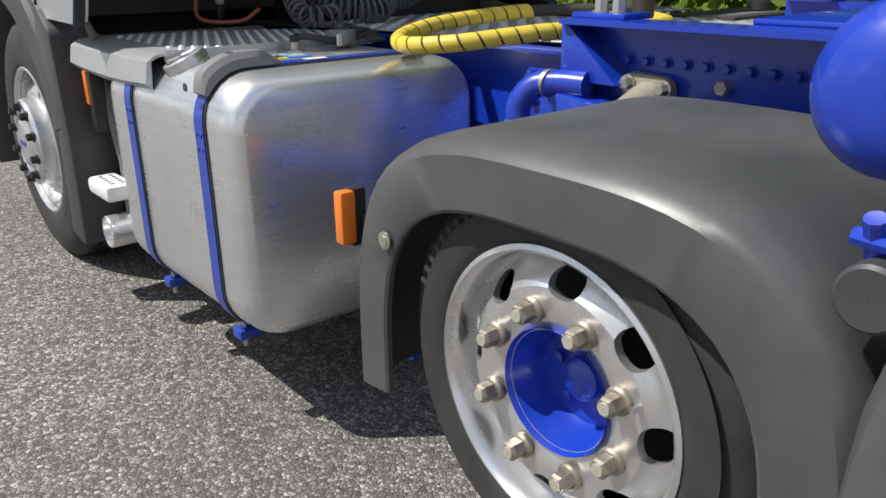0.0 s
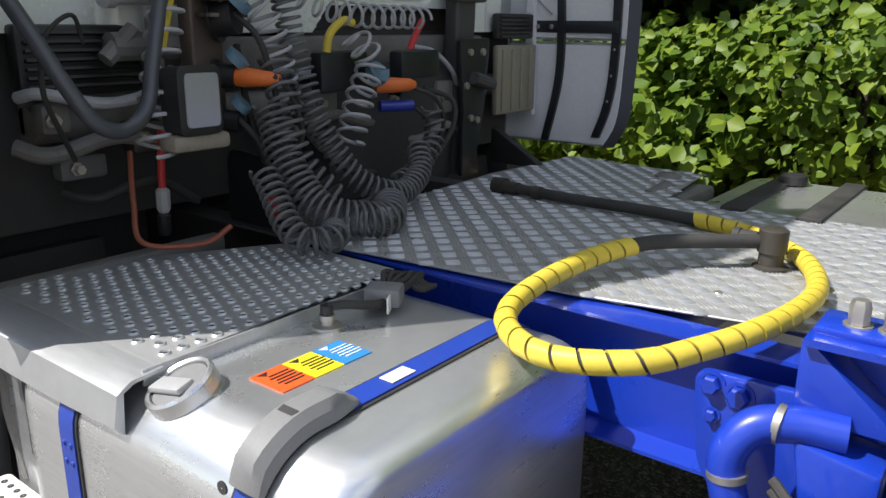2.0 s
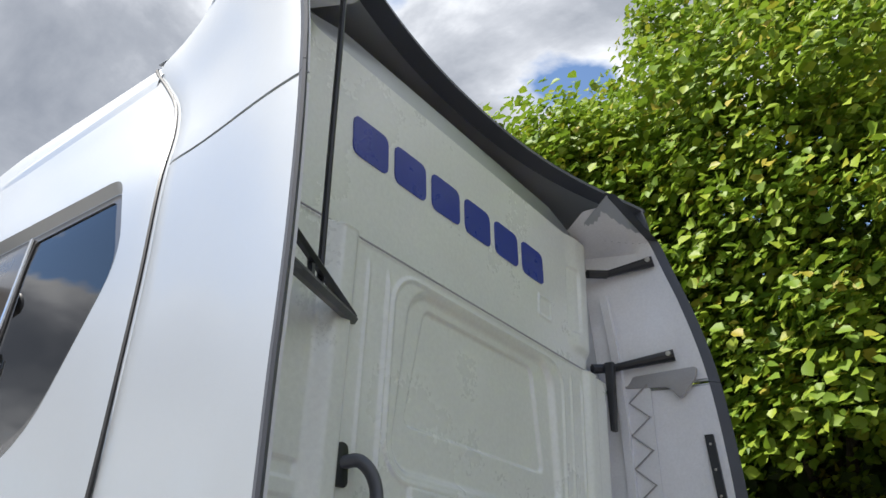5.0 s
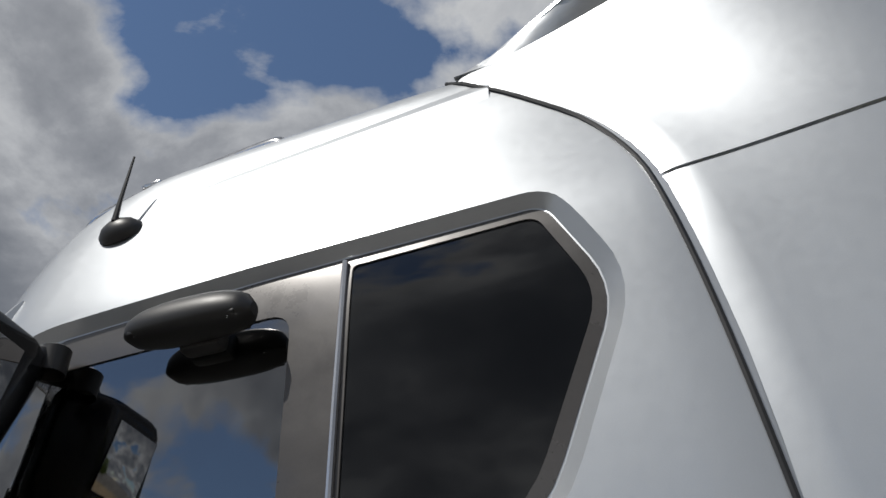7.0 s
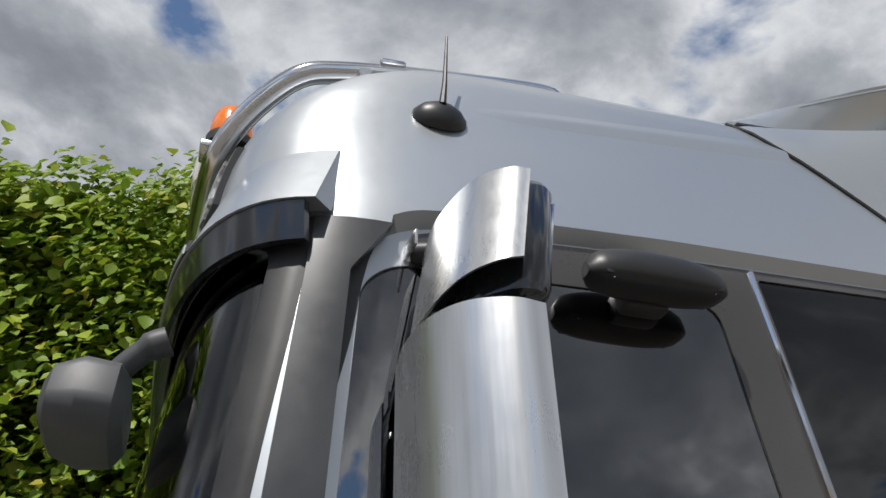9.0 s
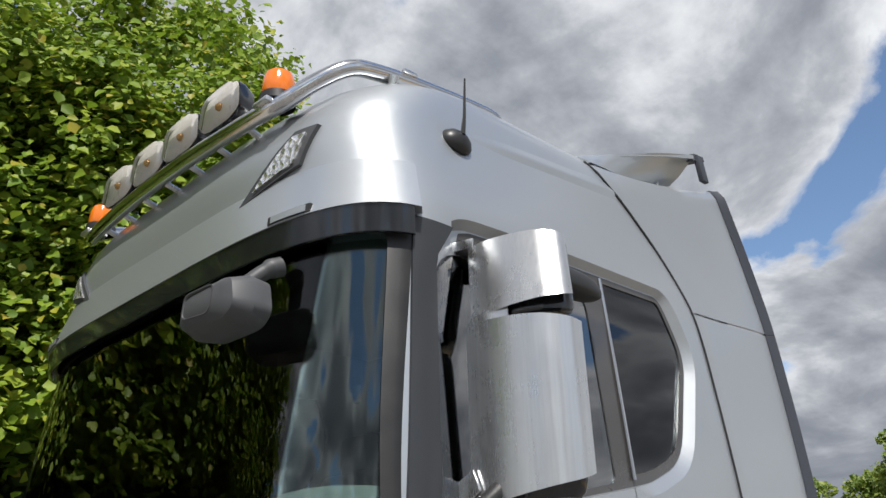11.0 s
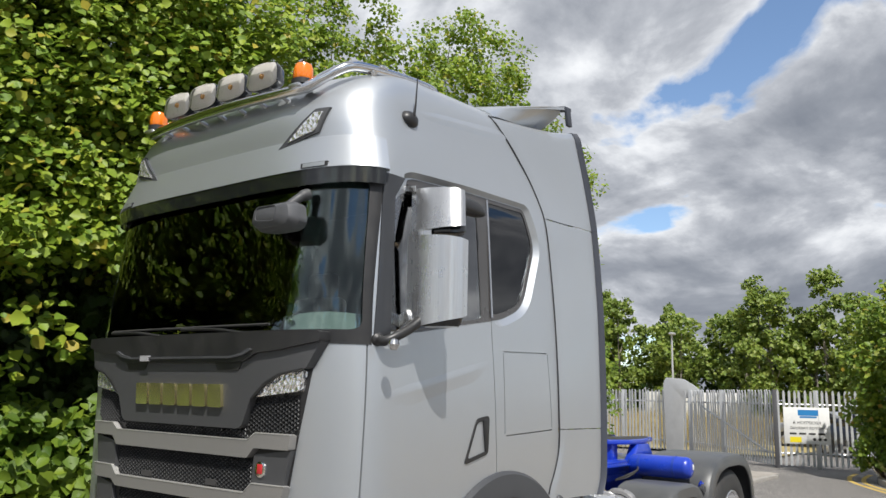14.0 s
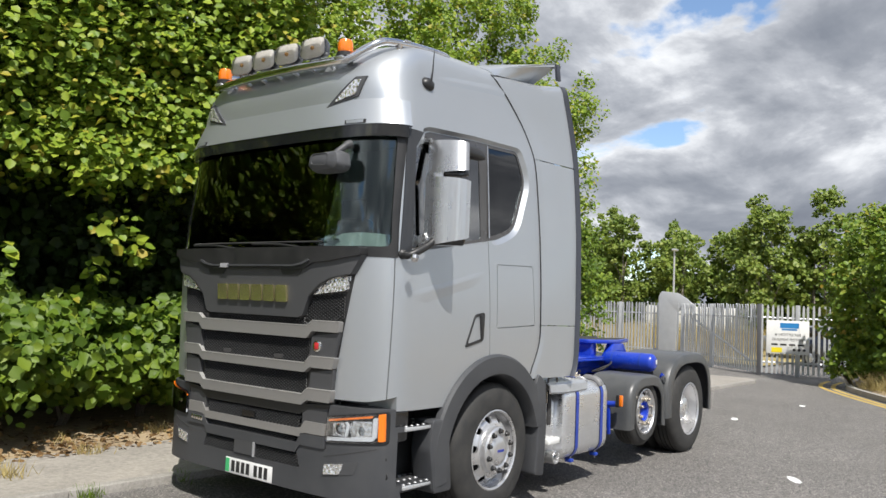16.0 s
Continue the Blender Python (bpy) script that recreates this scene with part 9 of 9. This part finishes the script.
P = np.column_stack([rng.uniform(-6, 8, n), -2.55 - np.abs(rng.normal(0, 0.8, n)), np.full(n, 0.12)])
P[:, 2] = 0.065 + 0.10 * np.clip((-P[:, 1] - 2.5) / 2, 0, 1)
V, F = leaf_cloud(P, np.full(n, 0.03), 1, 0.06, rng, (0, 0, 1.6), 0.5)
tagged(fast_mesh("leaf_litter", V, F, "litter"), "dry brown leaf litter on the verge", "leaf litter", kind="stuff")


def tufts(centres, per, h, rng, spread):
    C = np.repeat(np.asarray(centres, float), per, axis=0)
    m = len(C)
    P = C + np.column_stack([rng.normal(0, spread, m), rng.normal(0, spread, m), np.zeros(m)])
    lean = np.column_stack([rng.normal(0, 0.45, m), rng.normal(0, 0.45, m), np.ones(m)])
    H = h * (0.4 + 0.9 * rng.random(m))
    w = np.column_stack([rng.normal(size=m), rng.normal(size=m), np.zeros(m)])
    w /= np.linalg.norm(w, axis=1)[:, None]
    w *= 0.0045
    pts = np.empty((m, 4, 3))
    pts[:, 0], pts[:, 1] = P - w, P + w
    tip = P + lean * H[:, None]
    pts[:, 2], pts[:, 3] = tip + w * 0.2, tip - w * 0.2
    F = (np.arange(m)[:, None] * 4 + np.arange(4)).reshape(-1, 4)
    return pts.reshape(-1, 3), F


cs = [(rng.uniform(-3, 5), rng.uniform(-3.2, -1.9), 0.055) for _ in range(40)]
V, F = tufts(cs, 60, 0.11, rng, 0.08)
tagged(fast_mesh("dry_grass", V, F, "straw"), "tufts of dry straw-coloured grass on the verge", "grass", kind="stuff")
cs = [(rng.uniform(-2, 4), rng.uniform(-1.30, -1.24), 0.0) for _ in range(14)]
V, F = tufts(cs, 40, 0.09, rng, 0.05)
tagged(fast_mesh("weeds", V, F, "leaf_hedge"), "small green weeds growing at the kerb", "weeds", kind="stuff")
cs = [(x, 0.95 + 0.57 * max(0, x + 15.6) + rng.uniform(0.1, 0.9), 0.1) for x in rng.uniform(-17.5, -12.5, 40)]
V, F = tufts(cs, 60, 0.35, rng, 0.15)
tagged(fast_mesh("weeds", V, F, "straw"), "long weedy grass behind the curved kerb", "grass", kind="stuff")

# ---------------------------------------------------------------- palisade fence and what stands behind it
fence = thing("palisade_fence", "galvanised steel palisade fence with pointed pales", "fence", (-18.4, -2.04, 0))
fo = Vector((-18.4, -2.04, 0))
po = [(-0.031, 0.07), (0.031, 0.07), (0.031, 1.96), (0.011, 2.04), (0, 2.01), (-0.011, 2.04), (-0.031, 1.96)]
pale_mesh = None
LINE = [(-20.2, 1.3), (-18.4, -2.04), (-21.6, -5.5), (-22.7, -9.9), (-26.0, -21.0)]
for li, (a, b) in enumerate(zip(LINE, LINE[1:])):
    A, B = Vector((*a, 0)), Vector((*b, 0))
    d = B - A
    ang = math.atan2(d.y, d.x)
    cnt = int(d.length / 0.138)
    for k in range(cnt):
        p = A + d * ((k + 0.5) / cnt) - fo
        if pale_mesh is None:
            ob = part("pale", prism(po, -0.012, 0.012, "y"), "galv", fence)
            pale_mesh = ob.data
        else:
            ob = new("pale", pale_mesh)
            ob.parent = fence
        ob.location = (p.x, p.y, rng.uniform(-0.012, 0.012))
        ob.rotation_euler = (rng.uniform(-0.01, 0.01), rng.uniform(-0.012, 0.012), ang)
    for z in (0.38, 1.66):
        nv = Vector((-d.y, d.x, 0)).normalized() * -0.04
        part("rail", tube([A - fo + nv + Vector((0, 0, z)), B - fo + nv + Vector((0, 0, z))], 0.028, 6), "galv", fence)
    for k in range(int(d.length / 2.75) + 1):
        p = A + d * min(1, k * 2.75 / d.length) - fo
        part("post", box((p.x, p.y, 1.0), (0.11, 0.11, 2.08), 0.008), "galv_dark" if k == 0 and li == 1 else "galv", fence)
part("gate_brace", tube([(-0.3, -0.35, 0.4), (-2.9, -3.1, 1.6)], 0.03, 6), "galv", fence)
gp = part("gate_panel", soft_prism(rounded([(-4.35, 0.0), (-3.75, 0.0), (-3.70, 1.75), (-3.05, 1.95), (-3.35, 2.2), (-3.7, 2.4), (-4.3, 2.45), (-4.4, 2.25)], 0.08), -3.30, -3.25, "x", 0.01), "galv", fence, "grey steel gate panel with a curved top")
# sign board
sgn = thing("sign_board", "white company sign board fixed to the fence", "sign", (-23.6, -2.0, 0))
dirn = (Vector((*LINE[0], 0)) - Vector((*LINE[1], 0))).normalized()
nrm = Vector((dirn.y, -dirn.x, 0))
if nrm.x < 0:
    nrm = -nrm
rot = Matrix((( dirn.x, nrm.x, 0), (dirn.y, nrm.y, 0), (0, 0, 1))).to_4x4()
sgn.matrix_basis = Matrix.Translation(Vector((*LINE[1], 0)) + dirn * 0.76 + nrm * 0.06) @ rot @ Matrix.Diagonal((0.85, 0.85, 0.78, 1))
part("board", box((0, 0, 1.43), (1.36, 0.02, 1.22), 0.004), "white", sgn)


def text(body, size, x, z, mat, parent, name="lettering", squeeze=1.0):
    cu = bpy.data.curves.new(name, "FONT")
    cu.body, cu.size, cu.align_x, cu.extrude = body, size, "CENTER", 0.001
    tmp = new(name, cu)
    dg = bpy.context.evaluated_depsgraph_get()
    dg.update()
    me = bpy.data.meshes.new_from_object(tmp.evaluated_get(dg))
    bpy.data.objects.remove(tmp)
    bpy.data.curves.remove(cu)
    me.transform(Matrix.Translation((x, 0.0125, z)) @ Matrix.Rotation(math.pi, 4, "Z") @ Matrix.Rotation(radians(90), 4, "X") @ Matrix.Diagonal((squeeze, 1, 1, 1)))
    return part(name, me, mat, parent)


text("RECEPTION &", 0.135, 0, 1.48, "ink", sgn, "lettering")
text("VISITOR PARKING", 0.135, 0, 1.30, "ink", sgn, "lettering", 0.92)
part("logo_bar", box((0.05, 0.012, 1.86), (0.60, 0.004, 0.19), 0.0), "label_b", sgn, "plain blue logo shape")
part("logo_bar", box((0.05, 0.012, 1.715), (0.50, 0.004, 0.06), 0.0), "label_b", sgn)
for k in range(4):
    part("text_bar", box((0.42 - 0.28 * k, 0.012, 1.16), (0.20, 0.004, 0.06), 0.0), "ink", sgn)
for k in range(3):
    part("symbol", lathe([(0, 0.05), (0.004, 0.05), (0.004, 0.001)], (0.52 - 0.16 * k, 0.010, 0.98), "y", 16), "ink", sgn)
part("yellow_panel", box((-0.35, 0.012, 0.96), (0.34, 0.004, 0.18), 0.0), "label_y", sgn)
sg2 = thing("small_sign", "small blue notice on the fence", "sign", (-22.75, -10.3, -0.25))
part("board", box((0, 0, 1.75), (0.03, 0.42, 0.62), 0.004, rot_of(0, 0, -24)), "label_b", sg2)
part("text_bar", box((0.018, 0, 1.85), (0.006, 0.30, 0.10), 0.0, rot_of(0, 0, -24)), "white", sg2)

lp = thing("street_lamp", "tall thin grey lamp post", "street lamp", (-48.5, -16.4, 0))
part("post", tube([(0, 0, 0), (0, 0, 6.2)], [0.09, 0.06], 10), "galv", lp)
part("lamp_head", box((0.15, 0.1, 6.25), (0.6, 0.3, 0.16), 0.05), "galv", lp)

# dry meadow beyond the fence
md = part("meadow", uneven_sheet(-70, -22.0, -60, -3.0, 30, 40, lambda x, y: 0.02 + (0.35 if x < -27 else 0.1) * abs(noise.noise((x * 0.2, y * 0.2, 5)))), "meadow")
tagged(md, "dry straw-coloured meadow beyond the fence", "meadow", kind="structure")
cs = [(rng.uniform(-44, -24.5), rng.uniform(-26, -5.0), 0.05) for _ in range(1100)]
V, F = tufts(cs, 22, 0.95, rng, 0.35)
V = V.reshape(-1, 4, 3)
c0 = V.mean(axis=1, keepdims=True)
V[:, :, :2] = c0[:, :, :2] + (V[:, :, :2] - c0[:, :, :2]) * 2.2
tagged(fast_mesh("tall_grass", V.reshape(-1, 3), F, "straw"), "tall dry grass beyond the fence", "grass", kind="stuff")


def car(x, y, rz, mat, label):
    c = thing("parked_car", label, "car", (x, y, 0))
    c.rotation_euler = (0, 0, radians(rz))
    prof = [(-2.1, 0.35), (-2.12, 0.75), (-1.95, 0.92), (-1.2, 0.98), (-0.6, 1.42), (0.9, 1.44), (1.65, 0.98), (2.1, 0.90), (2.12, 0.40)]
    part("body", soft_prism(rounded(prof, 0.12), -0.86, 0.86, "y", 0.06, 2), mat, c)
    for s in (1, -1):
        part("side_window", soft_prism(rounded([(-1.0, 1.0), (-0.55, 1.36), (0.85, 1.38), (1.35, 1.0)], 0.06), *((0.85, 0.868) if s > 0 else (-0.868, -0.85)), "y", 0.004), "gloss", c)
        for wx in (-1.3, 1.35):
            w = part("wheel", lathe([(-0.2, 0.2), (0.0, 0.31), (0.0, 0.19), (-0.02, 0.18), (-0.02, 0.001)], (wx, s * 0.88, 0.31), "y", 24, s), "rubber", c)
            part("wheel_trim", lathe([(0, 0.18), (0.006, 0.17), (0.006, 0.001)], (wx, s * 0.862, 0.31), "y", 16, s), "rim", w)
    part("windscreen", soft_prism([(-1.22, 1.0), (-1.20, 0.985), (-0.62, 1.43), (-0.64, 1.44)], -0.75, 0.75, "y", 0.002), "gloss", c)
    return c


car(-25.0, -0.6, 60, "car_blue", "dark blue parked car behind the fence")
car(-29.0, -2.9, 62, "car_grey", "pale grey parked car behind the fence")
car(-29.5, 2.2, 60, "car_grey", "pale grey parked car behind the fence")
hut = thing("white_trailer", "long low white trailer beyond the meadow", "trailer", (-58, -17.5, -0.9))
part("trailer_body", box((0, 0, 2.2), (2.5, 9, 2.2), 0.1), "white", hut)

# far woods
cs, rs, tr = [], [], []
for i in range(66):
    if i < 46:
        u = (i + rng.uniform(-0.3, 0.3)) / 45
        bx, by = -54 - 12 * u + rng.uniform(-5, 3), 13 - 56 * u
        h = rng.uniform(7.6, 10.4)
    else:
        u = (i - 46) / 19
        bx, by = -40 - 8 * rng.random(), -25 - 24 * u
        h = rng.uniform(8.0, 10.0)
    airy = i % 4 == 1
    nb = 46 if airy else 84
    for k in range(nb):
        f = rng.uniform(0.42, 1.0) if airy else rng.uniform(0.10, 1.0)
        w = (0.7 + 1.75 * math.sin(math.pi * min(1, f ** 0.8 * 0.93))) * rng.uniform(0.75, 1.15) * (0.8 if airy else 1.0)
        a, r = rng.uniform(0, 2 * math.pi), math.sqrt(rng.random())
        cs.append((bx + w * r * math.cos(a), by + w * r * math.sin(a), f * h * (1.12 if airy else 1.0)))
        rs.append(rng.uniform(0.30, 0.75))
    b0 = Vector((bx, by, 0))
    tr.append(tube([b0, b0 + Vector((rng.uniform(-0.4, 0.4), rng.uniform(-0.4, 0.4), h * 0.85))], [0.14, 0.03], 5))
    for k in range(5):
        z = rng.uniform(0.2, 0.6) * h
        tr.append(tube([b0 + Vector((0, 0, z)), b0 + Vector((rng.uniform(-1.4, 1.4), rng.uniform(-1.4, 1.4), z + rng.uniform(1, 2.4)))], [0.06, 0.015], 4))
V, F = leaf_cloud(cs, rs, 36, 0.30, rng, (0.5, 0.4, 0.7))
tagged(fast_mesh("far_woods", V, F, "leaf_far"), "row of green birch and ash trees beyond the fence", "woods", kind="stuff")
tagged(part("far_trunks", joined(*tr), "bark_pale"), "pale thin trunks of the far woods", "tree trunks", kind="stuff")
# backing for the far woods, woodland shade put into the leaf colour
u = rng.random(420)
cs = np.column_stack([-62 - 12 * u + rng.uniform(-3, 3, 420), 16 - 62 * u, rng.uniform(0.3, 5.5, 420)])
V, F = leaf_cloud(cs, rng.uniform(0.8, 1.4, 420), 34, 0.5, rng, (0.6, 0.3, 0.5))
tagged(fast_mesh("undergrowth", V, F, "leaf_shaded"), "undergrowth at the foot of the far woods, shade put into its leaf colour", "undergrowth", kind="stuff")
